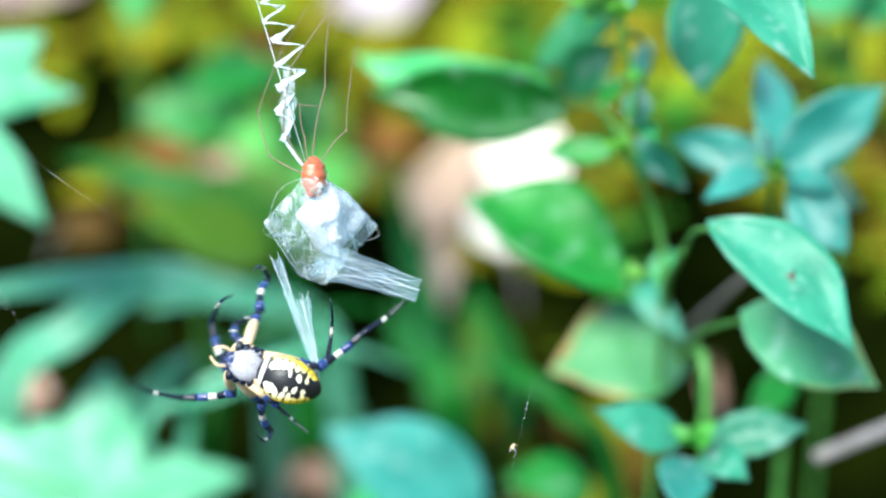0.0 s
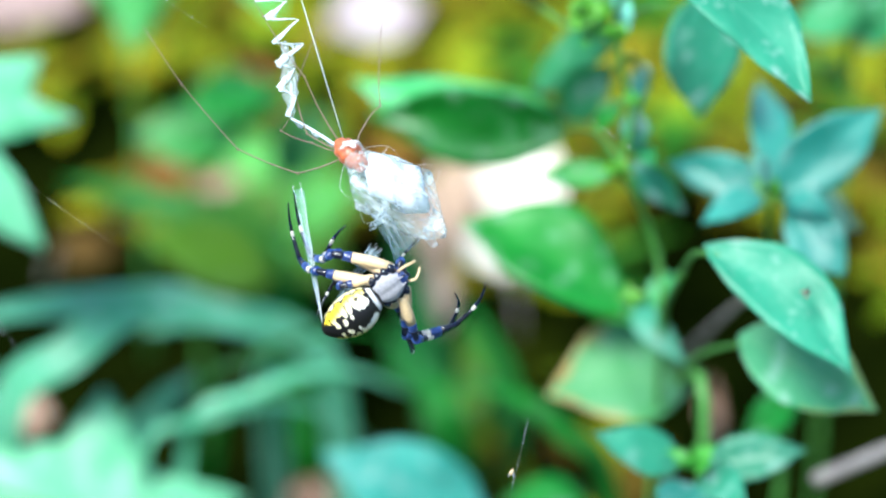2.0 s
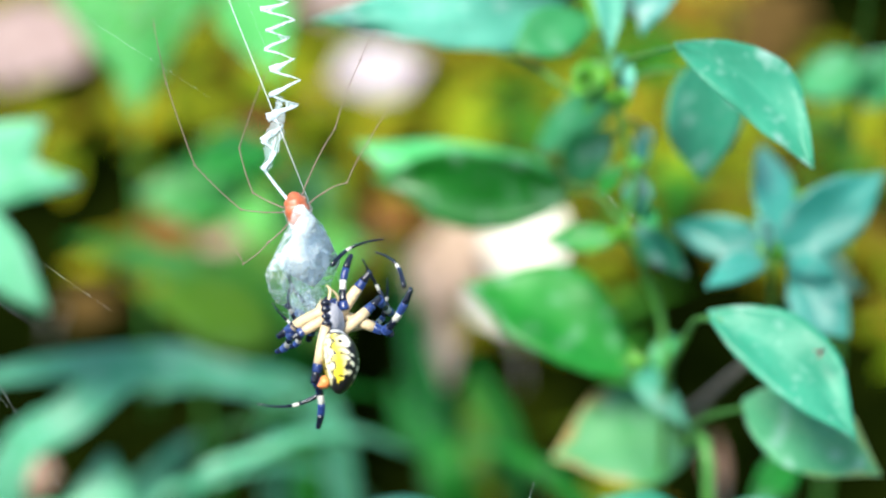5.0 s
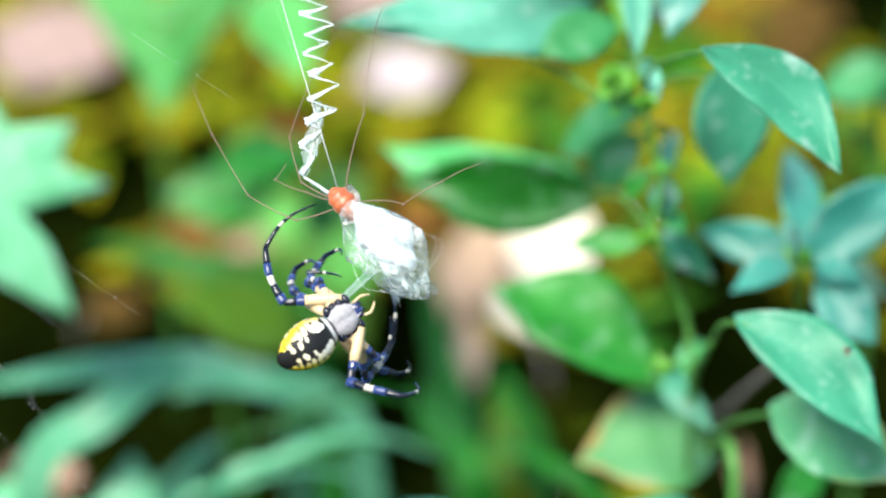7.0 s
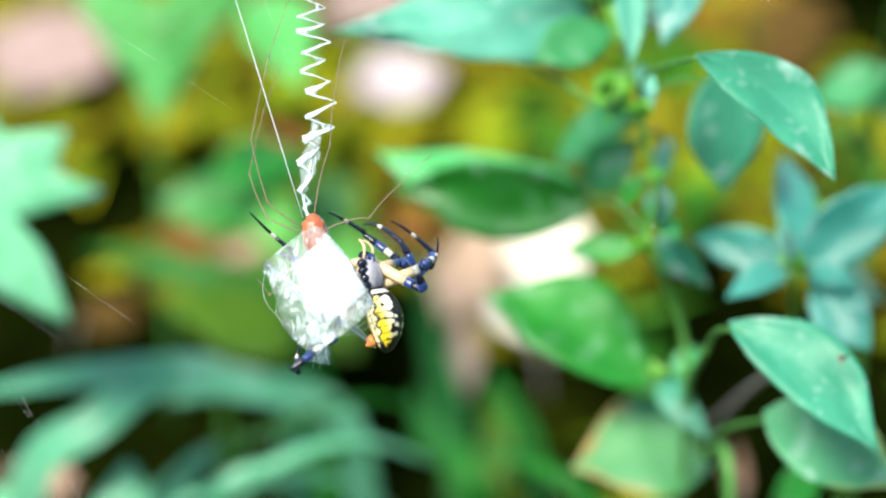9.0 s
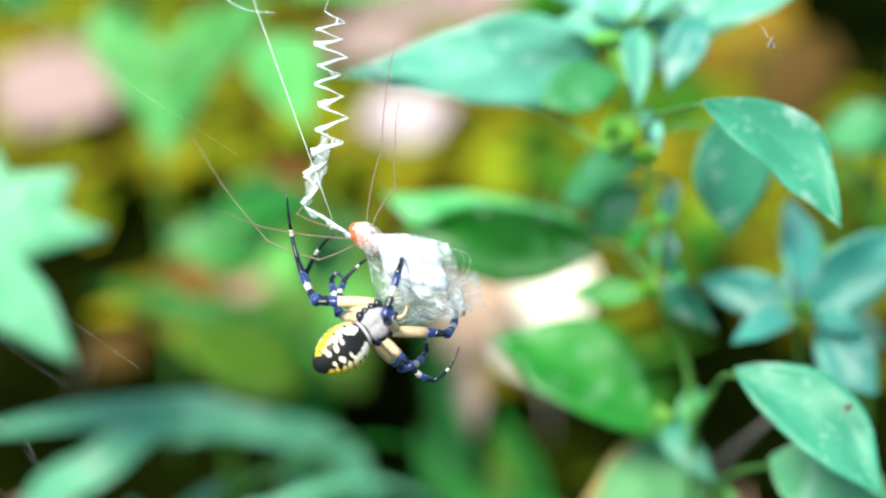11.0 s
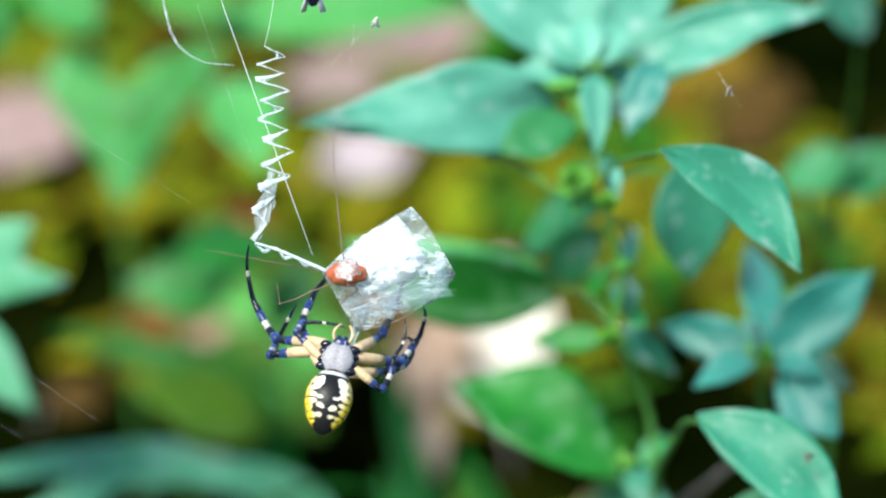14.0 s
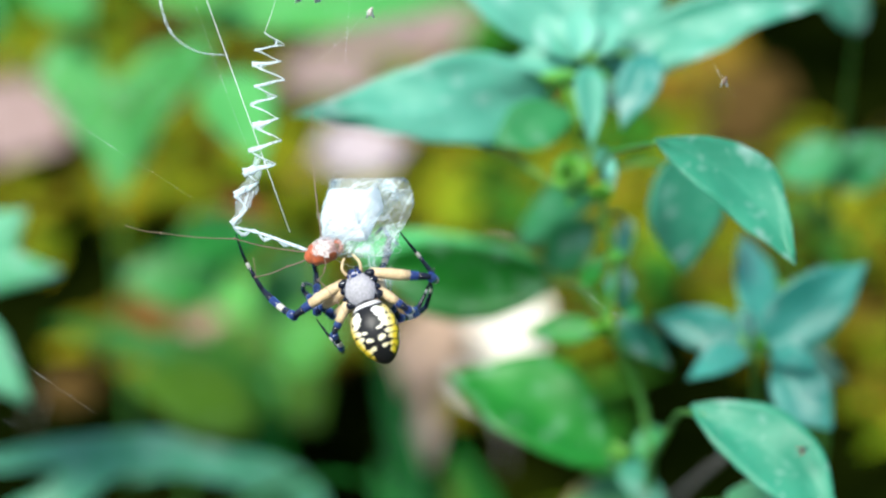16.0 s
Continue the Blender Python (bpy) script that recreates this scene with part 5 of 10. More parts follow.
# ---- fine threads of the torn web, with scraps caught in it ----
web = empty("orb_web", (-0.0232, 0.0067, 0.3955), "torn orb web of hair-fine radial threads", "web")
for a, b in (
    ((-0.0458, 0.0216, 0.4260), (-0.1063, 0.0393, 0.4623)), ((-0.0839, -0.0010, 0.3796), (-0.1148, 0.0120, 0.3971)), ((-0.0673, 0.0006, 0.3830), (-0.0912, 0.0083, 0.3989)), ((-0.0912, -0.0085, 0.3643), (-0.1063, 0.0006, 0.3830)), ((-0.0912, -0.0151, 0.3508), (-0.1088, -0.0049, 0.3717)),
    ((-0.0457, 0.0395, 0.4674), (-0.0331, 0.0241, 0.4358)), ((0.0259, -0.0159, 0.3491), (0.0215, -0.0242, 0.3321)), ((0.0385, 0.0133, 0.4091), (0.0499, 0.0095, 0.4011)),
    ((-0.0055, 0.0404, 0.4645), (-0.0181, 0.0349, 0.4532)), ((0.0701, 0.0413, 0.4525), (0.0771, 0.0383, 0.4425)), ((-0.0786, -0.0170, 0.3468), (-0.0962, -0.0038, 0.3740)), ((-0.0100, 0.0453, 0.4747), (-0.0118, 0.0349, 0.4532)),
):
    bm = bmesh.new()
    a, b = Vector(a), Vector(b)
    tube_into(bm, [a.lerp(b, k / 6) - Vector((0, 0, 0.0006 * math.sin(math.pi * k / 6))) for k in range(7)], 0.000009, 0.000009, 3)
    # A short thicker stretch is added to stand in for the thread's glint.
    f0 = random.uniform(0.1, 0.7)
    tube_into(bm, [a.lerp(b, f0 + 0.03 * k) - Vector((0, 0, 0.0006 * math.sin(math.pi * (f0 + 0.03 * k)))) for k in range(5)], 0.000025, 0.00002, 4)
    for k in range(5):
        ball(bm, a.lerp(b, random.random()), (0.0001,) * 3, u=6, v=4)
    part("thread", bm, THREAD, web).matrix_parent_inverse = Matrix.Translation(-web.location)
bm = bmesh.new()
grid = [[p + Vector((u * 0.0003, 0, 0.00015 * u)) for u in (-1, 0, 1)] for p in spline([(-0.0538, 0.0415, 0.4710), (-0.0510, 0.0368, 0.4607), (-0.0451, 0.0346, 0.4561), (-0.0376, 0.0340, 0.4552)], 14)]
blade_into(bm, grid, 0.0001, [[Vector((0, -1, 0))] * 3] * 15)
part("silk_sheet", bm, SHEET, web, "wisp of silk").matrix_parent_inverse = Matrix.Translation(-web.location)


def scrap(place, size, material, label):
    """A shrivelled insect caught on a thread: body, head and two folded wings."""
    ob = empty("insect_remains", place, label, "insect", "insect remains in the web")
    bm = bmesh.new()
    ball(bm, (0, 0, 0), (size * 0.5, size * 0.45, size * 0.8), u=12, v=8)
    ball(bm, (size * 0.3, -size * 0.1, size * 0.8), (size * 0.35,) * 3, u=10, v=6)
    part("body", bm, material, ob)
    bm = bmesh.new()
    for s in (-1, 1):
        grid = [[Vector((s * size * (0.2 + 0.5 * f) + u * size * 0.2, u * 0.2 * size, size * (0.6 - 1.8 * f))) for u in (-1, 0, 1)] for f in (0, 0.3, 0.6, 1)]
        blade_into(bm, grid, size * 0.03, [[Vector((0, -1, 0))] * 3] * 4)
    part("wings", bm, THREAD, ob)


scrap((0.0741, 0.0393, 0.4465), 0.0011, BROWN_LEG, "tiny brown insect on a thread")
scrap((-0.0199, 0.0395, 0.4695), 0.0032, BLACK, "shrivelled dark insect hanging in the web")
scrap((-0.0061, 0.0378, 0.4638), 0.0011, WHITE, "pale speck of an insect on a thread")
scrap((0.0218, -0.0219, 0.3368), 0.0009, CREAM, "amber speck of an insect on a thread")


fly = empty("fly", (0.0926, 0.0408, 0.3469), "tiny dark fly walking on a leaf", "fly")
bm = bmesh.new()
ball(bm, (0, 0, 0), (0.0005, 0.0005, 0.0008), u=12, v=8)
ball(bm, (0, 0, 0.0011), (0.0004, 0.0004, 0.0004), u=10, v=6)
part("body", bm, BLACK, fly)
bm = bmesh.new()
for side in (-1, 1):
    grid = [[Vector((side * (0.0004 + 0.0005 * f) + u * 0.0003, -0.0005, 0.0004 - 0.002 * f)) for u in (-1, 0, 1)] for f in (0, 0.4, 0.8, 1)]
    blade_into(bm, grid, 0.00003, [[Vector((0, -1, 0))] * 3] * 4)
part("wings", bm, BROWN_LEG, fly)


def motions():
    walk(spider, [
        (0, pose(-0.03695, -0.02378, 0.35921, 32.2, -56.7, 52.2)), (0.5, pose(-0.02174, -0.02220, 0.36252, 28.0, -12.1, 5.6)),
        (1, pose(-0.01432, -0.02016, 0.36660, 27.8, 4.0, -2.9)), (1.5, pose(-0.01115, -0.01306, 0.38029, 80.9, 53.7, 9.9)),
        (2, pose(-0.00553, -0.01351, 0.37958, 89.4, 58.9, 16.6)), (2.5, pose(-0.00266, -0.01549, 0.37572, 131.5, 69.5, 50.5)),
        (3, pose(0.00210, -0.01115, 0.38433, 103.2, 51.3, 38.6)), (3.5, pose(-0.00131, -0.01311, 0.38024, 118.9, 54.9, 50.1)),
        (3.75, pose(-0.00625, -0.01087, 0.38448, 91.4, 36.3, 64.0)), (4, pose(-0.01120, -0.00862, 0.38872, 63.9, 24.2, 83.9)),
        (5.25, pose(-0.01951, -0.01020, 0.38569, 56.6, 53.1, 43.6)), (6.5, pose(-0.02782, -0.01179, 0.38266, 2.0, 62.7, -39.3)),
        (7, pose(-0.02175, -0.00939, 0.38758, 44.9, 56.8, -19.7)), (7.5, pose(-0.01294, -0.00809, 0.39020, 61.2, 24.7, -13.0)),
        (7.75, pose(-0.01186, -0.00705, 0.39234, 70.6, 37.9, 23.8)), (8, pose(-0.01077, -0.00600, 0.39449, 89.9, 42.6, 68.2)),
        (8.5, pose(-0.01438, -0.00442, 0.39769, 67.5, 20.9, 74.4)), (9.75, pose(-0.01450, -0.00442, 0.39753, 64.4, 41.5, 34.6)),
        (11, pose(-0.01462, -0.00441, 0.39736, 38.9, 53.4, -22.7)), (11.5, pose(-0.01154, -0.00443, 0.39708, 52.9, 25.1, -12.7)),
        (12, pose(-0.00629, -0.00354, 0.39900, 61.5, 28.1, -14.5)), (12.5, pose(-0.00310, -0.00259, 0.39991, 65.1, 15.5, -7.4)),
        (13, pose(-0.00361, -0.00244, 0.40051, 63.8, 22.0, -11.0)), (13.5, pose(-0.01066, -0.00395, 0.39689, 40.9, 8.9, -4.9)),
        (14, pose(-0.01469, -0.00232, 0.40022, 47.7, 11.1, -6.1)), (14.5, pose(-0.00598, -0.00150, 0.40243, 63.6, -3.5, 0.3)),
        (15, pose(-0.01067, -0.00083, 0.40366, 54.4, -3.8, 0.5)), (15.5, pose(-0.00725, 0.00051, 0.40682, 43.6, -4.0, 0.5)),
        (16, pose(-0.00841, 0.00286, 0.41202, 55.6, -24.4, 1.1)),])
    walk(spider_legs["L1_femur"], [
        (0, pose(-0.00320, 0.00300, -0.00060, -89.9, 21.2, 21.2)), (0.5, pose(-0.00320, 0.00300, -0.00060, -31.4, 9.1, 14.2)),
        (1, pose(-0.00320, 0.00300, -0.00060, -29.7, 23.1, 38.4)), (1.5, pose(-0.00320, 0.00300, -0.00060, -77.8, -14.3, 11.9)),
        (1.75, pose(-0.00320, 0.00300, -0.00060, -102.4, 20.9, 11.9)), (2, pose(-0.00320, 0.00300, -0.00060, -141.1, 51.3, -10.9)),
        (2.5, pose(-0.00320, 0.00300, -0.00060, -147.3, 46.7, -1.2)), (3, pose(-0.00320, 0.00300, -0.00060, -137.9, 45.7, 0.8)),
        (3.5, pose(-0.00320, 0.00300, -0.00060, -138.1, 43.6, 4.1)), (3.75, pose(-0.00320, 0.00300, -0.00060, -152.1, 15.5, 47.8)),
        (4, pose(-0.00320, 0.00300, -0.00060, 179.1, 4.0, 93.6)), (5.25, pose(-0.00320, 0.00300, -0.00060, -124.8, 13.0, 75.9)),
        (6.5, pose(-0.00320, 0.00300, -0.00060, -67.0, 32.5, 73.8)), (7, pose(-0.00320, 0.00300, -0.00060, -49.8, 65.4, 103.4)),
        (7.5, pose(-0.00320, 0.00300, -0.00060, 0.0, 70.2, 130.6)), (8, pose(-0.00320, 0.00300, -0.00060, 51.4, 65.4, 156.7)),
        (8.25, pose(-0.00320, 0.00300, -0.00060, -77.4, 39.4, 40.7)), (8.5, pose(-0.00320, 0.00300, -0.00060, -101.4, -24.7, 40.1)),
        (9.75, pose(-0.00320, 0.00300, -0.00060, -111.7, 18.4, 27.6)), (11, pose(-0.00320, 0.00300, -0.00060, -144.6, 54.9, -6.5)),
        (11.5, pose(-0.00320, 0.00300, -0.00060, -173.0, 67.4, -67.1)), (12, pose(-0.00320, 0.00300, -0.00060, -128.3, 48.8, -9.9)),
        (12.5, pose(-0.00320, 0.00300, -0.00060, -124.5, 52.7, -14.4)), (13, pose(-0.00320, 0.00300, -0.00060, -180.0, 65.1, -57.8)),
        (13.5, pose(-0.00320, 0.00300, -0.00060, -123.9, 57.8, -29.8)), (14, pose(-0.00320, 0.00300, -0.00060, -108.9, 52.7, -25.3)),
        (14.5, pose(-0.00320, 0.00300, -0.00060, -119.8, 58.8, -30.3)), (15, pose(-0.00320, 0.00300, -0.00060, -107.8, 49.2, -23.1)),
        (15.5, pose(-0.00320, 0.00300, -0.00060, -124.6, 50.4, -23.9)), (16, pose(-0.00320, 0.00300, -0.00060, -158.1, 66.4, -60.9)),])
    walk(spider_legs["L1_tibia"], [
        (0, pose(-0.00776, 0.00126, -0.01319, -160.8, -22.3, -161.1)), (0.5, pose(-0.00711, 0.01390, -0.00754, -173.7, -25.4, 156.2)),
        (1, pose(-0.01254, 0.01055, -0.00676, -167.2, -8.8, -178.1)), (1.25, pose(-0.00657, 0.00851, -0.01007, -140.7, 12.8, -154.9)),
        (1.5, pose(-0.00060, 0.00646, -0.01339, -105.8, 19.4, -122.6)), (2, pose(-0.01168, -0.00606, -0.00590, -64.4, -11.3, -114.2)),
        (2.5, pose(-0.00876, -0.00824, -0.00560, -64.6, -21.1, -102.7)), (3, pose(-0.00953, -0.00711, -0.00693, -65.4, -13.6, -109.4)),
        (3.25, pose(-0.00910, -0.00729, -0.00703, -73.8, -15.6, -142.9)), (3.5, pose(-0.00868, -0.00747, -0.00713, -79.8, -21.8, -176.6)),
        (3.75, pose(0.00080, -0.00181, -0.00375, -71.3, 18.8, -140.6)), (4, pose(0.01027, 0.00386, -0.00038, -30.2, 41.2, -82.7)),
        (5.25, pose(0.00007, 0.00096, -0.00573, -106.7, 33.5, -116.5)), (6.5, pose(-0.01014, -0.00194, -0.01107, -163.7, 6.0, -120.4)),
        (6.75, pose(-0.00982, -0.00504, -0.00799, -154.8, -34.4, -131.2)), (7, pose(-0.00950, -0.00814, -0.00490, -112.8, -68.3, -174.3)),
        (7.5, pose(-0.01344, -0.00579, -0.00060, -104.3, -28.2, -174.5)), (7.75, pose(-0.01439, -0.00336, 0.00160, -100.4, -18.2, 138.1)),
        (8, pose(-0.01534, -0.00093, 0.00379, -105.2, -8.6, 93.5)), (8.25, pose(-0.00630, 0.00179, -0.00441, -116.7, 24.4, 152.3)),
        (8.5, pose(0.00275, 0.00451, -0.01262, -83.7, 47.3, -127.1)), (9.75, pose(-0.00403, -0.00135, -0.00886, -112.0, 23.0, -125.6)),
        (11, pose(-0.01080, -0.00721, -0.00510, -138.5, 2.0, -113.1)), (11.5, pose(-0.01614, -0.00081, -0.00123, -148.8, -7.3, -126.8)),
        (12, pose(-0.01249, -0.00387, -0.00758, -161.4, -29.2, -118.1)), (12.5, pose(-0.01368, -0.00220, -0.00734, -150.8, -9.1, -126.3)),
        (13, pose(-0.01462, -0.00419, -0.00060, -127.9, -21.0, -130.8)), (13.5, pose(-0.01517, 0.00117, -0.00656, -176.9, -36.1, -137.4)),
        (14, pose(-0.01426, 0.00339, -0.00834, -159.5, -12.5, -144.5)), (14.5, pose(-0.01524, 0.00224, -0.00666, -141.7, -17.7, -158.1)),
        (15, pose(-0.01377, 0.00301, -0.00900, -158.8, -24.2, -151.4)), (15.5, pose(-0.01413, -0.00054, -0.00769, -162.0, -2.8, -155.4)),
        (16, pose(-0.01639, 0.00094, -0.00261, -147.8, -25.6, -163.0)),])
    walk(spider_legs["L1_tarsus"], [
        (0, pose(-0.01328, 0.01235, -0.01714, 133.1, -22.3, -161.1)), (0.25, pose(-0.00787, 0.01916, -0.01299, 98.8, -17.6, 177.2)),
        (0.5, pose(-0.00246, 0.02597, -0.00883, 64.7, -25.4, 156.2)), (1, pose(-0.01340, 0.02321, -0.00961, 73.3, -8.8, -178.1)),
        (1.25, pose(-0.00737, 0.01754, -0.01740, 95.7, 11.7, -154.3)), (1.5, pose(-0.00135, 0.01187, -0.02519, 126.1, 19.4, -122.6)),
        (1.75, pose(-0.00443, 0.00070, -0.02129, 161.9, 5.3, -113.5)), (2, pose(-0.00751, -0.01047, -0.01740, -164.3, -11.3, -114.2)),
        (2.5, pose(-0.00424, -0.01359, -0.01656, -144.8, -21.1, -102.7)), (3, pose(-0.00535, -0.01153, -0.01842, -142.8, -13.6, -109.4)),
        (3.25, pose(-0.00931, -0.01079, -0.01871, -114.9, -26.2, -141.3)), (3.5, pose(-0.01328, -0.01005, -0.01900, -83.4, -21.8, -176.6)),
        (3.75, pose(0.00379, -0.00025, -0.01215, -137.1, -7.0, -118.2)), (4, pose(0.02087, 0.00956, -0.00530, -163.0, 41.2, -82.7)),
        (5.25, pose(0.00009, 0.00713, -0.01000, 165.2, 27.4, -107.6)), (6.5, pose(-0.02070, 0.00471, -0.01470, 144.0, 6.0, -120.4)),
        (6.75, pose(-0.02089, 0.00024, -0.01201, 147.6, -33.5, -134.2)), (7, pose(-0.02109, -0.00422, -0.00932, -179.2, -68.3, -174.3)),
        (7.5, pose(-0.01968, -0.00316, -0.01170, 159.2, -28.2, -174.5)), (7.75, pose(-0.01587, -0.00101, -0.01015, -173.3, -27.0, 135.6)),
        (8, pose(-0.01205, 0.00114, -0.00861, -156.6, -8.6, 93.5)), (8.167, pose(-0.00483, 0.00450, -0.01287, -174.9, 6.0, 136.8)),
        (8.333, pose(0.00240, 0.00786, -0.01712, -178.8, 29.0, 178.4)), (8.5, pose(0.00963, 0.01123, -0.02138, -160.3, 47.3, -127.1)),
        (9.75, pose(-0.00501, 0.00405, -0.01754, -174.6, 23.8, -122.7)), (11, pose(-0.01965, -0.00313, -0.01370, 170.6, 2.0, -113.1)),
        (11.5, pose(-0.02555, 0.00516, -0.00791, 167.7, -7.3, -126.8)), (12, pose(-0.02432, 0.00013, -0.01120, 161.3, -29.2, -118.1)),
        (12.5, pose(-0.02341, 0.00371, -0.01361, 153.5, -9.1, -126.3)), (13, pose(-0.02307, -0.00176, -0.01018, 166.9, -21.0, -130.8)),
        (13.5, pose(-0.02427, 0.01045, -0.00713, 128.5, -36.1, -137.4)), (14, pose(-0.02213, 0.01273, -0.01279, 123.9, -12.5, -144.5)),
        (14.5, pose(-0.02132, 0.01079, -0.01435, 145.2, -17.7, -158.1)), (15, pose(-0.02127, 0.01273, -0.01328, 128.3, -24.2, -151.4)),
        (15.5, pose(-0.01946, 0.01061, -0.01170, 127.6, -2.8, -155.4)), (16, pose(-0.02247, 0.01058, -0.00886, 137.7, -25.6, -163.0)),])
    walk(spider_legs["L2_femur"], [
        (0, pose(-0.00320, 0.00120, -0.00060, -110.2, 32.1, 22.7)), (0.25, pose(-0.00320, 0.00120, -0.00060, -82.4, 65.0, 17.3)),
        (0.5, pose(-0.00320, 0.00120, -0.00060, 60.9, 76.2, 131.5)), (1, pose(-0.00320, 0.00120, -0.00060, -72.5, 70.4, 11.8)),
        (1.25, pose(-0.00320, 0.00120, -0.00060, -95.8, 36.7, 6.0)), (1.5, pose(-0.00320, 0.00120, -0.00060, -111.3, 3.8, 14.4)),
        (2, pose(-0.00320, 0.00120, -0.00060, -115.3, 22.7, 6.1)), (2.5, pose(-0.00320, 0.00120, -0.00060, -141.2, 25.6, 3.5)),
        (3, pose(-0.00320, 0.00120, -0.00060, -108.8, -9.3, 27.5)), (3.5, pose(-0.00320, 0.00120, -0.00060, -159.2, 27.1, -6.4)),
        (4, pose(-0.00320, 0.00120, -0.00060, -139.7, -3.0, 42.0)), (5.25, pose(-0.00320, 0.00120, -0.00060, -96.8, -2.6, 41.8)),
        (6.5, pose(-0.00320, 0.00120, -0.00060, -54.0, -2.1, 41.9)), (7, pose(-0.00320, 0.00120, -0.00060, -74.1, 18.1, 51.8)),
        (7.5, pose(-0.00320, 0.00120, -0.00060, -86.9, 20.3, 52.2)), (8, pose(-0.00320, 0.00120, -0.00060, -152.2, 13.8, 56.1)),
        (8.5, pose(-0.00320, 0.00120, -0.00060, -151.0, -3.9, 87.8)), (9.75, pose(-0.00320, 0.00120, -0.00060, -111.2, 17.6, 69.3)),
        (11, pose(-0.00320, 0.00120, -0.00060, -69.1, 45.8, 69.2)), (11.5, pose(-0.00320, 0.00120, -0.00060, -1.8, 57.2, 94.3)),
        (12, pose(-0.00320, 0.00120, -0.00060, -0.0, 57.5, 130.0)), (12.5, pose(-0.00320, 0.00120, -0.00060, 0.0, 57.5, 142.6)),
        (13, pose(-0.00320, 0.00120, -0.00060, -0.0, 57.5, 146.6)), (13.5, pose(-0.00320, 0.00120, -0.00060, -38.9, 43.8, 90.5)),
        (14, pose(-0.00320, 0.00120, -0.00060, -34.2, 36.1, 77.0)), (14.5, pose(-0.00320, 0.00120, -0.00060, -55.4, 7.8, 47.3)),
        (15, pose(-0.00320, 0.00120, -0.00060, -59.3, 7.5, 47.2)), (15.5, pose(-0.00320, 0.00120, -0.00060, -55.9, 26.7, 59.8)),
        (16, pose(-0.00320, 0.00120, -0.00060, -51.0, 27.4, 60.4)),])
    walk(spider_legs["L2_tibia"], [
        (0, pose(-0.00752, -0.00555, -0.01112, -86.0, 35.1, 37.5)), (0.1667, pose(-0.01017, -0.00192, -0.00669, -68.0, -10.3, 44.2)),
        (0.3333, pose(-0.01281, 0.00172, -0.00226, -45.2, -55.3, 33.2)), (0.5, pose(-0.01545, 0.00535, 0.00217, 69.8, -67.0, -72.5)),
        (1, pose(-0.01565, 0.00267, -0.00483, 104.1, -58.7, -89.2)), (1.25, pose(-0.00922, -0.00049, -0.00887, -109.8, -66.9, 126.5)),
        (1.5, pose(-0.00279, -0.00365, -0.01290, -93.9, -16.0, 112.8)), (2, pose(-0.00719, -0.00490, -0.01164, -109.0, 28.9, 103.9)),
        (2.25, pose(-0.00666, -0.00711, -0.00985, -56.3, 38.2, -172.5)), (2.5, pose(-0.00614, -0.00932, -0.00807, -34.0, -1.1, -112.0)),
        (3, pose(0.00056, -0.00166, -0.01296, -73.5, 2.4, -109.4)), (3.5, pose(-0.00671, -0.01085, -0.00479, -21.6, 9.6, -115.6)),
        (4, pose(0.00389, -0.00599, -0.00915, 21.1, 9.7, -108.4)), (4.833, pose(-0.00011, -0.00158, -0.00987, -33.9, 27.8, -110.5)),
        (5.667, pose(-0.00411, 0.00284, -0.01058, -98.5, 35.2, -130.0)), (6.5, pose(-0.00811, 0.00725, -0.01129, -160.7, 23.5, -146.1)),
        (7, pose(-0.00850, 0.00034, -0.01269, -133.4, 2.8, -168.7)), (7.5, pose(-0.00658, -0.00199, -0.01299, -157.7, -6.7, -134.0)),
        (7.75, pose(-0.00045, -0.00427, -0.00979, -118.6, 24.9, -168.3)), (8, pose(0.00569, -0.00655, -0.00659, -84.3, 70.2, 178.5)),
        (8.5, pose(0.00837, 0.00120, -0.00701, -95.7, 50.8, 178.5)), (9.75, pose(-0.00119, -0.00211, -0.00811, -102.7, 20.5, -161.3)),
        (11, pose(-0.01076, -0.00541, -0.00921, -119.0, -5.8, -139.1)), (11.5, pose(-0.01636, -0.00014, -0.00082, -116.1, -8.7, -164.8)),
        (12, pose(-0.01334, -0.00730, -0.00060, -115.0, -24.2, -178.9)), (12.5, pose(-0.01123, -0.00932, -0.00060, -82.4, -18.6, -152.9)),
        (13, pose(-0.01049, -0.00984, -0.00060, -107.6, -34.8, -171.1)), (13.5, pose(-0.01344, -0.00464, -0.00661, -151.0, -16.8, 175.2)),
        (14, pose(-0.01484, -0.00061, -0.00661, -121.4, -8.0, 166.5)), (14.5, pose(-0.00972, 0.00520, -0.01140, -134.3, -4.7, 171.0)),
        (15, pose(-0.00916, 0.00471, -0.01188, -147.8, -7.4, 163.3)), (15.5, pose(-0.01209, 0.00068, -0.01038, -151.1, -8.0, 173.3)),
        (16, pose(-0.01278, 0.00119, -0.00972, -141.1, -8.9, 165.1)),])
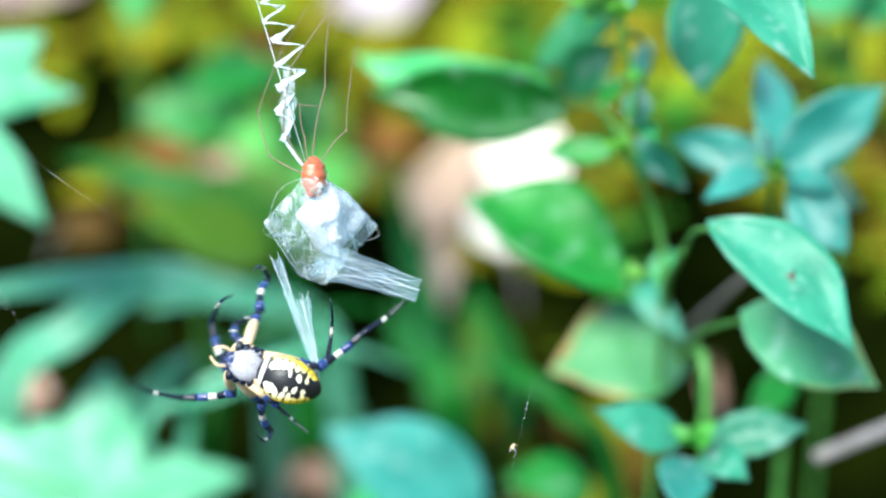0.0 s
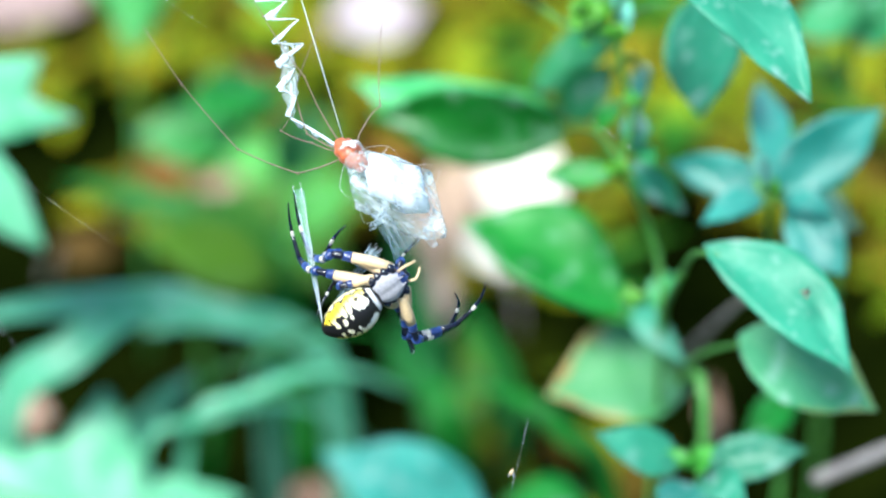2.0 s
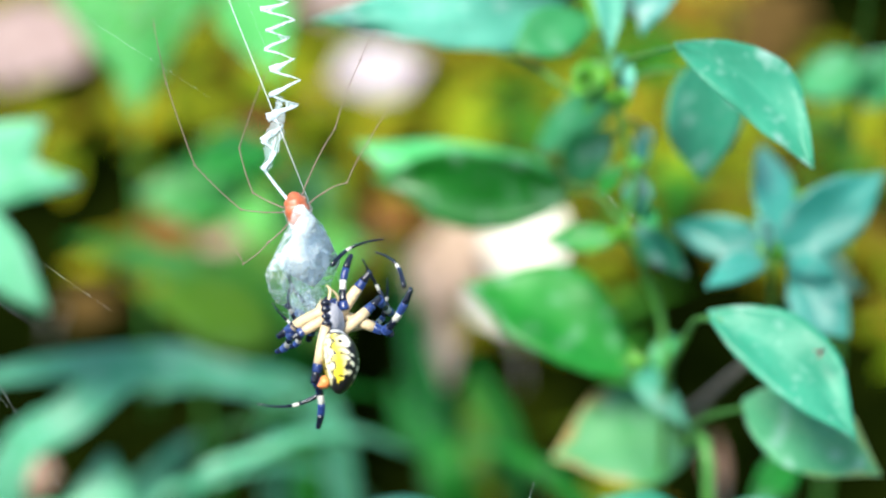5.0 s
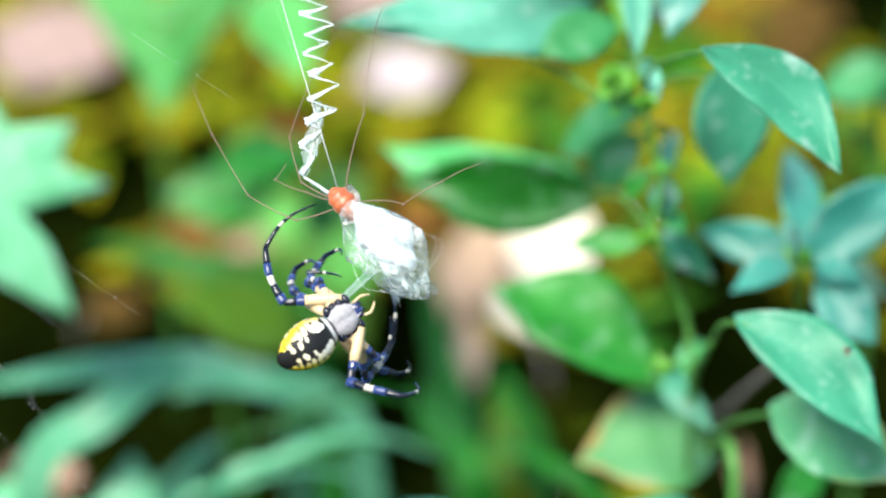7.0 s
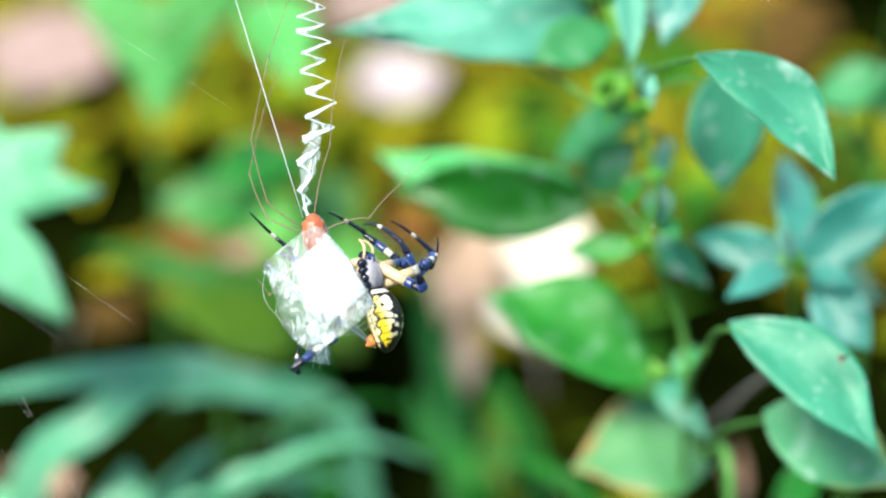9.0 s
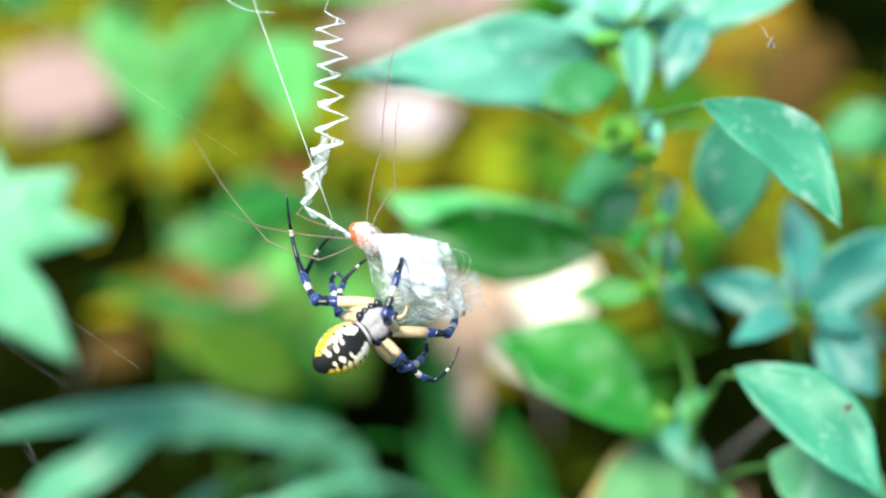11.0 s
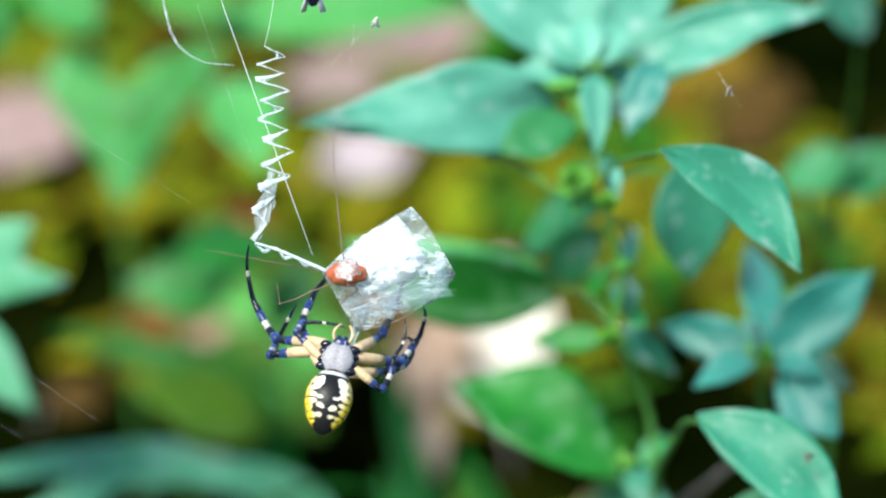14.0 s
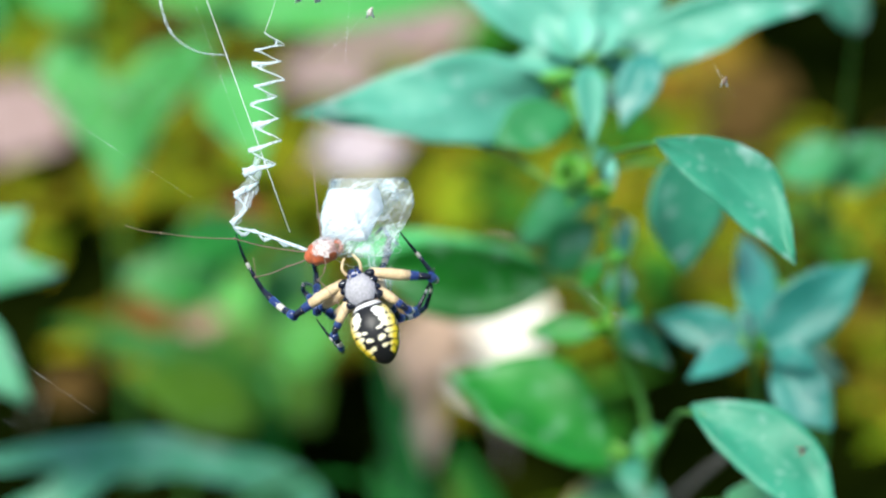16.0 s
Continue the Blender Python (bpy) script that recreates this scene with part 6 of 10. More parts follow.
    walk(spider_legs["L2_tarsus"], [
        (0, pose(-0.01387, -0.00929, -0.02152, 87.9, -8.7, -72.0)), (0.25, pose(-0.01422, 0.00394, -0.00734, 61.7, -37.3, -83.3)),
        (0.5, pose(-0.01457, 0.01718, 0.00683, 22.1, -67.0, -72.5)), (1, pose(-0.01889, 0.01319, 0.00159, 63.7, -58.7, -89.2)),
        (1.25, pose(-0.01112, 0.00655, -0.01177, 103.8, -31.5, -134.5)), (1.5, pose(-0.00336, -0.00009, -0.02512, 114.4, 5.3, -152.5)),
        (2, pose(-0.00176, -0.00956, -0.02218, 148.7, 8.3, -143.0)), (2.5, pose(0.00360, -0.01340, -0.01520, -168.2, -1.1, -112.0)),
        (3, pose(0.00414, -0.00237, -0.02516, 150.5, 2.4, -109.4)), (3.5, pose(0.00431, -0.01526, -0.00941, -144.4, 9.6, -115.6)),
        (4, pose(0.01492, -0.01046, -0.00463, -134.6, 11.7, -107.6)), (4.833, pose(0.00548, -0.00092, -0.00814, 175.7, 27.7, -112.6)),
        (5.667, pose(-0.00397, 0.00862, -0.01164, 118.4, 33.5, -130.8)), (6.5, pose(-0.01342, 0.01817, -0.01515, 63.0, 23.5, -146.1)),
        (7, pose(-0.00977, 0.00902, -0.02193, 90.3, 2.8, -168.7)), (7.5, pose(-0.01545, 0.00580, -0.01778, 132.4, -6.7, -134.0)),
        (8, pose(0.01758, -0.00813, -0.01088, -175.0, 30.4, -109.7)), (8.5, pose(0.01822, 0.00221, -0.01502, 174.6, 7.7, -90.4)),
        (9.75, pose(0.00129, 0.00037, -0.01766, 148.4, 6.3, -116.3)), (11, pose(-0.01565, -0.00148, -0.02030, 125.4, -5.8, -139.1)),
        (11.5, pose(-0.01951, 0.00481, -0.01213, 147.3, -8.7, -164.8)), (12, pose(-0.01819, -0.00201, -0.01113, 162.1, -24.2, -178.9)),
        (12.5, pose(-0.01404, -0.01266, -0.01257, 156.5, -18.6, -152.9)), (13, pose(-0.01794, -0.00711, -0.01057, 162.8, -34.8, -171.1)),
        (13.5, pose(-0.01428, 0.00662, -0.01252, 124.9, -16.8, 175.2)), (14, pose(-0.01477, 0.00620, -0.01738, 111.6, -8.0, 166.5)),
        (14.5, pose(-0.00905, 0.01411, -0.02048, 105.7, -4.7, 171.0)), (15, pose(-0.00689, 0.01529, -0.01860, 93.5, -7.4, 163.3)),
        (15.5, pose(-0.01164, 0.01186, -0.01649, 97.8, -8.0, 173.3)), (16, pose(-0.01142, 0.01109, -0.01762, 101.4, -8.9, 165.1)),])
    walk(spider_legs["L3_femur"], [
        (0, pose(-0.00320, -0.00080, -0.00060, 0.0, -0.0, 161.9)), (0.25, pose(-0.00320, -0.00080, -0.00060, 3.2, 1.1, 122.4)),
        (0.5, pose(-0.00320, -0.00080, -0.00060, 4.9, 4.0, 83.0)), (1, pose(-0.00320, -0.00080, -0.00060, -11.8, 0.4, 28.1)),
        (1.25, pose(-0.00320, -0.00080, -0.00060, -27.6, 22.6, 85.4)), (1.5, pose(-0.00320, -0.00080, -0.00060, -12.3, 46.5, 154.9)),
        (2, pose(-0.00320, -0.00080, -0.00060, -16.1, 45.6, 149.9)), (2.5, pose(-0.00320, -0.00080, -0.00060, -15.1, 47.0, 157.3)),
        (3, pose(-0.00320, -0.00080, -0.00060, -49.2, 22.6, 112.7)), (3.5, pose(-0.00320, -0.00080, -0.00060, -63.9, 23.9, 113.6)),
        (4, pose(-0.00320, -0.00080, -0.00060, -53.4, 48.3, 131.7)), (5.25, pose(-0.00320, -0.00080, -0.00060, -67.1, 8.4, 106.8)),
        (6.5, pose(-0.00320, -0.00080, -0.00060, -63.9, -33.0, 88.1)), (7, pose(-0.00320, -0.00080, -0.00060, -50.8, -24.6, 94.1)),
        (7.5, pose(-0.00320, -0.00080, -0.00060, -44.8, 15.7, 128.9)), (8, pose(-0.00320, -0.00080, -0.00060, -15.2, 43.7, -179.5)),
        (8.5, pose(-0.00320, -0.00080, -0.00060, -58.3, 13.0, 136.6)), (9.75, pose(-0.00320, -0.00080, -0.00060, -57.9, 1.3, 129.3)),
        (11, pose(-0.00320, -0.00080, -0.00060, -56.0, -10.1, 121.8)), (11.5, pose(-0.00320, -0.00080, -0.00060, 1.7, -31.1, 80.4)),
        (12, pose(-0.00320, -0.00080, -0.00060, -0.0, -31.4, 104.4)), (12.5, pose(-0.00320, -0.00080, -0.00060, 0.0, -31.4, 117.7)),
        (13, pose(-0.00320, -0.00080, -0.00060, 0.0, -31.4, 120.0)), (13.5, pose(-0.00320, -0.00080, -0.00060, 15.4, -21.7, 50.2)),
        (14, pose(-0.00320, -0.00080, -0.00060, -2.4, -22.3, 55.4)), (14.5, pose(-0.00320, -0.00080, -0.00060, -4.0, -19.9, 98.5)),
        (15, pose(-0.00320, -0.00080, -0.00060, -1.7, -19.9, 98.9)), (15.5, pose(-0.00320, -0.00080, -0.00060, -3.1, -19.9, 98.3)),
        (16, pose(-0.00320, -0.00080, -0.00060, -1.9, -18.4, 133.6)),])
    walk(spider_legs["L3_tibia"], [
        (0, pose(-0.00580, -0.00876, -0.00060, -96.7, 7.2, -20.6)), (0.25, pose(-0.00863, -0.00424, -0.00024, -102.0, 13.5, -73.3)),
        (0.5, pose(-0.01147, 0.00027, 0.00011, -110.5, 13.1, -127.0)), (0.75, pose(-0.00927, 0.00335, -0.00110, -155.4, 4.0, -165.2)),
        (1, pose(-0.00707, 0.00642, -0.00232, 170.7, -27.3, 171.0)), (1.167, pose(-0.00654, 0.00136, -0.00215, -163.0, -53.4, 115.5)),
        (1.333, pose(-0.00602, -0.00370, -0.00199, -113.9, -44.9, 39.5)), (1.5, pose(-0.00550, -0.00875, -0.00182, -103.5, -13.6, -3.6)),
        (2, pose(-0.00580, -0.00859, -0.00222, -99.3, -15.9, 27.9)), (2.25, pose(-0.00532, -0.00873, -0.00215, -59.3, -32.0, -39.3)),
        (2.5, pose(-0.00485, -0.00887, -0.00208, -27.9, -5.2, -100.0)), (3, pose(-0.00731, -0.00515, -0.00645, -41.8, 13.8, -124.1)),
        (3.5, pose(-0.00536, -0.00507, -0.00747, -13.9, 17.3, -120.9)), (4, pose(-0.00359, -0.00786, -0.00507, 13.9, 7.7, -99.9)),
        (4.833, pose(-0.00464, -0.00411, -0.00568, -34.2, 24.6, -110.9)), (5.667, pose(-0.00569, -0.00035, -0.00629, -88.9, 26.9, -132.8)),
        (6.5, pose(-0.00675, 0.00341, -0.00691, -138.9, 12.6, -147.4)), (7, pose(-0.00867, 0.00152, -0.00650, -100.4, -6.7, -136.5)),
        (7.5, pose(-0.00682, -0.00577, -0.00628, -103.1, -17.4, -130.3)), (7.75, pose(-0.00422, -0.00732, -0.00423, -48.4, 9.6, -117.3)),
        (8, pose(-0.00161, -0.00886, -0.00218, 13.2, 12.8, -86.9)), (8.5, pose(-0.00506, -0.00509, -0.00754, 14.3, -46.7, -68.7)),
        (9.333, pose(-0.00598, -0.00414, -0.00751, 105.2, -71.3, -126.3)), (10.17, pose(-0.00690, -0.00318, -0.00747, -176.1, -42.5, -171.2)),
        (11, pose(-0.00782, -0.00223, -0.00743, -141.1, -7.4, -161.2)), (11.5, pose(-0.01147, 0.00047, -0.00039, -108.6, -15.0, 180.0)),
        (12, pose(-0.01131, -0.00289, -0.00060, -92.8, -12.5, 157.0)), (12.5, pose(-0.01061, -0.00469, -0.00060, -87.7, -14.2, 159.6)),
        (13, pose(-0.01045, -0.00498, -0.00060, -91.0, -14.4, 155.7)), (13.5, pose(-0.00993, 0.00373, 0.00147, -100.7, -36.9, 114.2)),
        (14, pose(-0.01001, 0.00405, -0.00093, -104.8, -33.1, 101.4)), (14.5, pose(-0.01149, -0.00184, -0.00115, -57.0, -3.9, 100.3)),
        (15, pose(-0.01148, -0.00201, -0.00084, -87.2, -17.1, 160.4)), (15.5, pose(-0.01149, -0.00185, -0.00102, -125.0, -15.0, -177.5)),
        (16, pose(-0.00931, -0.00651, -0.00086, -70.9, -15.1, -160.2)),])
    walk(spider_legs["L3_tarsus"], [
        (0, pose(-0.00706, -0.00929, -0.00854, 170.4, 7.2, -20.6)), (0.25, pose(-0.00988, -0.00297, -0.00789, 163.9, 14.1, -73.2)),
        (0.5, pose(-0.01269, 0.00334, -0.00724, 154.3, 13.1, -127.0)), (0.75, pose(-0.00896, 0.00876, -0.00420, 137.1, -3.9, -159.6)),
        (1, pose(-0.00523, 0.01419, -0.00116, 130.9, -27.3, 171.0)), (1.167, pose(-0.00475, 0.00588, -0.00392, 150.9, -43.1, 111.7)),
        (1.333, pose(-0.00426, -0.00244, -0.00668, 178.7, -35.7, 46.4)), (1.5, pose(-0.00377, -0.01075, -0.00944, -175.5, -13.6, -3.6)),
        (2, pose(-0.00327, -0.00873, -0.00987, 167.5, -15.9, 27.9)), (2.25, pose(-0.00058, -0.00958, -0.00786, -157.1, -29.3, -38.9)),
        (2.5, pose(0.00211, -0.01044, -0.00584, -130.1, -5.2, -100.0)), (3, pose(-0.00162, -0.00746, -0.01167, -143.8, 13.8, -124.1)),
        (3.5, pose(0.00166, -0.00859, -0.00931, -139.6, 17.3, -120.9)), (4, pose(0.00407, -0.00947, -0.00315, -79.5, 7.7, -99.9)),
        (4.833, pose(-0.00030, -0.00326, -0.00613, -135.9, 28.4, -108.6)), (5.667, pose(-0.00468, 0.00294, -0.00910, 157.6, 31.1, -134.1)),
        (6.5, pose(-0.00905, 0.00915, -0.01207, 98.8, 12.6, -147.4)), (7, pose(-0.01035, 0.00194, -0.01437, 126.9, -12.2, 154.7)),
        (7.25, pose(-0.01004, -0.00222, -0.01407, 129.5, -14.2, -168.0)), (7.5, pose(-0.00974, -0.00637, -0.01377, 130.3, -17.4, -130.3)),
        (7.667, pose(-0.00441, -0.00720, -0.00931, 173.4, 4.2, -127.0)), (7.833, pose(0.00092, -0.00802, -0.00485, -139.7, 17.3, -109.1)),
        (8, pose(0.00625, -0.00885, -0.00038, -90.4, 12.8, -86.9)), (8.5, pose(0.00170, -0.00091, -0.00618, -91.8, -46.7, -68.7)),
        (9.333, pose(-0.00235, 0.00056, -0.00827, 10.9, -76.7, -132.0)), (10.17, pose(-0.00640, 0.00203, -0.01036, 97.6, -43.0, -178.8)),
        (11, pose(-0.01045, 0.00350, -0.01245, 133.7, -7.4, -161.2)), (11.5, pose(-0.01345, 0.00304, -0.00777, 162.9, -15.0, 180.0)),
        (12, pose(-0.01275, -0.00185, -0.00846, 170.7, -12.5, 157.0)), (12.5, pose(-0.01257, -0.00430, -0.00841, 171.0, -14.2, 159.6)),
        (13, pose(-0.01222, -0.00403, -0.00841, 171.0, -14.4, 155.7)), (13.5, pose(-0.01051, 0.00868, -0.00486, 163.3, -36.9, 114.2)),
        (14, pose(-0.00884, 0.00863, -0.00745, 158.7, -33.1, 101.4)), (14.5, pose(-0.01588, -0.00217, -0.00789, 174.6, -3.9, 100.3)),
        (15, pose(-0.01383, -0.00160, -0.00854, 162.4, -17.1, 160.4)), (15.5, pose(-0.01341, 0.00269, -0.00740, 151.7, -15.0, -177.5)),
        (16, pose(-0.01029, -0.00966, -0.00822, 163.2, -15.1, -160.2)),])
    walk(spider_legs["L4_femur"], [
        (0, pose(-0.00320, -0.00240, -0.00060, 0.0, 0.0, -143.7)), (0.25, pose(-0.00320, -0.00240, -0.00060, -45.2, -12.6, -173.3)),
        (0.5, pose(-0.00320, -0.00240, -0.00060, -86.8, -42.0, 172.2)), (1, pose(-0.00320, -0.00240, -0.00060, -101.3, -19.4, 170.3)),
        (1.25, pose(-0.00320, -0.00240, -0.00060, -65.8, -12.8, 171.1)), (1.5, pose(-0.00320, -0.00240, -0.00060, -30.9, -7.8, 175.6)),
        (2, pose(-0.00320, -0.00240, -0.00060, -39.9, -17.7, 161.4)), (2.5, pose(-0.00320, -0.00240, -0.00060, -23.1, -18.0, 161.0)),
        (3, pose(-0.00320, -0.00240, -0.00060, -54.1, 3.2, -172.9)), (3.5, pose(-0.00320, -0.00240, -0.00060, -102.3, 39.9, -164.8)),
        (3.75, pose(-0.00320, -0.00240, -0.00060, -65.3, 17.3, -167.6)), (4, pose(-0.00320, -0.00240, -0.00060, -29.4, 0.5, 176.9)),
        (5.25, pose(-0.00320, -0.00240, -0.00060, -22.5, 12.3, -159.1)), (6.5, pose(-0.00320, -0.00240, -0.00060, -10.8, 20.1, -132.6)),
        (6.75, pose(-0.00320, -0.00240, -0.00060, -54.3, 3.1, -159.2)), (7, pose(-0.00320, -0.00240, -0.00060, -90.3, -26.6, -168.7)),
        (7.5, pose(-0.00320, -0.00240, -0.00060, -76.4, -23.3, -168.3)), (7.75, pose(-0.00320, -0.00240, -0.00060, -49.0, -5.3, -158.8)),
        (8, pose(-0.00320, -0.00240, -0.00060, -19.0, 6.1, -142.0)), (8.5, pose(-0.00320, -0.00240, -0.00060, -34.6, -14.2, 179.4)),
        (9.75, pose(-0.00320, -0.00240, -0.00060, -63.2, -10.5, -177.3)), (11, pose(-0.00320, -0.00240, -0.00060, -91.3, -5.7, -176.2)),
        (11.5, pose(-0.00320, -0.00240, -0.00060, -74.3, -22.8, -178.4)), (12, pose(-0.00320, -0.00240, -0.00060, -55.1, -36.6, 174.1)),
        (12.25, pose(-0.00320, -0.00240, -0.00060, 31.6, -53.0, 86.2)), (12.5, pose(-0.00320, -0.00240, -0.00060, 71.6, -3.1, 44.7)),
        (13, pose(-0.00320, -0.00240, -0.00060, 72.8, -9.8, 46.9)), (13.5, pose(-0.00320, -0.00240, -0.00060, 46.6, -17.0, 51.2)),
        (13.75, pose(-0.00320, -0.00240, -0.00060, 9.1, -15.2, 47.6)), (14, pose(-0.00320, -0.00240, -0.00060, -28.3, -15.8, 43.6)),
        (14.25, pose(-0.00320, -0.00240, -0.00060, -22.2, 5.3, 86.3)), (14.5, pose(-0.00320, -0.00240, -0.00060, -2.6, 16.1, 133.3)),
        (15, pose(-0.00320, -0.00240, -0.00060, -39.1, -1.9, 88.2)), (15.25, pose(-0.00320, -0.00240, -0.00060, 24.6, -2.5, 83.8)),
        (15.5, pose(-0.00320, -0.00240, -0.00060, 88.2, 1.2, 81.3)), (15.67, pose(-0.00320, -0.00240, -0.00060, 39.6, 6.1, 78.9)),
        (15.83, pose(-0.00320, -0.00240, -0.00060, -9.4, 7.5, 73.7)), (16, pose(-0.00320, -0.00240, -0.00060, -58.3, 4.5, 69.1)),])
    walk(spider_legs["L4_tibia"], [
        (0, pose(0.00440, -0.01273, -0.00060, -98.5, 16.0, 99.1)), (0.5, pose(-0.01178, -0.00193, -0.01012, -78.4, -25.6, 98.0)),
        (1, pose(-0.00689, 0.00078, -0.01246, -70.5, -12.3, 101.9)), (1.5, pose(-0.00495, -0.01330, -0.00713, -103.9, -16.3, 101.7)),
        (1.667, pose(-0.00620, -0.01251, -0.00757, -99.7, -4.8, 150.2)), (1.833, pose(-0.00745, -0.01172, -0.00800, -88.3, -0.4, -161.0)),
        (2, pose(-0.00871, -0.01093, -0.00844, -77.4, -6.0, -112.3)), (2.5, pose(-0.00852, -0.01304, -0.00539, -74.5, -9.5, -103.3)),
        (3, pose(-0.00170, -0.00979, -0.01097, -31.4, -8.7, -102.7)), (3.5, pose(0.00384, 0.00233, -0.01022, -82.9, 27.7, -127.4)),
        (3.75, pose(0.00004, -0.00561, -0.00856, -24.6, 10.5, -101.4)), (4, pose(-0.00375, -0.01356, -0.00689, 24.8, -19.3, -100.5)),
        (4.833, pose(-0.00029, -0.01248, -0.00555, -9.3, -13.9, -124.9)), (5.667, pose(0.00317, -0.01140, -0.00420, -43.0, -22.7, -148.4)),
        (6.5, pose(0.00664, -0.01031, -0.00285, -75.1, -42.3, -165.1)), (7, pose(-0.00884, -0.00346, -0.01207, -115.8, -6.0, -168.8)),
        (7.5, pose(-0.00742, -0.00635, -0.01205, -128.9, -25.0, -156.4)), (7.667, pose(-0.00341, -0.00813, -0.00962, -128.9, 12.3, 174.5)),
        (7.833, pose(0.00060, -0.00991, -0.00719, -152.9, 43.3, 133.6)), (8, pose(0.00461, -0.01168, -0.00476, 154.6, 44.1, 66.8)),
        (8.25, pose(-0.00024, -0.01231, -0.00621, -120.2, 55.6, 97.2)), (8.5, pose(-0.00509, -0.01294, -0.00765, -43.4, 37.8, 117.6)),
        (9.75, pose(-0.00479, -0.00757, -0.01051, -53.6, 10.6, 91.9)), (11, pose(-0.00449, -0.00220, -0.01336, -51.4, -18.0, 70.4)),
        (11.5, pose(-0.00789, -0.00600, -0.01198, -50.9, -10.4, 76.7)), (12, pose(-0.01019, -0.00905, -0.00905, -70.0, 8.7, 87.5)),
        (12.25, pose(-0.00835, -0.00452, 0.00125, -50.2, -6.9, 61.2)), (12.5, pose(-0.00651, 0.00001, 0.01155, -25.0, -11.1, 30.5)),
        (13, pose(-0.00738, -0.00133, 0.01148, -22.9, -10.7, 37.8)), (13.5, pose(-0.01178, 0.00100, 0.00831, 12.2, -13.7, -11.9)),
        (13.67, pose(-0.01111, 0.00297, 0.00339, 2.6, -61.7, 2.9)), (13.83, pose(-0.01045, 0.00495, -0.00153, -136.0, -66.1, 145.6)),
        (14, pose(-0.00978, 0.00692, -0.00645, -148.9, -18.3, 163.4)), (14.25, pose(-0.01110, -0.00219, -0.00381, -99.5, -22.4, 166.4)),
        (14.5, pose(-0.01241, -0.01130, -0.00117, -48.6, -27.1, 164.9)), (15, pose(-0.01314, -0.00182, -0.00868, -104.0, 3.6, 172.5)),
        (15.17, pose(-0.00995, -0.00190, -0.00171, -85.7, -30.8, 135.0)), (15.33, pose(-0.00676, -0.00198, 0.00525, -39.1, -40.0, 74.1)),
        (15.5, pose(-0.00357, -0.00207, 0.01222, -7.0, -13.6, 26.0)), (16, pose(-0.00979, -0.00080, -0.01148, -29.7, -9.7, 38.0)),])
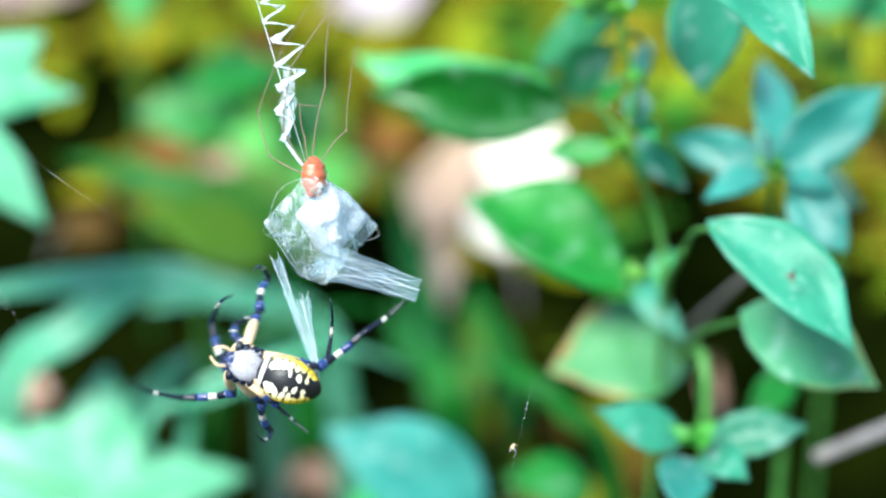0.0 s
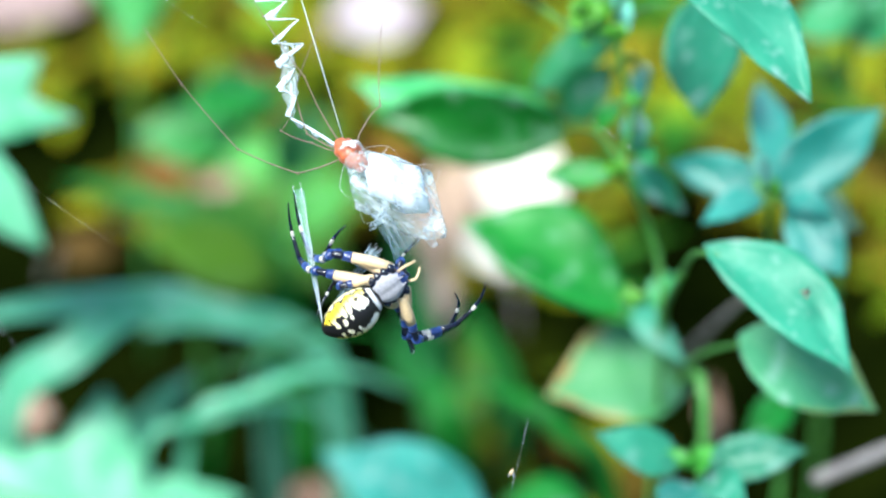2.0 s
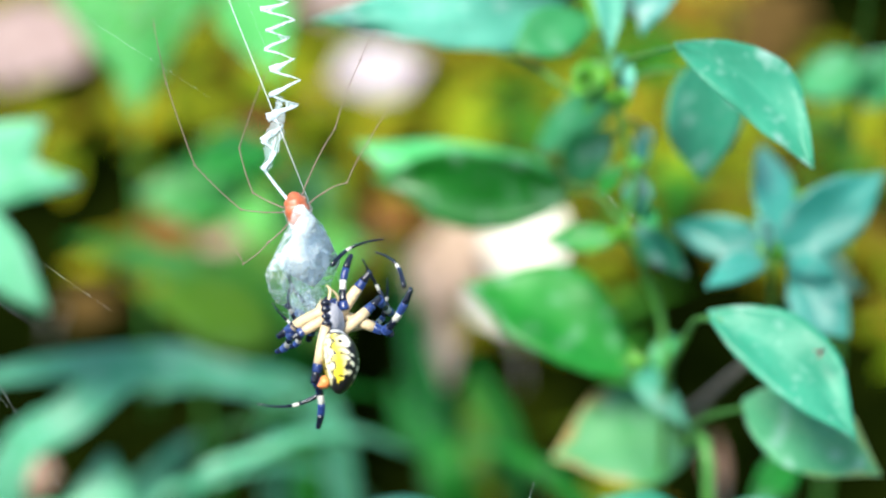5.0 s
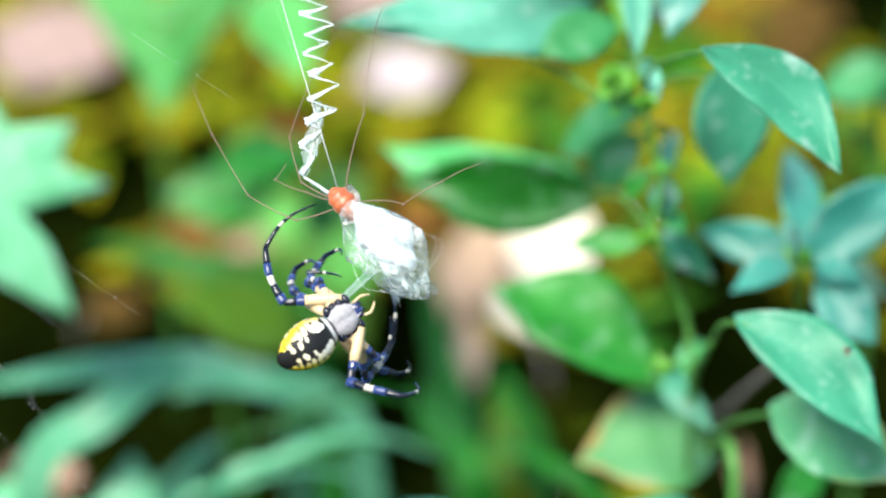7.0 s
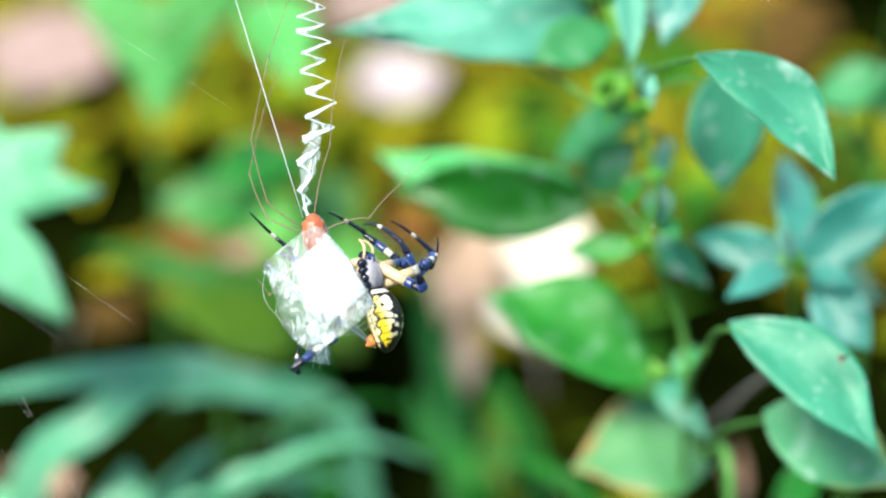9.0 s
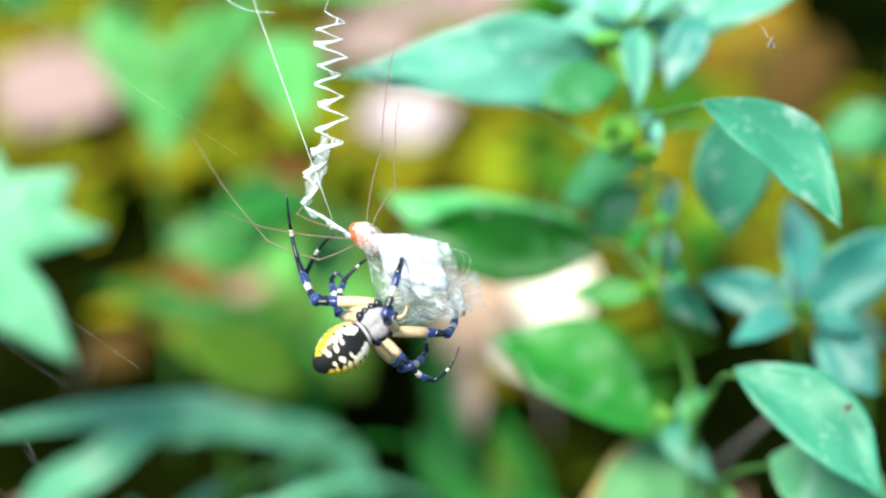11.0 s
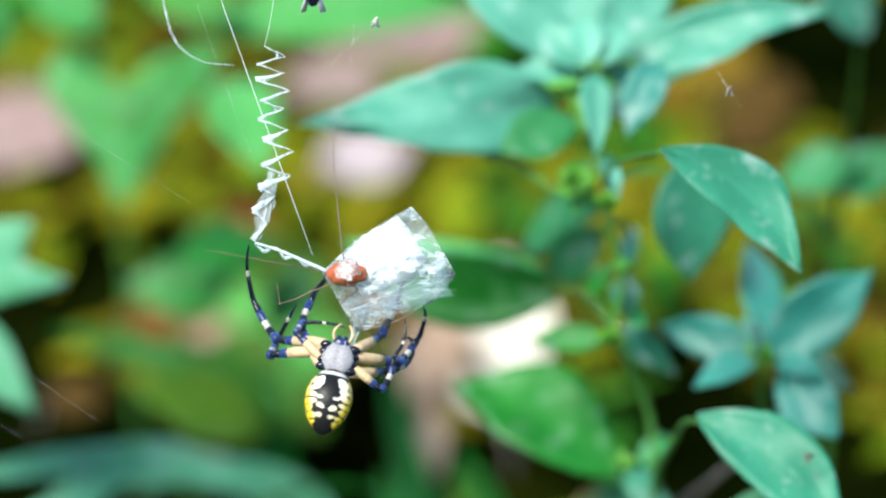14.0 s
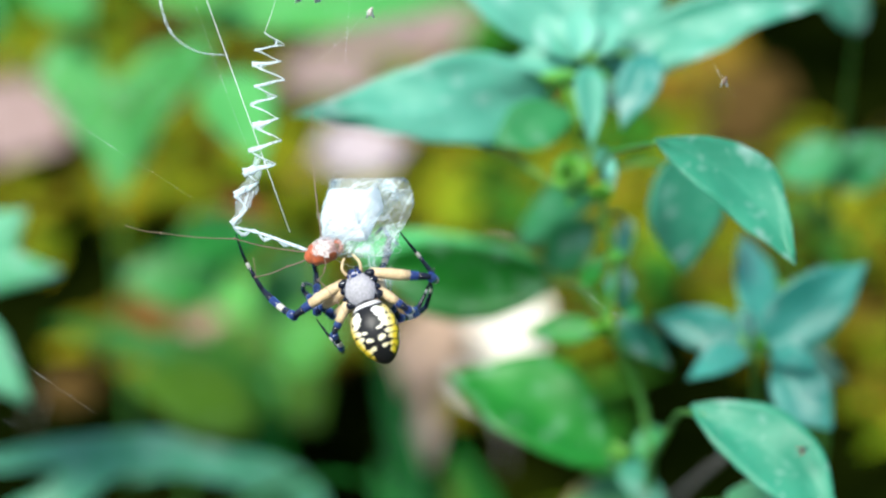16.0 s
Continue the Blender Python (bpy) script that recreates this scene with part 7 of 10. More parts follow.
    walk(spider_legs["L4_tarsus"], [
        (0, pose(0.00673, -0.01578, -0.01234, 157.0, 16.0, 99.1)), (0.25, pose(-0.00412, -0.00643, -0.01668, 126.6, -12.3, 149.5)),
        (0.5, pose(-0.01496, 0.00291, -0.02103, 85.8, -3.4, -153.1)), (0.75, pose(-0.01320, 0.00263, -0.02243, 95.3, 22.7, -88.3)),
        (1, pose(-0.01143, 0.00236, -0.02384, 125.3, 22.8, -13.2)), (1.5, pose(-0.00272, -0.00940, -0.01863, 142.0, -11.8, 2.7)),
        (1.75, pose(-0.00471, -0.01126, -0.01953, 163.3, -19.4, -55.7)), (2, pose(-0.00670, -0.01312, -0.02043, -179.0, -6.0, -112.3)),
        (2.5, pose(-0.00576, -0.01572, -0.01712, -145.2, -9.5, -103.3)), (3, pose(0.00838, -0.01305, -0.01734, 172.1, -18.8, -96.1)),
        (3.5, pose(0.00852, 0.00592, -0.02107, 150.4, 27.7, -127.4)), (3.75, pose(0.00805, -0.00399, -0.01153, -147.3, 11.0, -100.4)),
        (4, pose(0.00758, -0.01391, -0.00200, -94.3, -19.3, -100.5)), (5.25, pose(0.00364, -0.01468, -0.00684, -111.7, -27.1, -132.6)),
        (6.5, pose(-0.00030, -0.01545, -0.01168, -123.1, -42.3, -165.1)), (6.667, pose(-0.00388, -0.00977, -0.01550, -177.1, -31.5, -147.8)),
        (6.833, pose(-0.00745, -0.00410, -0.01931, 139.0, -14.1, -146.7)), (7, pose(-0.01103, 0.00158, -0.02313, 96.9, -0.7, -157.9)),
        (7.5, pose(-0.01425, -0.00088, -0.02076, 85.4, -14.4, -143.5)), (7.667, pose(-0.00406, -0.00481, -0.01416, 129.0, 7.5, -135.7)),
        (7.833, pose(0.00613, -0.00875, -0.00755, 177.7, 17.1, -114.0)), (8, pose(0.01632, -0.01268, -0.00095, -133.6, 7.3, -92.5)),
        (8.167, pose(0.00733, -0.01569, -0.00542, -130.9, 24.3, -135.3)), (8.333, pose(-0.00165, -0.01870, -0.00989, -143.1, 38.1, 174.8)),
        (8.5, pose(-0.01063, -0.02171, -0.01436, -164.9, 37.8, 117.6)), (9.333, pose(-0.01067, -0.01341, -0.01708, 168.6, -0.2, 146.9)),
        (10.17, pose(-0.01072, -0.00511, -0.01981, 125.6, -15.5, -168.4)), (11, pose(-0.01076, 0.00320, -0.02253, 84.6, 4.4, -125.8)),
        (11.5, pose(-0.01507, -0.00251, -0.02140, 87.4, -8.0, -125.4)), (12, pose(-0.01450, -0.01062, -0.02051, 98.9, -16.3, -116.9)),
        (12.17, pose(-0.01344, -0.00370, -0.01153, 70.5, -62.8, -97.3)), (12.33, pose(-0.01238, 0.00323, -0.00256, -49.9, -58.3, 15.8)),
        (12.5, pose(-0.01132, 0.01016, 0.00642, -73.8, -11.1, 30.5)), (13, pose(-0.01365, 0.00821, 0.00676, -79.3, -10.7, 37.8)),
        (13.5, pose(-0.00990, 0.01294, 0.01085, -32.5, -13.7, -11.9)), (13.67, pose(-0.00950, 0.01450, 0.00306, -25.0, -61.1, -32.8)),
        (13.83, pose(-0.00910, 0.01606, -0.00472, 103.8, -65.5, -172.3)), (14, pose(-0.00870, 0.01763, -0.01251, 115.2, -18.3, 163.4)),
        (14.5, pose(-0.01862, -0.01809, -0.00941, 171.0, -11.9, 148.4)), (14.75, pose(-0.01531, -0.00852, -0.01502, 138.6, -5.5, 127.4)),
        (15, pose(-0.01201, 0.00104, -0.02064, 106.2, -11.5, 106.3)), (15.17, pose(-0.01088, 0.00373, -0.01018, 154.1, -39.9, 88.7)),
        (15.33, pose(-0.00975, 0.00642, 0.00028, -137.3, -41.0, 45.7)), (15.5, pose(-0.00862, 0.00911, 0.01074, -87.9, -13.6, 26.0)),
        (15.67, pose(-0.01094, 0.00883, 0.00133, -82.5, -62.3, 11.1)), (15.83, pose(-0.01327, 0.00856, -0.00809, 61.8, -66.2, -140.7)),
        (16, pose(-0.01559, 0.00829, -0.01751, 69.6, -17.5, -157.7)),])
    walk(spider_legs["R1_femur"], [
        (0, pose(0.00320, 0.00300, -0.00060, -69.9, 22.1, 31.3)), (0.25, pose(0.00320, 0.00300, -0.00060, -107.9, -18.8, 30.5)),
        (0.5, pose(0.00320, 0.00300, -0.00060, -166.6, -47.8, 66.3)), (1, pose(0.00320, 0.00300, -0.00060, 173.7, -49.2, 100.8)),
        (1.5, pose(0.00320, 0.00300, -0.00060, 161.6, -52.6, 77.1)), (2, pose(0.00320, 0.00300, -0.00060, -162.5, -52.7, 46.2)),
        (2.5, pose(0.00320, 0.00300, -0.00060, 129.3, -43.9, 88.5)), (3, pose(0.00320, 0.00300, -0.00060, 76.7, -40.3, 89.6)),
        (3.25, pose(0.00320, 0.00300, -0.00060, 120.3, -51.9, 87.1)), (3.5, pose(0.00320, 0.00300, -0.00060, 176.3, -58.1, 69.8)),
        (3.75, pose(0.00320, 0.00300, -0.00060, 120.4, -44.6, 103.6)), (4, pose(0.00320, 0.00300, -0.00060, 87.4, -20.7, 110.6)),
        (5.25, pose(0.00320, 0.00300, -0.00060, 116.7, -39.5, 105.9)), (6.5, pose(0.00320, 0.00300, -0.00060, 158.6, -52.6, 85.5)),
        (7, pose(0.00320, 0.00300, -0.00060, 147.0, -57.7, 68.4)), (7.25, pose(0.00320, 0.00300, -0.00060, 106.6, -22.2, 101.4)),
        (7.5, pose(0.00320, 0.00300, -0.00060, 88.7, 20.1, 107.0)), (7.75, pose(0.00320, 0.00300, -0.00060, 129.6, 25.8, 109.1)),
        (8, pose(0.00320, 0.00300, -0.00060, 172.4, 28.7, 115.1)), (8.25, pose(0.00320, 0.00300, -0.00060, 141.2, 10.5, 72.2)),
        (8.5, pose(0.00320, 0.00300, -0.00060, 128.3, -21.5, 41.5)), (9.75, pose(0.00320, 0.00300, -0.00060, 109.4, -24.7, 39.6)),
        (11, pose(0.00320, 0.00300, -0.00060, 90.1, -28.2, 39.0)), (11.17, pose(0.00320, 0.00300, -0.00060, 82.4, 23.2, 35.7)),
        (11.33, pose(0.00320, 0.00300, -0.00060, 50.2, 71.8, 5.8)), (11.5, pose(0.00320, 0.00300, -0.00060, -74.2, 50.2, -116.6)),
        (12, pose(0.00320, 0.00300, -0.00060, -76.8, 35.6, -121.7)), (12.25, pose(0.00320, 0.00300, -0.00060, -23.9, 24.8, -132.0)),
        (12.5, pose(0.00320, 0.00300, -0.00060, 27.7, 25.3, -147.5)), (13, pose(0.00320, 0.00300, -0.00060, 29.5, 17.6, -132.5)),
        (13.5, pose(0.00320, 0.00300, -0.00060, -26.1, 19.4, 170.1)), (13.75, pose(0.00320, 0.00300, -0.00060, -76.0, 18.6, 169.5)),
        (14, pose(0.00320, 0.00300, -0.00060, -125.6, 17.7, 169.7)), (14.25, pose(0.00320, 0.00300, -0.00060, 165.6, 30.5, 132.5)),
        (14.5, pose(0.00320, 0.00300, -0.00060, 104.3, 4.5, 105.9)), (15, pose(0.00320, 0.00300, -0.00060, 102.2, -1.1, 104.6)),
        (15.25, pose(0.00320, 0.00300, -0.00060, 168.2, -9.3, 96.3)), (15.5, pose(0.00320, 0.00300, -0.00060, -125.1, -5.0, 85.5)),
        (16, pose(0.00320, 0.00300, -0.00060, -159.7, 8.6, 68.0)),])
    walk(spider_legs["R1_tibia"], [
        (0, pose(-0.00330, 0.00449, -0.01234, -143.0, -27.3, 113.3)), (0.5, pose(0.01616, -0.00015, -0.00270, 177.8, -7.4, 132.8)),
        (1, pose(0.01659, 0.00440, 0.00037, -170.6, 10.9, 165.6)), (1.5, pose(0.01493, -0.00316, 0.00199, -167.2, 45.2, 170.6)),
        (2, pose(0.01473, -0.00357, -0.00306, -156.6, 62.1, 166.3)), (2.5, pose(0.01156, -0.00447, 0.00692, -71.1, 80.4, -109.1)),
        (2.75, pose(0.00580, -0.00497, 0.00817, 9.6, 26.7, -26.5)), (3, pose(0.00004, -0.00548, 0.00942, 12.8, -35.3, -19.1)),
        (3.5, pose(0.01559, -0.00235, -0.00014, -16.1, -35.9, -41.7)), (3.75, pose(0.00995, -0.00201, 0.00594, 46.5, -45.7, -44.4)),
        (4, pose(0.00430, -0.00167, 0.01202, 117.8, -47.6, -58.8)), (5.25, pose(0.00986, -0.00179, 0.00720, 57.6, -24.2, 10.3)),
        (6.5, pose(0.01542, -0.00190, 0.00239, 42.9, 26.3, 40.8)), (6.75, pose(0.01342, -0.00443, 0.00286, 39.4, 18.2, -0.5)),
        (7, pose(0.01143, -0.00695, 0.00334, 42.2, 9.9, -39.8)), (7.25, pose(0.00649, 0.00020, 0.00770, 11.1, 1.3, -13.6)),
        (7.5, pose(0.00156, 0.00735, 0.01207, -20.5, 7.7, 13.1)), (8, pose(0.01496, 0.00945, 0.00097, -75.0, 47.2, -30.6)),
        (8.25, pose(0.01040, 0.00180, 0.00511, -21.1, 9.6, 19.4)), (8.5, pose(0.00584, -0.00584, 0.00926, 1.9, -45.5, 32.7)),
        (9.75, pose(0.00205, -0.00343, 0.01028, -2.6, -30.2, 35.5)), (11, pose(-0.00174, -0.00103, 0.01130, -5.9, -14.7, 36.7)),
        (11.17, pose(0.00249, 0.00274, 0.00456, -42.8, -55.9, 86.0)), (11.33, pose(0.00672, 0.00651, -0.00218, -117.6, -39.9, 171.5)),
        (11.5, pose(0.01095, 0.01028, -0.00892, -132.3, 8.1, -158.1)), (12, pose(0.00984, 0.00788, -0.01129, -149.1, 22.8, -125.0)),
        (12.17, pose(0.00902, 0.00241, -0.00584, -97.3, 35.8, -102.9)), (12.33, pose(0.00820, -0.00305, -0.00038, -42.7, 27.8, -77.2)),
        (12.5, pose(0.00737, -0.00852, 0.00508, 0.8, 6.2, -68.5)), (13, pose(0.01050, -0.00642, 0.00574, -1.7, 6.0, -37.6)),
        (13.5, pose(0.00307, -0.00928, -0.00621, 56.3, 18.6, -62.1)), (13.67, pose(0.00467, -0.00281, -0.00782, 41.5, 66.9, -38.5)),
        (13.83, pose(0.00628, 0.00367, -0.00944, -165.4, 62.3, 146.7)), (14, pose(0.00789, 0.01014, -0.01105, 178.2, 14.5, 170.1)),
        (14.17, pose(0.00730, 0.00840, -0.00322, -171.1, 65.9, -173.3)), (14.33, pose(0.00672, 0.00665, 0.00461, -26.6, 59.4, -24.1)),
        (14.5, pose(0.00613, 0.00490, 0.01244, -19.7, 7.7, -11.0)), (15, pose(0.00603, 0.00346, 0.01259, -7.6, 13.2, -22.8)),
        (15.17, pose(0.00769, 0.00343, 0.00453, -24.0, 58.5, -29.6)), (15.33, pose(0.00935, 0.00339, -0.00354, -159.1, 70.8, -157.2)),
        (15.5, pose(0.01101, 0.00336, -0.01160, 173.8, 26.5, -175.7)), (15.75, pose(0.01285, 0.00048, -0.00841, -141.5, 13.6, -164.9)),
        (16, pose(0.01468, -0.00239, -0.00522, -100.6, -2.7, -166.3)),])
    walk(spider_legs["R1_tarsus"], [
        (0, pose(0.00483, 0.01189, -0.01928, 112.8, -27.3, 113.3)), (0.5, pose(0.02573, 0.00863, -0.00219, 158.3, -7.4, 132.8)),
        (1, pose(0.02017, 0.01672, -0.00172, 129.0, 10.9, 165.6)), (1.5, pose(0.01902, 0.00901, -0.00004, 167.5, 45.2, 170.6)),
        (2, pose(0.02200, 0.00693, -0.00548, 125.5, 62.1, 166.3)), (2.5, pose(0.01951, 0.00561, 0.00488, -131.3, 80.4, -109.1)),
        (2.75, pose(0.01106, 0.00633, 0.00833, -85.1, 23.1, -44.2)), (3, pose(0.00261, 0.00705, 0.01178, -101.3, -35.3, -19.1)),
        (3.167, pose(0.01023, 0.00656, 0.00683, -100.9, 15.3, -17.5)), (3.333, pose(0.01785, 0.00607, 0.00188, -97.0, 65.8, -13.1)),
        (3.5, pose(0.02547, 0.00558, -0.00306, 71.7, 63.3, 156.0)), (3.667, pose(0.01522, 0.00453, 0.00455, 80.7, 11.1, -171.0)),
        (3.833, pose(0.00497, 0.00349, 0.01216, 58.9, -37.4, -138.7)), (4, pose(-0.00528, 0.00245, 0.01977, -13.8, -47.6, -58.8)),
        (5.25, pose(0.00344, 0.00516, 0.01505, -32.1, -10.3, -5.6)), (6.5, pose(0.01216, 0.00787, 0.01033, -14.4, 26.3, 40.8)),
        (6.75, pose(0.01545, 0.00368, 0.01113, -42.5, 26.3, -2.6)), (7, pose(0.01874, -0.00050, 0.01194, -62.6, 9.9, -39.8)),
        (7.5, pose(-0.00179, 0.01908, 0.00756, -101.7, 7.7, 13.1)), (8, pose(0.00874, 0.01702, -0.00757, -113.8, 47.2, -30.6)),
        (8.25, pose(0.00365, 0.01097, 0.00100, -85.9, 3.9, 7.6)), (8.5, pose(-0.00144, 0.00492, 0.00956, -86.1, -45.5, 32.7)),
        (9.75, pose(-0.00532, 0.00723, 0.00978, -90.1, -30.2, 35.4)), (11, pose(-0.00921, 0.00954, 0.01000, -92.9, -14.7, 36.7)),
        (11.17, pose(-0.00315, 0.01266, 0.00052, -120.5, -69.1, 63.2)), (11.33, pose(0.00290, 0.01578, -0.00896, 109.9, -48.1, -168.1)),
        (11.5, pose(0.00895, 0.01890, -0.01845, 98.5, 8.1, -158.1)), (12, pose(0.00219, 0.01640, -0.01744, 131.0, 22.8, -125.0)),
        (12.25, pose(0.01083, 0.00631, -0.00609, -173.0, 27.5, -91.6)), (12.5, pose(0.01948, -0.00378, 0.00526, -124.7, 6.2, -68.5)),
        (13, pose(0.01839, 0.00389, 0.00535, -124.1, 6.0, -37.6)), (13.5, pose(0.01106, -0.00895, 0.00404, -79.6, 30.5, -38.8)),
        (13.75, pose(0.01054, 0.00701, -0.00331, 171.5, 73.1, -141.9)), (14, pose(0.01001, 0.02296, -0.01066, 117.1, 14.5, 170.1)),
        (14.17, pose(0.00931, 0.02098, -0.00441, 135.6, 62.4, -158.6)), (14.33, pose(0.00860, 0.01901, 0.00185, -113.1, 56.5, -36.7)),
        (14.5, pose(0.00789, 0.01703, 0.00810, -101.0, 7.7, -11.0)), (15, pose(0.01065, 0.01550, 0.01092, -86.8, 13.2, -22.8)),
        (15.25, pose(0.01003, 0.01585, 0.00029, -144.7, 71.2, -79.2)), (15.5, pose(0.00941, 0.01620, -0.01034, 117.4, 26.5, -175.7)),
        (16, pose(0.01352, -0.00022, -0.01799, 132.4, -2.7, -166.3)),])
    walk(spider_legs["R2_femur"], [
        (0, pose(0.00320, 0.00120, -0.00060, -59.3, -27.6, -46.7)), (0.5, pose(0.00320, 0.00120, -0.00060, -47.4, -11.4, -34.0)),
        (1, pose(0.00320, 0.00120, -0.00060, -48.5, -38.2, -59.9)), (1.5, pose(0.00320, 0.00120, -0.00060, -50.8, 1.1, -26.4)),
        (1.75, pose(0.00320, 0.00120, -0.00060, -36.6, -27.4, -56.0)), (2, pose(0.00320, 0.00120, -0.00060, -2.0, -41.6, -102.4)),
        (2.5, pose(0.00320, 0.00120, -0.00060, -24.6, -35.8, -71.8)), (3, pose(0.00320, 0.00120, -0.00060, 5.2, -40.7, -107.1)),
        (3.5, pose(0.00320, 0.00120, -0.00060, 44.1, -43.3, -99.6)), (3.75, pose(0.00320, 0.00120, -0.00060, 94.2, -6.7, -114.6)),
        (4, pose(0.00320, 0.00120, -0.00060, 141.1, 28.0, -96.5)), (4.833, pose(0.00320, 0.00120, -0.00060, 128.7, -9.8, -132.8)),
        (5.667, pose(0.00320, 0.00120, -0.00060, 144.6, -47.2, -175.0)), (6.5, pose(0.00320, 0.00120, -0.00060, -152.6, -51.9, 101.0)),
        (7, pose(0.00320, 0.00120, -0.00060, -154.1, -36.2, 59.5)), (7.5, pose(0.00320, 0.00120, -0.00060, -132.4, -45.8, 76.4)),
        (8, pose(0.00320, 0.00120, -0.00060, 129.6, -44.8, 129.1)), (8.5, pose(0.00320, 0.00120, -0.00060, 159.2, -55.8, 105.5)),
        (9.75, pose(0.00320, 0.00120, -0.00060, 164.9, -51.4, 127.9)), (11, pose(0.00320, 0.00120, -0.00060, 172.2, -48.6, 149.1)),
        (11.5, pose(0.00320, 0.00120, -0.00060, -148.7, -31.7, 63.7)), (12, pose(0.00320, 0.00120, -0.00060, -157.4, -39.6, 82.5)),
        (12.5, pose(0.00320, 0.00120, -0.00060, -166.1, -38.6, 78.9)), (13, pose(0.00320, 0.00120, -0.00060, -180.0, -39.8, 91.6)),
        (13.5, pose(0.00320, 0.00120, -0.00060, -126.5, -25.7, 59.2)), (14, pose(0.00320, 0.00120, -0.00060, -127.8, -37.6, 69.7)),
        (14.5, pose(0.00320, 0.00120, -0.00060, -133.3, -11.6, 45.8)), (15, pose(0.00320, 0.00120, -0.00060, -128.1, -11.0, 45.3)),
        (15.5, pose(0.00320, 0.00120, -0.00060, -165.1, -34.7, 82.6)), (15.75, pose(0.00320, 0.00120, -0.00060, -138.1, -15.8, 45.5)),
        (16, pose(0.00320, 0.00120, -0.00060, -126.9, 12.9, 20.0)),])
    walk(spider_legs["R2_tibia"], [
        (0, pose(0.01173, 0.00200, -0.01068, -67.3, -24.5, -36.1)), (0.1667, pose(0.01109, 0.00385, -0.01050, -95.9, -52.2, 17.7)),
        (0.3333, pose(0.01045, 0.00569, -0.01032, -147.3, -42.8, 92.2)), (0.5, pose(0.00981, 0.00754, -0.01014, -159.3, -9.3, 133.1)),
        (1, pose(0.01385, 0.00029, -0.00839, 159.8, -3.3, 142.2)), (1.25, pose(0.01030, 0.00454, -0.00962, -171.4, 31.3, 175.8)),
        (1.5, pose(0.00674, 0.00878, -0.01085, -118.2, 35.4, -127.3)), (2, pose(0.01604, -0.00195, -0.00095, -113.1, 51.7, -163.3)),
        (2.5, pose(0.01563, 0.00190, -0.00507, -135.2, 72.6, -159.6)), (3, pose(0.01603, -0.00192, 0.00032, -110.5, 85.9, 156.7)),
        (3.25, pose(0.01482, 0.00196, 0.00321, -69.8, 67.6, -132.5)), (3.5, pose(0.01362, 0.00584, 0.00611, -81.0, 49.0, -111.6)),
        (3.667, pose(0.00659, 0.00339, 0.00631, -127.7, 18.5, -172.9)), (3.833, pose(-0.00044, 0.00094, 0.00652, -133.3, -29.4, 154.3)),
        (4, pose(-0.00747, -0.00151, 0.00673, -80.8, -65.4, 79.1)), (4.833, pose(-0.00037, 0.00170, 0.00303, 167.8, -51.5, -172.1)),
        (5.667, pose(0.00672, 0.00492, -0.00066, 149.2, -2.1, -157.2)), (6.5, pose(0.01382, 0.00813, -0.00436, 138.4, 49.0, -156.4)),
        (7, pose(0.01519, -0.00191, -0.00526, -142.1, 42.0, -141.2)), (7.5, pose(0.01351, 0.00591, -0.00741, -134.6, 26.1, -149.0)),
        (7.75, pose(0.01389, 0.00343, -0.00039, -103.2, 62.1, -108.5)), (8, pose(0.01428, 0.00095, 0.00663, -20.2, 53.8, -17.5)),
        (8.5, pose(0.01616, 0.00076, 0.00204, -89.1, 51.5, -97.0)), (9.75, pose(0.01362, 0.00626, 0.00131, -97.7, 44.4, -101.0)),
        (11, pose(0.01107, 0.01177, 0.00058, -104.7, 37.0, -103.3)), (11.5, pose(0.01493, -0.00057, -0.00645, -84.8, 16.7, -101.4)),
        (12, pose(0.01573, 0.00282, -0.00453, -138.8, 25.4, -159.9)), (12.5, pose(0.01619, 0.00067, -0.00308, -121.3, 24.8, -158.8)),
        (13, pose(0.01643, 0.00156, -0.00060, -124.3, 26.2, -152.5)), (13.5, pose(0.01232, 0.00114, -0.01019, -162.2, 13.2, -176.3)),
        (14, pose(0.01302, 0.00436, -0.00888, -141.6, 5.4, 164.0)), (14.5, pose(0.01106, -0.00374, -0.01002, -139.9, 4.4, 160.6)),
        (15, pose(0.01040, -0.00314, -0.01081, -178.1, 23.7, 157.0)), (15.5, pose(0.01613, 0.00149, -0.00341, -144.0, 16.2, 163.9)),
        (16, pose(0.00370, -0.00707, -0.01091, -112.9, 3.7, 120.8)),])
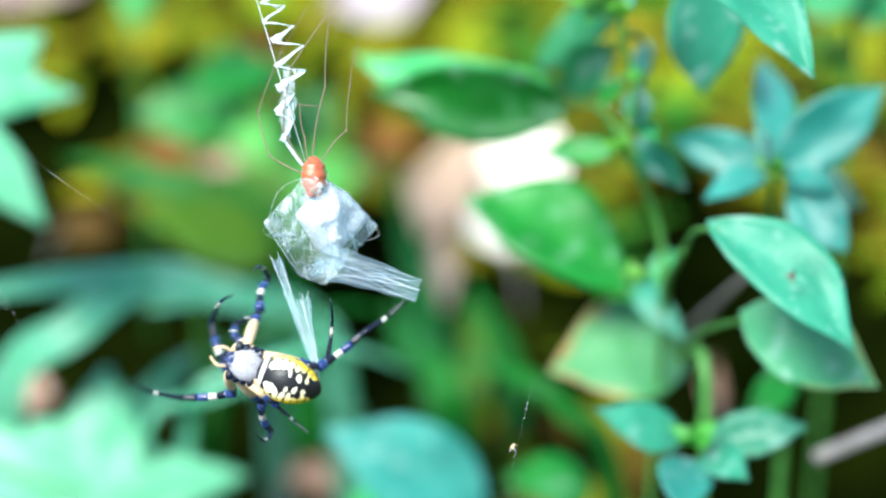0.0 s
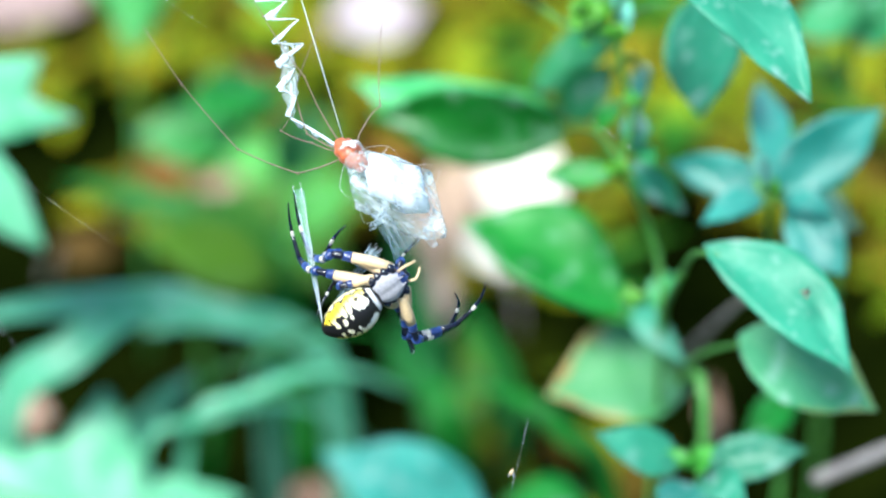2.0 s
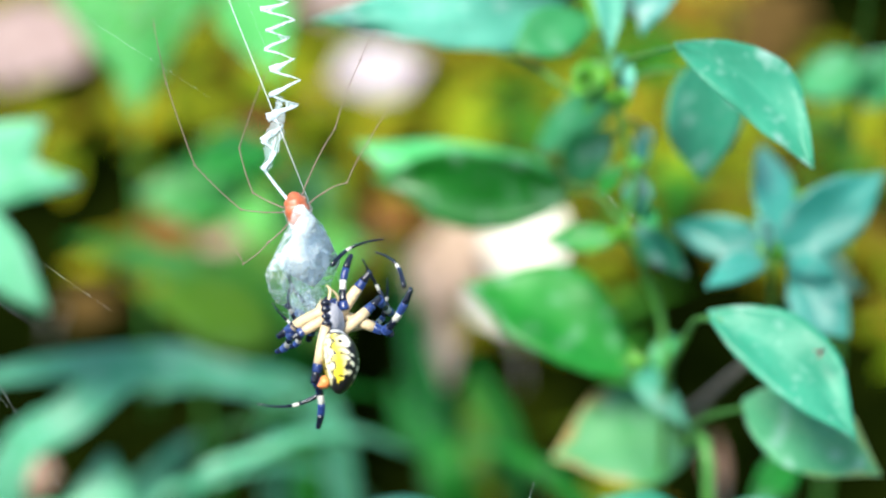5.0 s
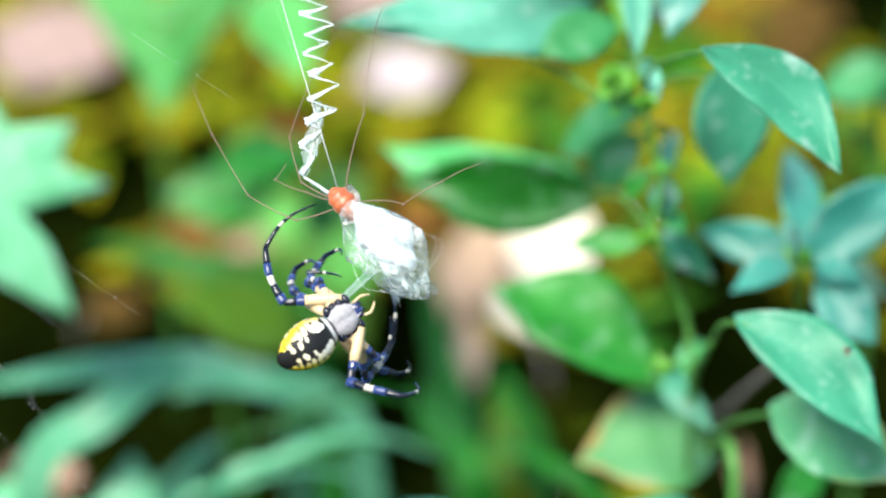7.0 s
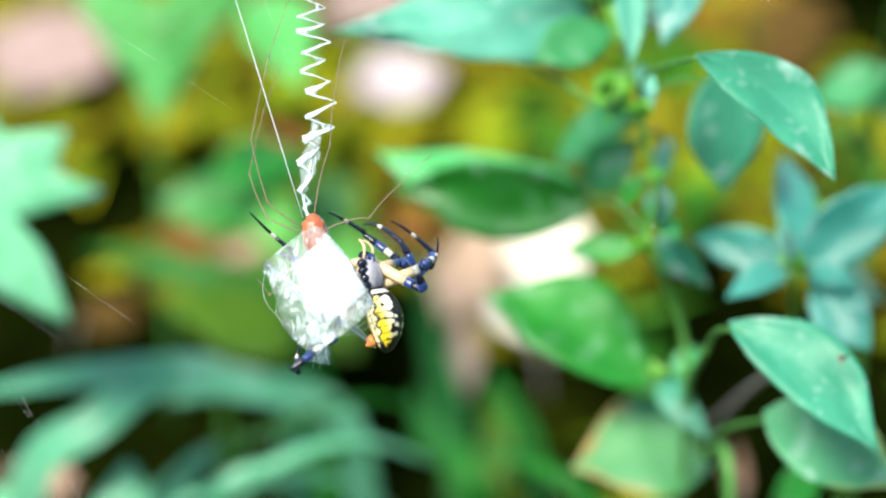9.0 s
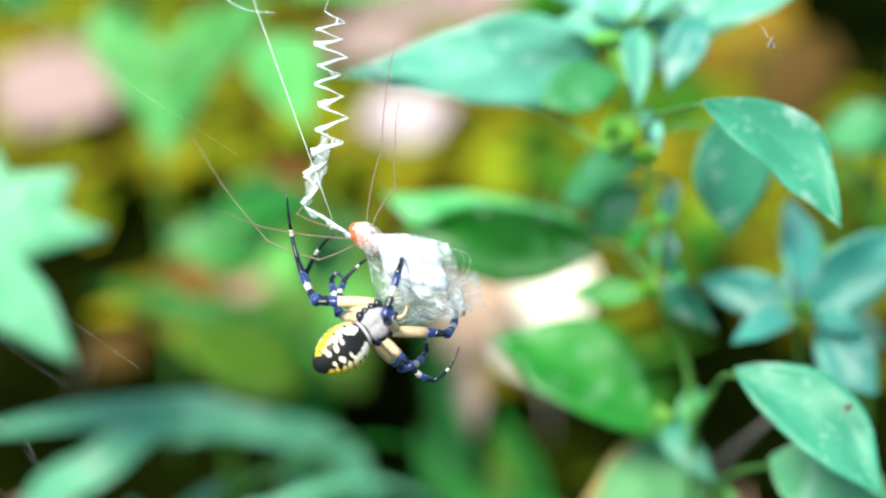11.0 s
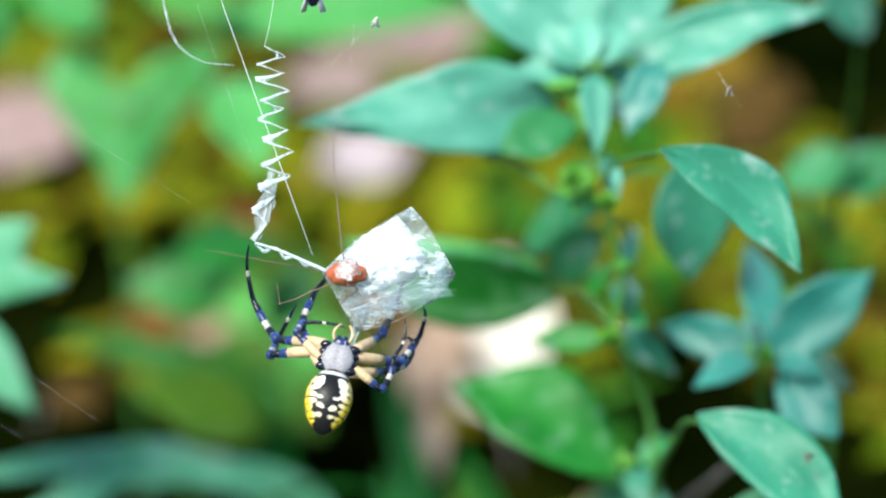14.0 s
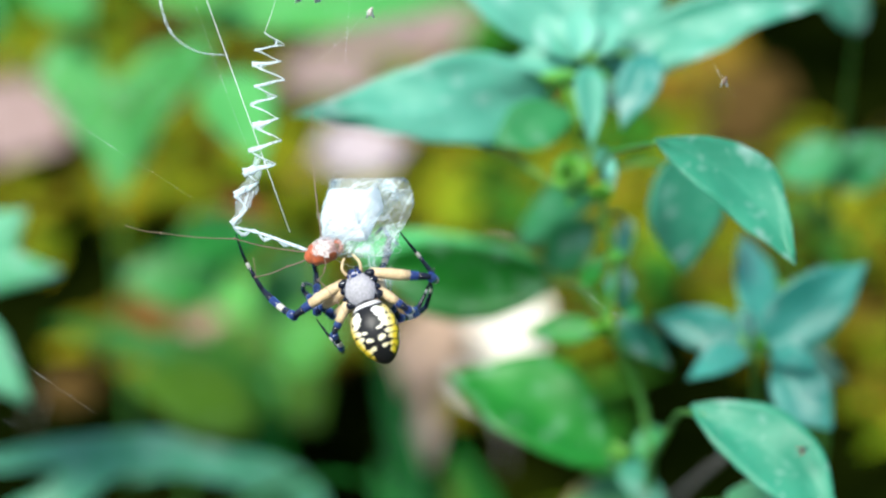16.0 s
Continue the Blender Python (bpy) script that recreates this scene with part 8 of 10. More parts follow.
    walk(spider_legs["R2_tarsus"], [
        (0, pose(0.01857, 0.00309, -0.02137, 97.9, 9.2, 113.6)), (0.5, pose(0.01802, 0.01622, -0.01458, 71.7, -9.3, 133.1)),
        (0.75, pose(0.01970, 0.01291, -0.00929, 108.2, -4.8, 136.7)), (1, pose(0.02138, 0.00959, -0.00401, 144.8, -3.3, 142.2)),
        (1.25, pose(0.01363, 0.01360, -0.01200, 129.8, 13.2, -173.4)), (1.5, pose(0.00588, 0.01760, -0.02000, 130.9, 35.4, -127.3)),
        (2, pose(0.02343, 0.00547, -0.00821, 125.3, 51.7, -163.3)), (2.5, pose(0.02052, 0.01336, -0.00774, 100.8, 72.6, -159.6)),
        (2.75, pose(0.02462, 0.00542, -0.00414, 28.9, 50.4, 112.3)), (3, pose(0.02872, -0.00252, -0.00054, 25.4, 13.2, 88.2)),
        (3.25, pose(0.02384, 0.00571, -0.00134, 47.0, 69.7, 108.0)), (3.5, pose(0.01896, 0.01394, -0.00215, -171.1, 49.0, -111.6)),
        (3.667, pose(0.01020, 0.01266, -0.00094, 147.1, 15.3, -168.2)), (3.833, pose(0.00143, 0.01138, 0.00028, 144.1, -32.5, 159.6)),
        (4, pose(-0.00733, 0.01010, 0.00149, -157.1, -65.4, 79.1)), (4.833, pose(-0.00350, 0.01150, 0.00139, 134.5, -40.1, 156.7)),
        (5.667, pose(0.00033, 0.01290, 0.00129, 124.9, 4.4, 179.3)), (6.5, pose(0.00416, 0.01431, 0.00119, 134.8, 49.0, -156.4)),
        (7, pose(0.01297, 0.00921, -0.01108, 137.0, 42.0, -141.2)), (7.5, pose(0.01233, 0.01563, -0.01556, 139.6, 26.1, -149.0)),
        (7.75, pose(0.01341, 0.01453, -0.00577, 171.6, 62.5, -109.1)), (8, pose(0.01448, 0.01342, 0.00403, -103.9, 53.8, -17.5)),
        (8.5, pose(0.01756, 0.01063, -0.00590, -156.8, 51.5, -97.0)), (9.75, pose(0.01359, 0.01518, -0.00758, 170.6, 44.8, -103.1)),
        (11, pose(0.00962, 0.01974, -0.00925, 142.4, 37.0, -103.3)), (11.25, pose(0.01321, 0.01126, -0.01393, 123.2, 26.9, -145.2)),
        (11.5, pose(0.01679, 0.00279, -0.01860, 116.2, 9.0, -178.9)), (12, pose(0.01581, 0.01306, -0.01211, 157.4, 25.4, -159.9)),
        (12.5, pose(0.01804, 0.00848, -0.01296, 153.5, 24.8, -158.8)), (13, pose(0.01723, 0.01008, -0.01004, 166.7, 26.2, -152.5)),
        (13.5, pose(0.01242, 0.01330, -0.01398, 104.1, 13.2, -176.3)), (14, pose(0.01649, 0.01376, -0.01675, 97.7, 5.4, 164.0)),
        (14.5, pose(0.01489, 0.00524, -0.01820, 127.1, 4.4, 160.6)), (15, pose(0.01552, 0.00852, -0.01119, 142.8, 23.7, 157.0)),
        (15.5, pose(0.02098, 0.01082, -0.01059, 127.4, 16.2, 163.9)), (16, pose(0.00834, -0.00518, -0.02263, 114.8, 3.7, 120.8)),])
    walk(spider_legs["R3_femur"], [
        (0, pose(0.00320, -0.00080, -0.00060, -47.8, -4.0, -9.0)), (0.25, pose(0.00320, -0.00080, -0.00060, -96.9, -5.6, -9.5)),
        (0.5, pose(0.00320, -0.00080, -0.00060, -146.1, -7.0, -8.7)), (0.75, pose(0.00320, -0.00080, -0.00060, -161.2, -39.0, 53.7)),
        (1, pose(0.00320, -0.00080, -0.00060, 155.2, -34.7, 136.9)), (1.5, pose(0.00320, -0.00080, -0.00060, 136.6, -48.2, 110.7)),
        (1.667, pose(0.00320, -0.00080, -0.00060, 156.5, -32.9, 140.5)), (1.833, pose(0.00320, -0.00080, -0.00060, -179.6, -27.3, 171.3)),
        (2, pose(0.00320, -0.00080, -0.00060, -155.7, -33.3, -158.0)), (2.5, pose(0.00320, -0.00080, -0.00060, -117.5, -12.6, 178.7)),
        (2.75, pose(0.00320, -0.00080, -0.00060, -155.8, -8.2, 174.0)), (3, pose(0.00320, -0.00080, -0.00060, 166.0, -7.6, 167.6)),
        (3.5, pose(0.00320, -0.00080, -0.00060, 152.4, -10.5, 160.0)), (4, pose(0.00320, -0.00080, -0.00060, 108.5, -24.6, 147.5)),
        (5.25, pose(0.00320, -0.00080, -0.00060, 125.2, -29.4, 144.7)), (6.5, pose(0.00320, -0.00080, -0.00060, 142.9, -33.3, 140.4)),
        (7, pose(0.00320, -0.00080, -0.00060, 175.8, -42.4, 110.6)), (7.5, pose(0.00320, -0.00080, -0.00060, 180.0, -43.2, 81.1)),
        (7.75, pose(0.00320, -0.00080, -0.00060, 136.6, -30.4, 119.7)), (8, pose(0.00320, -0.00080, -0.00060, 111.4, -2.7, 138.8)),
        (8.5, pose(0.00320, -0.00080, -0.00060, 119.6, -28.0, 126.4)), (9.75, pose(0.00320, -0.00080, -0.00060, 141.3, -35.1, 119.3)),
        (11, pose(0.00320, -0.00080, -0.00060, 165.7, -39.3, 108.7)), (11.5, pose(0.00320, -0.00080, -0.00060, -170.2, -42.0, 32.7)),
        (12, pose(0.00320, -0.00080, -0.00060, -136.4, -52.5, 62.6)), (12.5, pose(0.00320, -0.00080, -0.00060, -180.0, -52.5, 62.7)),
        (13, pose(0.00320, -0.00080, -0.00060, -180.0, -52.5, 63.0)), (13.5, pose(0.00320, -0.00080, -0.00060, -163.9, -51.7, 54.7)),
        (14, pose(0.00320, -0.00080, -0.00060, -167.3, -51.7, 54.3)), (14.5, pose(0.00320, -0.00080, -0.00060, -178.8, -52.8, 68.8)),
        (15, pose(0.00320, -0.00080, -0.00060, -174.1, -52.7, 67.1)), (15.5, pose(0.00320, -0.00080, -0.00060, -159.8, -48.5, 38.8)),
        (16, pose(0.00320, -0.00080, -0.00060, -161.0, -43.7, 19.7)),])
    walk(spider_legs["R3_tibia"], [
        (0, pose(0.00451, 0.00468, -0.00679, -100.4, -17.4, 59.7)), (0.5, pose(0.00271, -0.00775, -0.00523, -69.8, -14.7, 57.1)),
        (0.6667, pose(0.00509, -0.00404, -0.00273, -38.3, 22.1, 23.8)), (0.8333, pose(0.00747, -0.00033, -0.00022, -23.0, 69.1, 0.3)),
        (1, pose(0.00985, 0.00338, 0.00228, -177.2, 61.6, 173.1)), (1.25, pose(0.01013, 0.00036, 0.00276, -141.6, 51.4, 172.2)),
        (1.5, pose(0.01040, -0.00267, 0.00323, -111.8, 43.0, 163.5)), (2, pose(-0.00142, 0.00556, -0.00348, -60.4, 26.8, -163.1)),
        (2.5, pose(0.00167, 0.00310, -0.00784, -91.3, 26.6, -138.8)), (3, pose(0.00520, 0.00708, 0.00140, -94.4, 59.9, -159.0)),
        (3.5, pose(0.00640, 0.00593, 0.00322, -63.9, 54.9, -123.9)), (3.75, pose(0.00691, 0.00279, 0.00492, 172.2, 82.9, 111.5)),
        (4, pose(0.00742, -0.00034, 0.00661, 131.5, 45.4, 70.1)), (5.25, pose(0.00850, 0.00112, 0.00512, 179.7, 62.5, 136.3)),
        (6.5, pose(0.00959, 0.00257, 0.00362, -136.1, 43.0, -161.4)), (7, pose(0.01116, 0.00174, -0.00015, -96.5, 34.5, -135.2)),
        (7.25, pose(0.01132, -0.00018, -0.00037, -70.0, 16.9, -91.8)), (7.5, pose(0.01147, -0.00210, -0.00060, -61.7, -11.4, -59.8)),
        (8, pose(0.00548, 0.00125, 0.00719, -15.6, 14.4, -69.5)), (8.25, pose(0.00702, 0.00008, 0.00651, 24.4, 73.1, -42.3)),
        (8.5, pose(0.00855, -0.00110, 0.00583, 157.3, 39.4, 79.5)), (9.75, pose(0.00993, -0.00027, 0.00341, 177.0, 64.3, 106.1)),
        (11, pose(0.01130, 0.00056, 0.00100, -108.7, 70.2, -173.3)), (11.5, pose(0.00846, -0.00722, -0.00166, -84.1, 16.9, -156.3)),
        (12, pose(0.01069, 0.00048, -0.00412, -57.8, 25.2, -153.2)), (12.25, pose(0.01066, -0.00208, -0.00236, -81.9, 44.2, -117.8)),
        (12.5, pose(0.01064, -0.00464, -0.00060, -88.1, 71.3, -73.7)), (13, pose(0.01066, -0.00459, -0.00060, -88.1, 72.7, -69.2)),
        (13.5, pose(0.01082, -0.00396, -0.00204, -179.3, 25.5, -162.3)), (14, pose(0.01067, -0.00440, -0.00174, -117.0, 86.1, -124.8)),
        (14.25, pose(0.01086, -0.00404, -0.00122, -52.0, 43.1, -90.1)), (14.5, pose(0.01105, -0.00369, -0.00070, -28.7, 2.7, -109.1)),
        (14.75, pose(0.01109, -0.00355, -0.00091, -55.9, 17.3, -142.9)), (15, pose(0.01113, -0.00341, -0.00112, -87.1, 13.2, 179.7)),
        (15.5, pose(0.00981, -0.00556, -0.00252, -109.7, 6.3, 157.7)), (16, pose(0.00763, -0.00762, -0.00257, -101.0, 1.1, 134.5)),])
    walk(spider_legs["R3_tarsus"], [
        (0, pose(0.00696, 0.00600, -0.01435, 124.0, -17.4, 59.7)), (0.5, pose(0.00142, -0.00463, -0.01255, -167.5, -14.7, 57.1)),
        (0.6667, pose(0.00467, 0.00069, -0.00767, 158.9, -3.1, 100.0)), (0.8333, pose(0.00792, 0.00601, -0.00279, 139.6, 26.6, 133.4)),
        (1, pose(0.01117, 0.01133, 0.00209, 142.5, 61.6, 173.1)), (1.5, pose(0.01615, -0.00125, -0.00224, 155.4, 43.0, 163.5)),
        (2, pose(0.00276, 0.00267, -0.00974, 171.8, 26.8, -163.1)), (2.5, pose(0.00426, 0.00563, -0.01505, 156.8, 26.6, -138.8)),
        (3, pose(0.01147, 0.01015, -0.00262, 175.9, 59.9, -159.0)), (3.5, pose(0.01265, 0.00886, -0.00095, -160.2, 54.9, -123.9)),
        (3.75, pose(0.01328, 0.00537, 0.00495, 79.1, 82.6, 113.6)), (4, pose(0.01390, 0.00189, 0.01086, 37.4, 45.4, 70.1)),
        (5.25, pose(0.01263, 0.00559, 0.00520, 88.6, 63.6, 136.4)), (6.5, pose(0.01136, 0.00930, -0.00046, 135.5, 43.0, -161.4)),
        (7, pose(0.01374, 0.00559, -0.00674, 154.4, 34.5, -135.2)), (7.25, pose(0.01461, 0.00210, -0.00715, 174.1, 14.9, -93.3)),
        (7.5, pose(0.01547, -0.00139, -0.00756, 176.5, -11.4, -59.8)), (8, pose(0.01256, 0.00448, 0.00508, -132.5, 14.4, -69.5)),
        (8.25, pose(0.01439, 0.00199, 0.00666, -94.9, 74.4, -48.6)), (8.5, pose(0.01622, -0.00051, 0.00823, 47.9, 39.4, 79.5)),
        (9.75, pose(0.01718, 0.00173, 0.00332, 75.2, 66.6, 99.6)), (11, pose(0.01814, 0.00397, -0.00159, 168.8, 70.2, -173.3)),
        (11.5, pose(0.01093, -0.00704, -0.00933, 164.5, 16.9, -156.3)), (12, pose(0.01521, -0.00205, -0.01029, 158.6, 13.8, -136.2)),
        (12.25, pose(0.01199, 0.00035, -0.00674, -173.7, 49.0, -134.9)), (12.5, pose(0.00876, 0.00276, -0.00318, -91.7, 71.3, -73.7)),
        (13, pose(0.00818, 0.00269, -0.00300, -91.7, 72.7, -69.2)), (13.5, pose(0.00841, 0.00373, -0.00213, 177.1, 25.5, -162.3)),
        (14, pose(0.01176, 0.00358, -0.00223, -120.7, 86.1, -124.8)), (14.25, pose(0.01477, -0.00113, -0.00340, -146.3, 43.1, -125.7)),
        (14.5, pose(0.01779, -0.00583, -0.00457, -164.2, 2.7, -109.1)), (14.75, pose(0.01538, -0.00483, -0.00676, -179.3, 13.3, -143.6)),
        (15, pose(0.01296, -0.00384, -0.00896, 161.9, 13.2, 179.7)), (15.5, pose(0.01161, -0.00336, -0.01006, 152.3, 6.3, 157.7)),
        (16, pose(0.00884, -0.00665, -0.01048, 173.3, 1.1, 134.5)),])
    walk(spider_legs["R4_femur"], [
        (0, pose(0.00320, -0.00240, -0.00060, 0.0, 0.0, -172.3)), (0.5, pose(0.00320, -0.00240, -0.00060, -54.0, 1.6, -169.1)),
        (0.6667, pose(0.00320, -0.00240, -0.00060, -4.6, 14.0, -147.2)), (0.8333, pose(0.00320, -0.00240, -0.00060, 45.7, 5.1, -123.6)),
        (1, pose(0.00320, -0.00240, -0.00060, 91.0, -18.1, -114.4)), (1.25, pose(0.00320, -0.00240, -0.00060, 28.8, -26.3, -109.2)),
        (1.5, pose(0.00320, -0.00240, -0.00060, -36.1, -25.7, -98.7)), (2, pose(0.00320, -0.00240, -0.00060, -48.8, -4.5, -75.2)),
        (2.5, pose(0.00320, -0.00240, -0.00060, -84.2, 25.6, -62.1)), (2.75, pose(0.00320, -0.00240, -0.00060, -46.0, 39.2, -54.6)),
        (3, pose(0.00320, -0.00240, -0.00060, 0.8, 45.0, -35.9)), (3.5, pose(0.00320, -0.00240, -0.00060, -36.2, 44.6, -37.9)),
        (3.75, pose(0.00320, -0.00240, -0.00060, 27.0, 47.4, 10.4)), (4, pose(0.00320, -0.00240, -0.00060, 70.1, 22.0, 37.1)),
        (5.25, pose(0.00320, -0.00240, -0.00060, 63.6, 38.8, 28.8)), (6.5, pose(0.00320, -0.00240, -0.00060, 50.9, 54.3, 14.4)),
        (6.75, pose(0.00320, -0.00240, -0.00060, -18.4, 68.0, -66.2)), (7, pose(0.00320, -0.00240, -0.00060, -59.0, 41.8, -118.5)),
        (7.5, pose(0.00320, -0.00240, -0.00060, 0.0, 77.3, -25.1)), (8, pose(0.00320, -0.00240, -0.00060, 74.9, 36.2, 54.6)),
        (8.5, pose(0.00320, -0.00240, -0.00060, 95.3, 18.5, 56.3)), (9.75, pose(0.00320, -0.00240, -0.00060, 145.6, 59.9, 86.4)),
        (11, pose(0.00320, -0.00240, -0.00060, -117.7, 45.7, 165.3)), (11.5, pose(0.00320, -0.00240, -0.00060, -77.3, 37.2, 166.8)),
        (12, pose(0.00320, -0.00240, -0.00060, -121.2, 27.7, 168.7)), (12.5, pose(0.00320, -0.00240, -0.00060, -72.9, 40.1, 166.8)),
        (13, pose(0.00320, -0.00240, -0.00060, -128.3, 42.3, 166.3)), (13.5, pose(0.00320, -0.00240, -0.00060, -116.0, 24.9, 179.3)),
        (14, pose(0.00320, -0.00240, -0.00060, -116.9, 38.2, 171.6)), (14.5, pose(0.00320, -0.00240, -0.00060, -129.2, 22.1, -176.4)),
        (15, pose(0.00320, -0.00240, -0.00060, -105.4, 30.4, 178.8)), (15.5, pose(0.00320, -0.00240, -0.00060, -149.2, 44.8, 165.1)),
        (16, pose(0.00320, -0.00240, -0.00060, -117.1, 10.7, -160.4)),])
    walk(spider_legs["R4_tibia"], [
        (0, pose(0.00491, -0.01511, -0.00060, -164.9, 17.0, 62.0)), (0.25, pose(0.00491, -0.01243, -0.00579, -128.9, 7.9, 91.0)),
        (0.5, pose(0.00491, -0.00975, -0.01097, -100.6, -15.0, 110.2)), (0.75, pose(0.00478, -0.00422, 0.00031, -74.3, 3.6, 152.6)),
        (1, pose(0.00465, 0.00131, 0.01159, -42.7, -1.7, -161.7)), (1.5, pose(0.01295, -0.00720, -0.00741, -15.5, 34.7, -101.1)),
        (1.667, pose(0.01249, -0.00513, -0.00835, -59.0, 84.8, -149.9)), (1.833, pose(0.01202, -0.00305, -0.00928, 177.9, 41.3, 81.9)),
        (2, pose(0.01156, -0.00098, -0.01022, 179.1, -10.3, 75.1)), (2.25, pose(0.00666, 0.00105, -0.01116, -142.0, -11.3, 78.0)),
        (2.5, pose(0.00176, 0.00308, -0.01211, -103.0, -13.8, 79.7)), (2.667, pose(0.00479, 0.00469, -0.00823, -124.0, 6.5, 120.1)),
        (2.833, pose(0.00781, 0.00630, -0.00435, -127.9, 35.4, 157.8)), (3, pose(0.01083, 0.00791, -0.00047, -99.8, 57.7, -142.2)),
        (3.5, pose(0.00537, 0.00903, -0.00600, -79.0, 48.5, -142.4)), (4, pose(0.00418, 0.00381, 0.01058, 48.9, 66.7, -46.7)),
        (5.25, pose(0.00659, 0.00563, 0.00789, -46.3, 67.5, -118.8)), (6.5, pose(0.00900, 0.00745, 0.00521, -88.6, 42.8, -136.5)),
        (6.75, pose(0.01075, 0.00416, -0.00179, -126.8, 38.2, 171.1)), (7, pose(0.01251, 0.00087, -0.00880, -146.3, 14.8, 135.0)),
        (7.25, pose(0.01057, 0.00505, -0.00470, -130.9, 32.2, -176.3)), (7.5, pose(0.00863, 0.00922, -0.00060, -104.6, 31.4, -119.6)),
        (7.75, pose(0.00667, 0.00736, 0.00439, -67.8, 38.1, -78.8)), (8, pose(0.00471, 0.00550, 0.00939, -35.6, 23.9, -42.4)),
        (8.5, pose(0.00644, 0.00032, 0.01151, -5.6, 49.6, -81.8)), (9.75, pose(0.00951, 0.00082, 0.00149, -40.3, 49.5, -82.1)),
        (11, pose(0.01257, 0.00131, -0.00853, -74.9, 49.3, -82.3)), (11.5, pose(0.00992, -0.00686, -0.01057, -76.9, 35.9, -86.8)),
        (12, pose(0.00951, 0.00311, -0.01031, -84.2, 32.5, -87.5)), (12.5, pose(0.01004, -0.00787, -0.00997, -70.7, 25.4, -89.3)),
        (13, pose(0.01167, 0.00372, -0.00804, -123.4, 17.4, -148.6)), (13.5, pose(0.00811, 0.00316, -0.01106, -133.1, 46.5, -174.9)),
        (14, pose(0.01104, 0.00230, -0.00960, -117.9, 35.6, -164.6)), (14.5, pose(0.00642, 0.00592, -0.00981, -100.3, 26.4, -160.9)),
        (15, pose(0.00953, 0.00087, -0.01127, -87.2, 41.0, -162.1)), (15.5, pose(0.01050, 0.00706, -0.00526, -118.5, 35.9, -126.4)),
        (15.75, pose(0.00687, 0.00544, -0.00854, -135.5, 20.4, -168.8)), (16, pose(0.00324, 0.00382, -0.01181, -137.7, -1.0, 156.7)),])
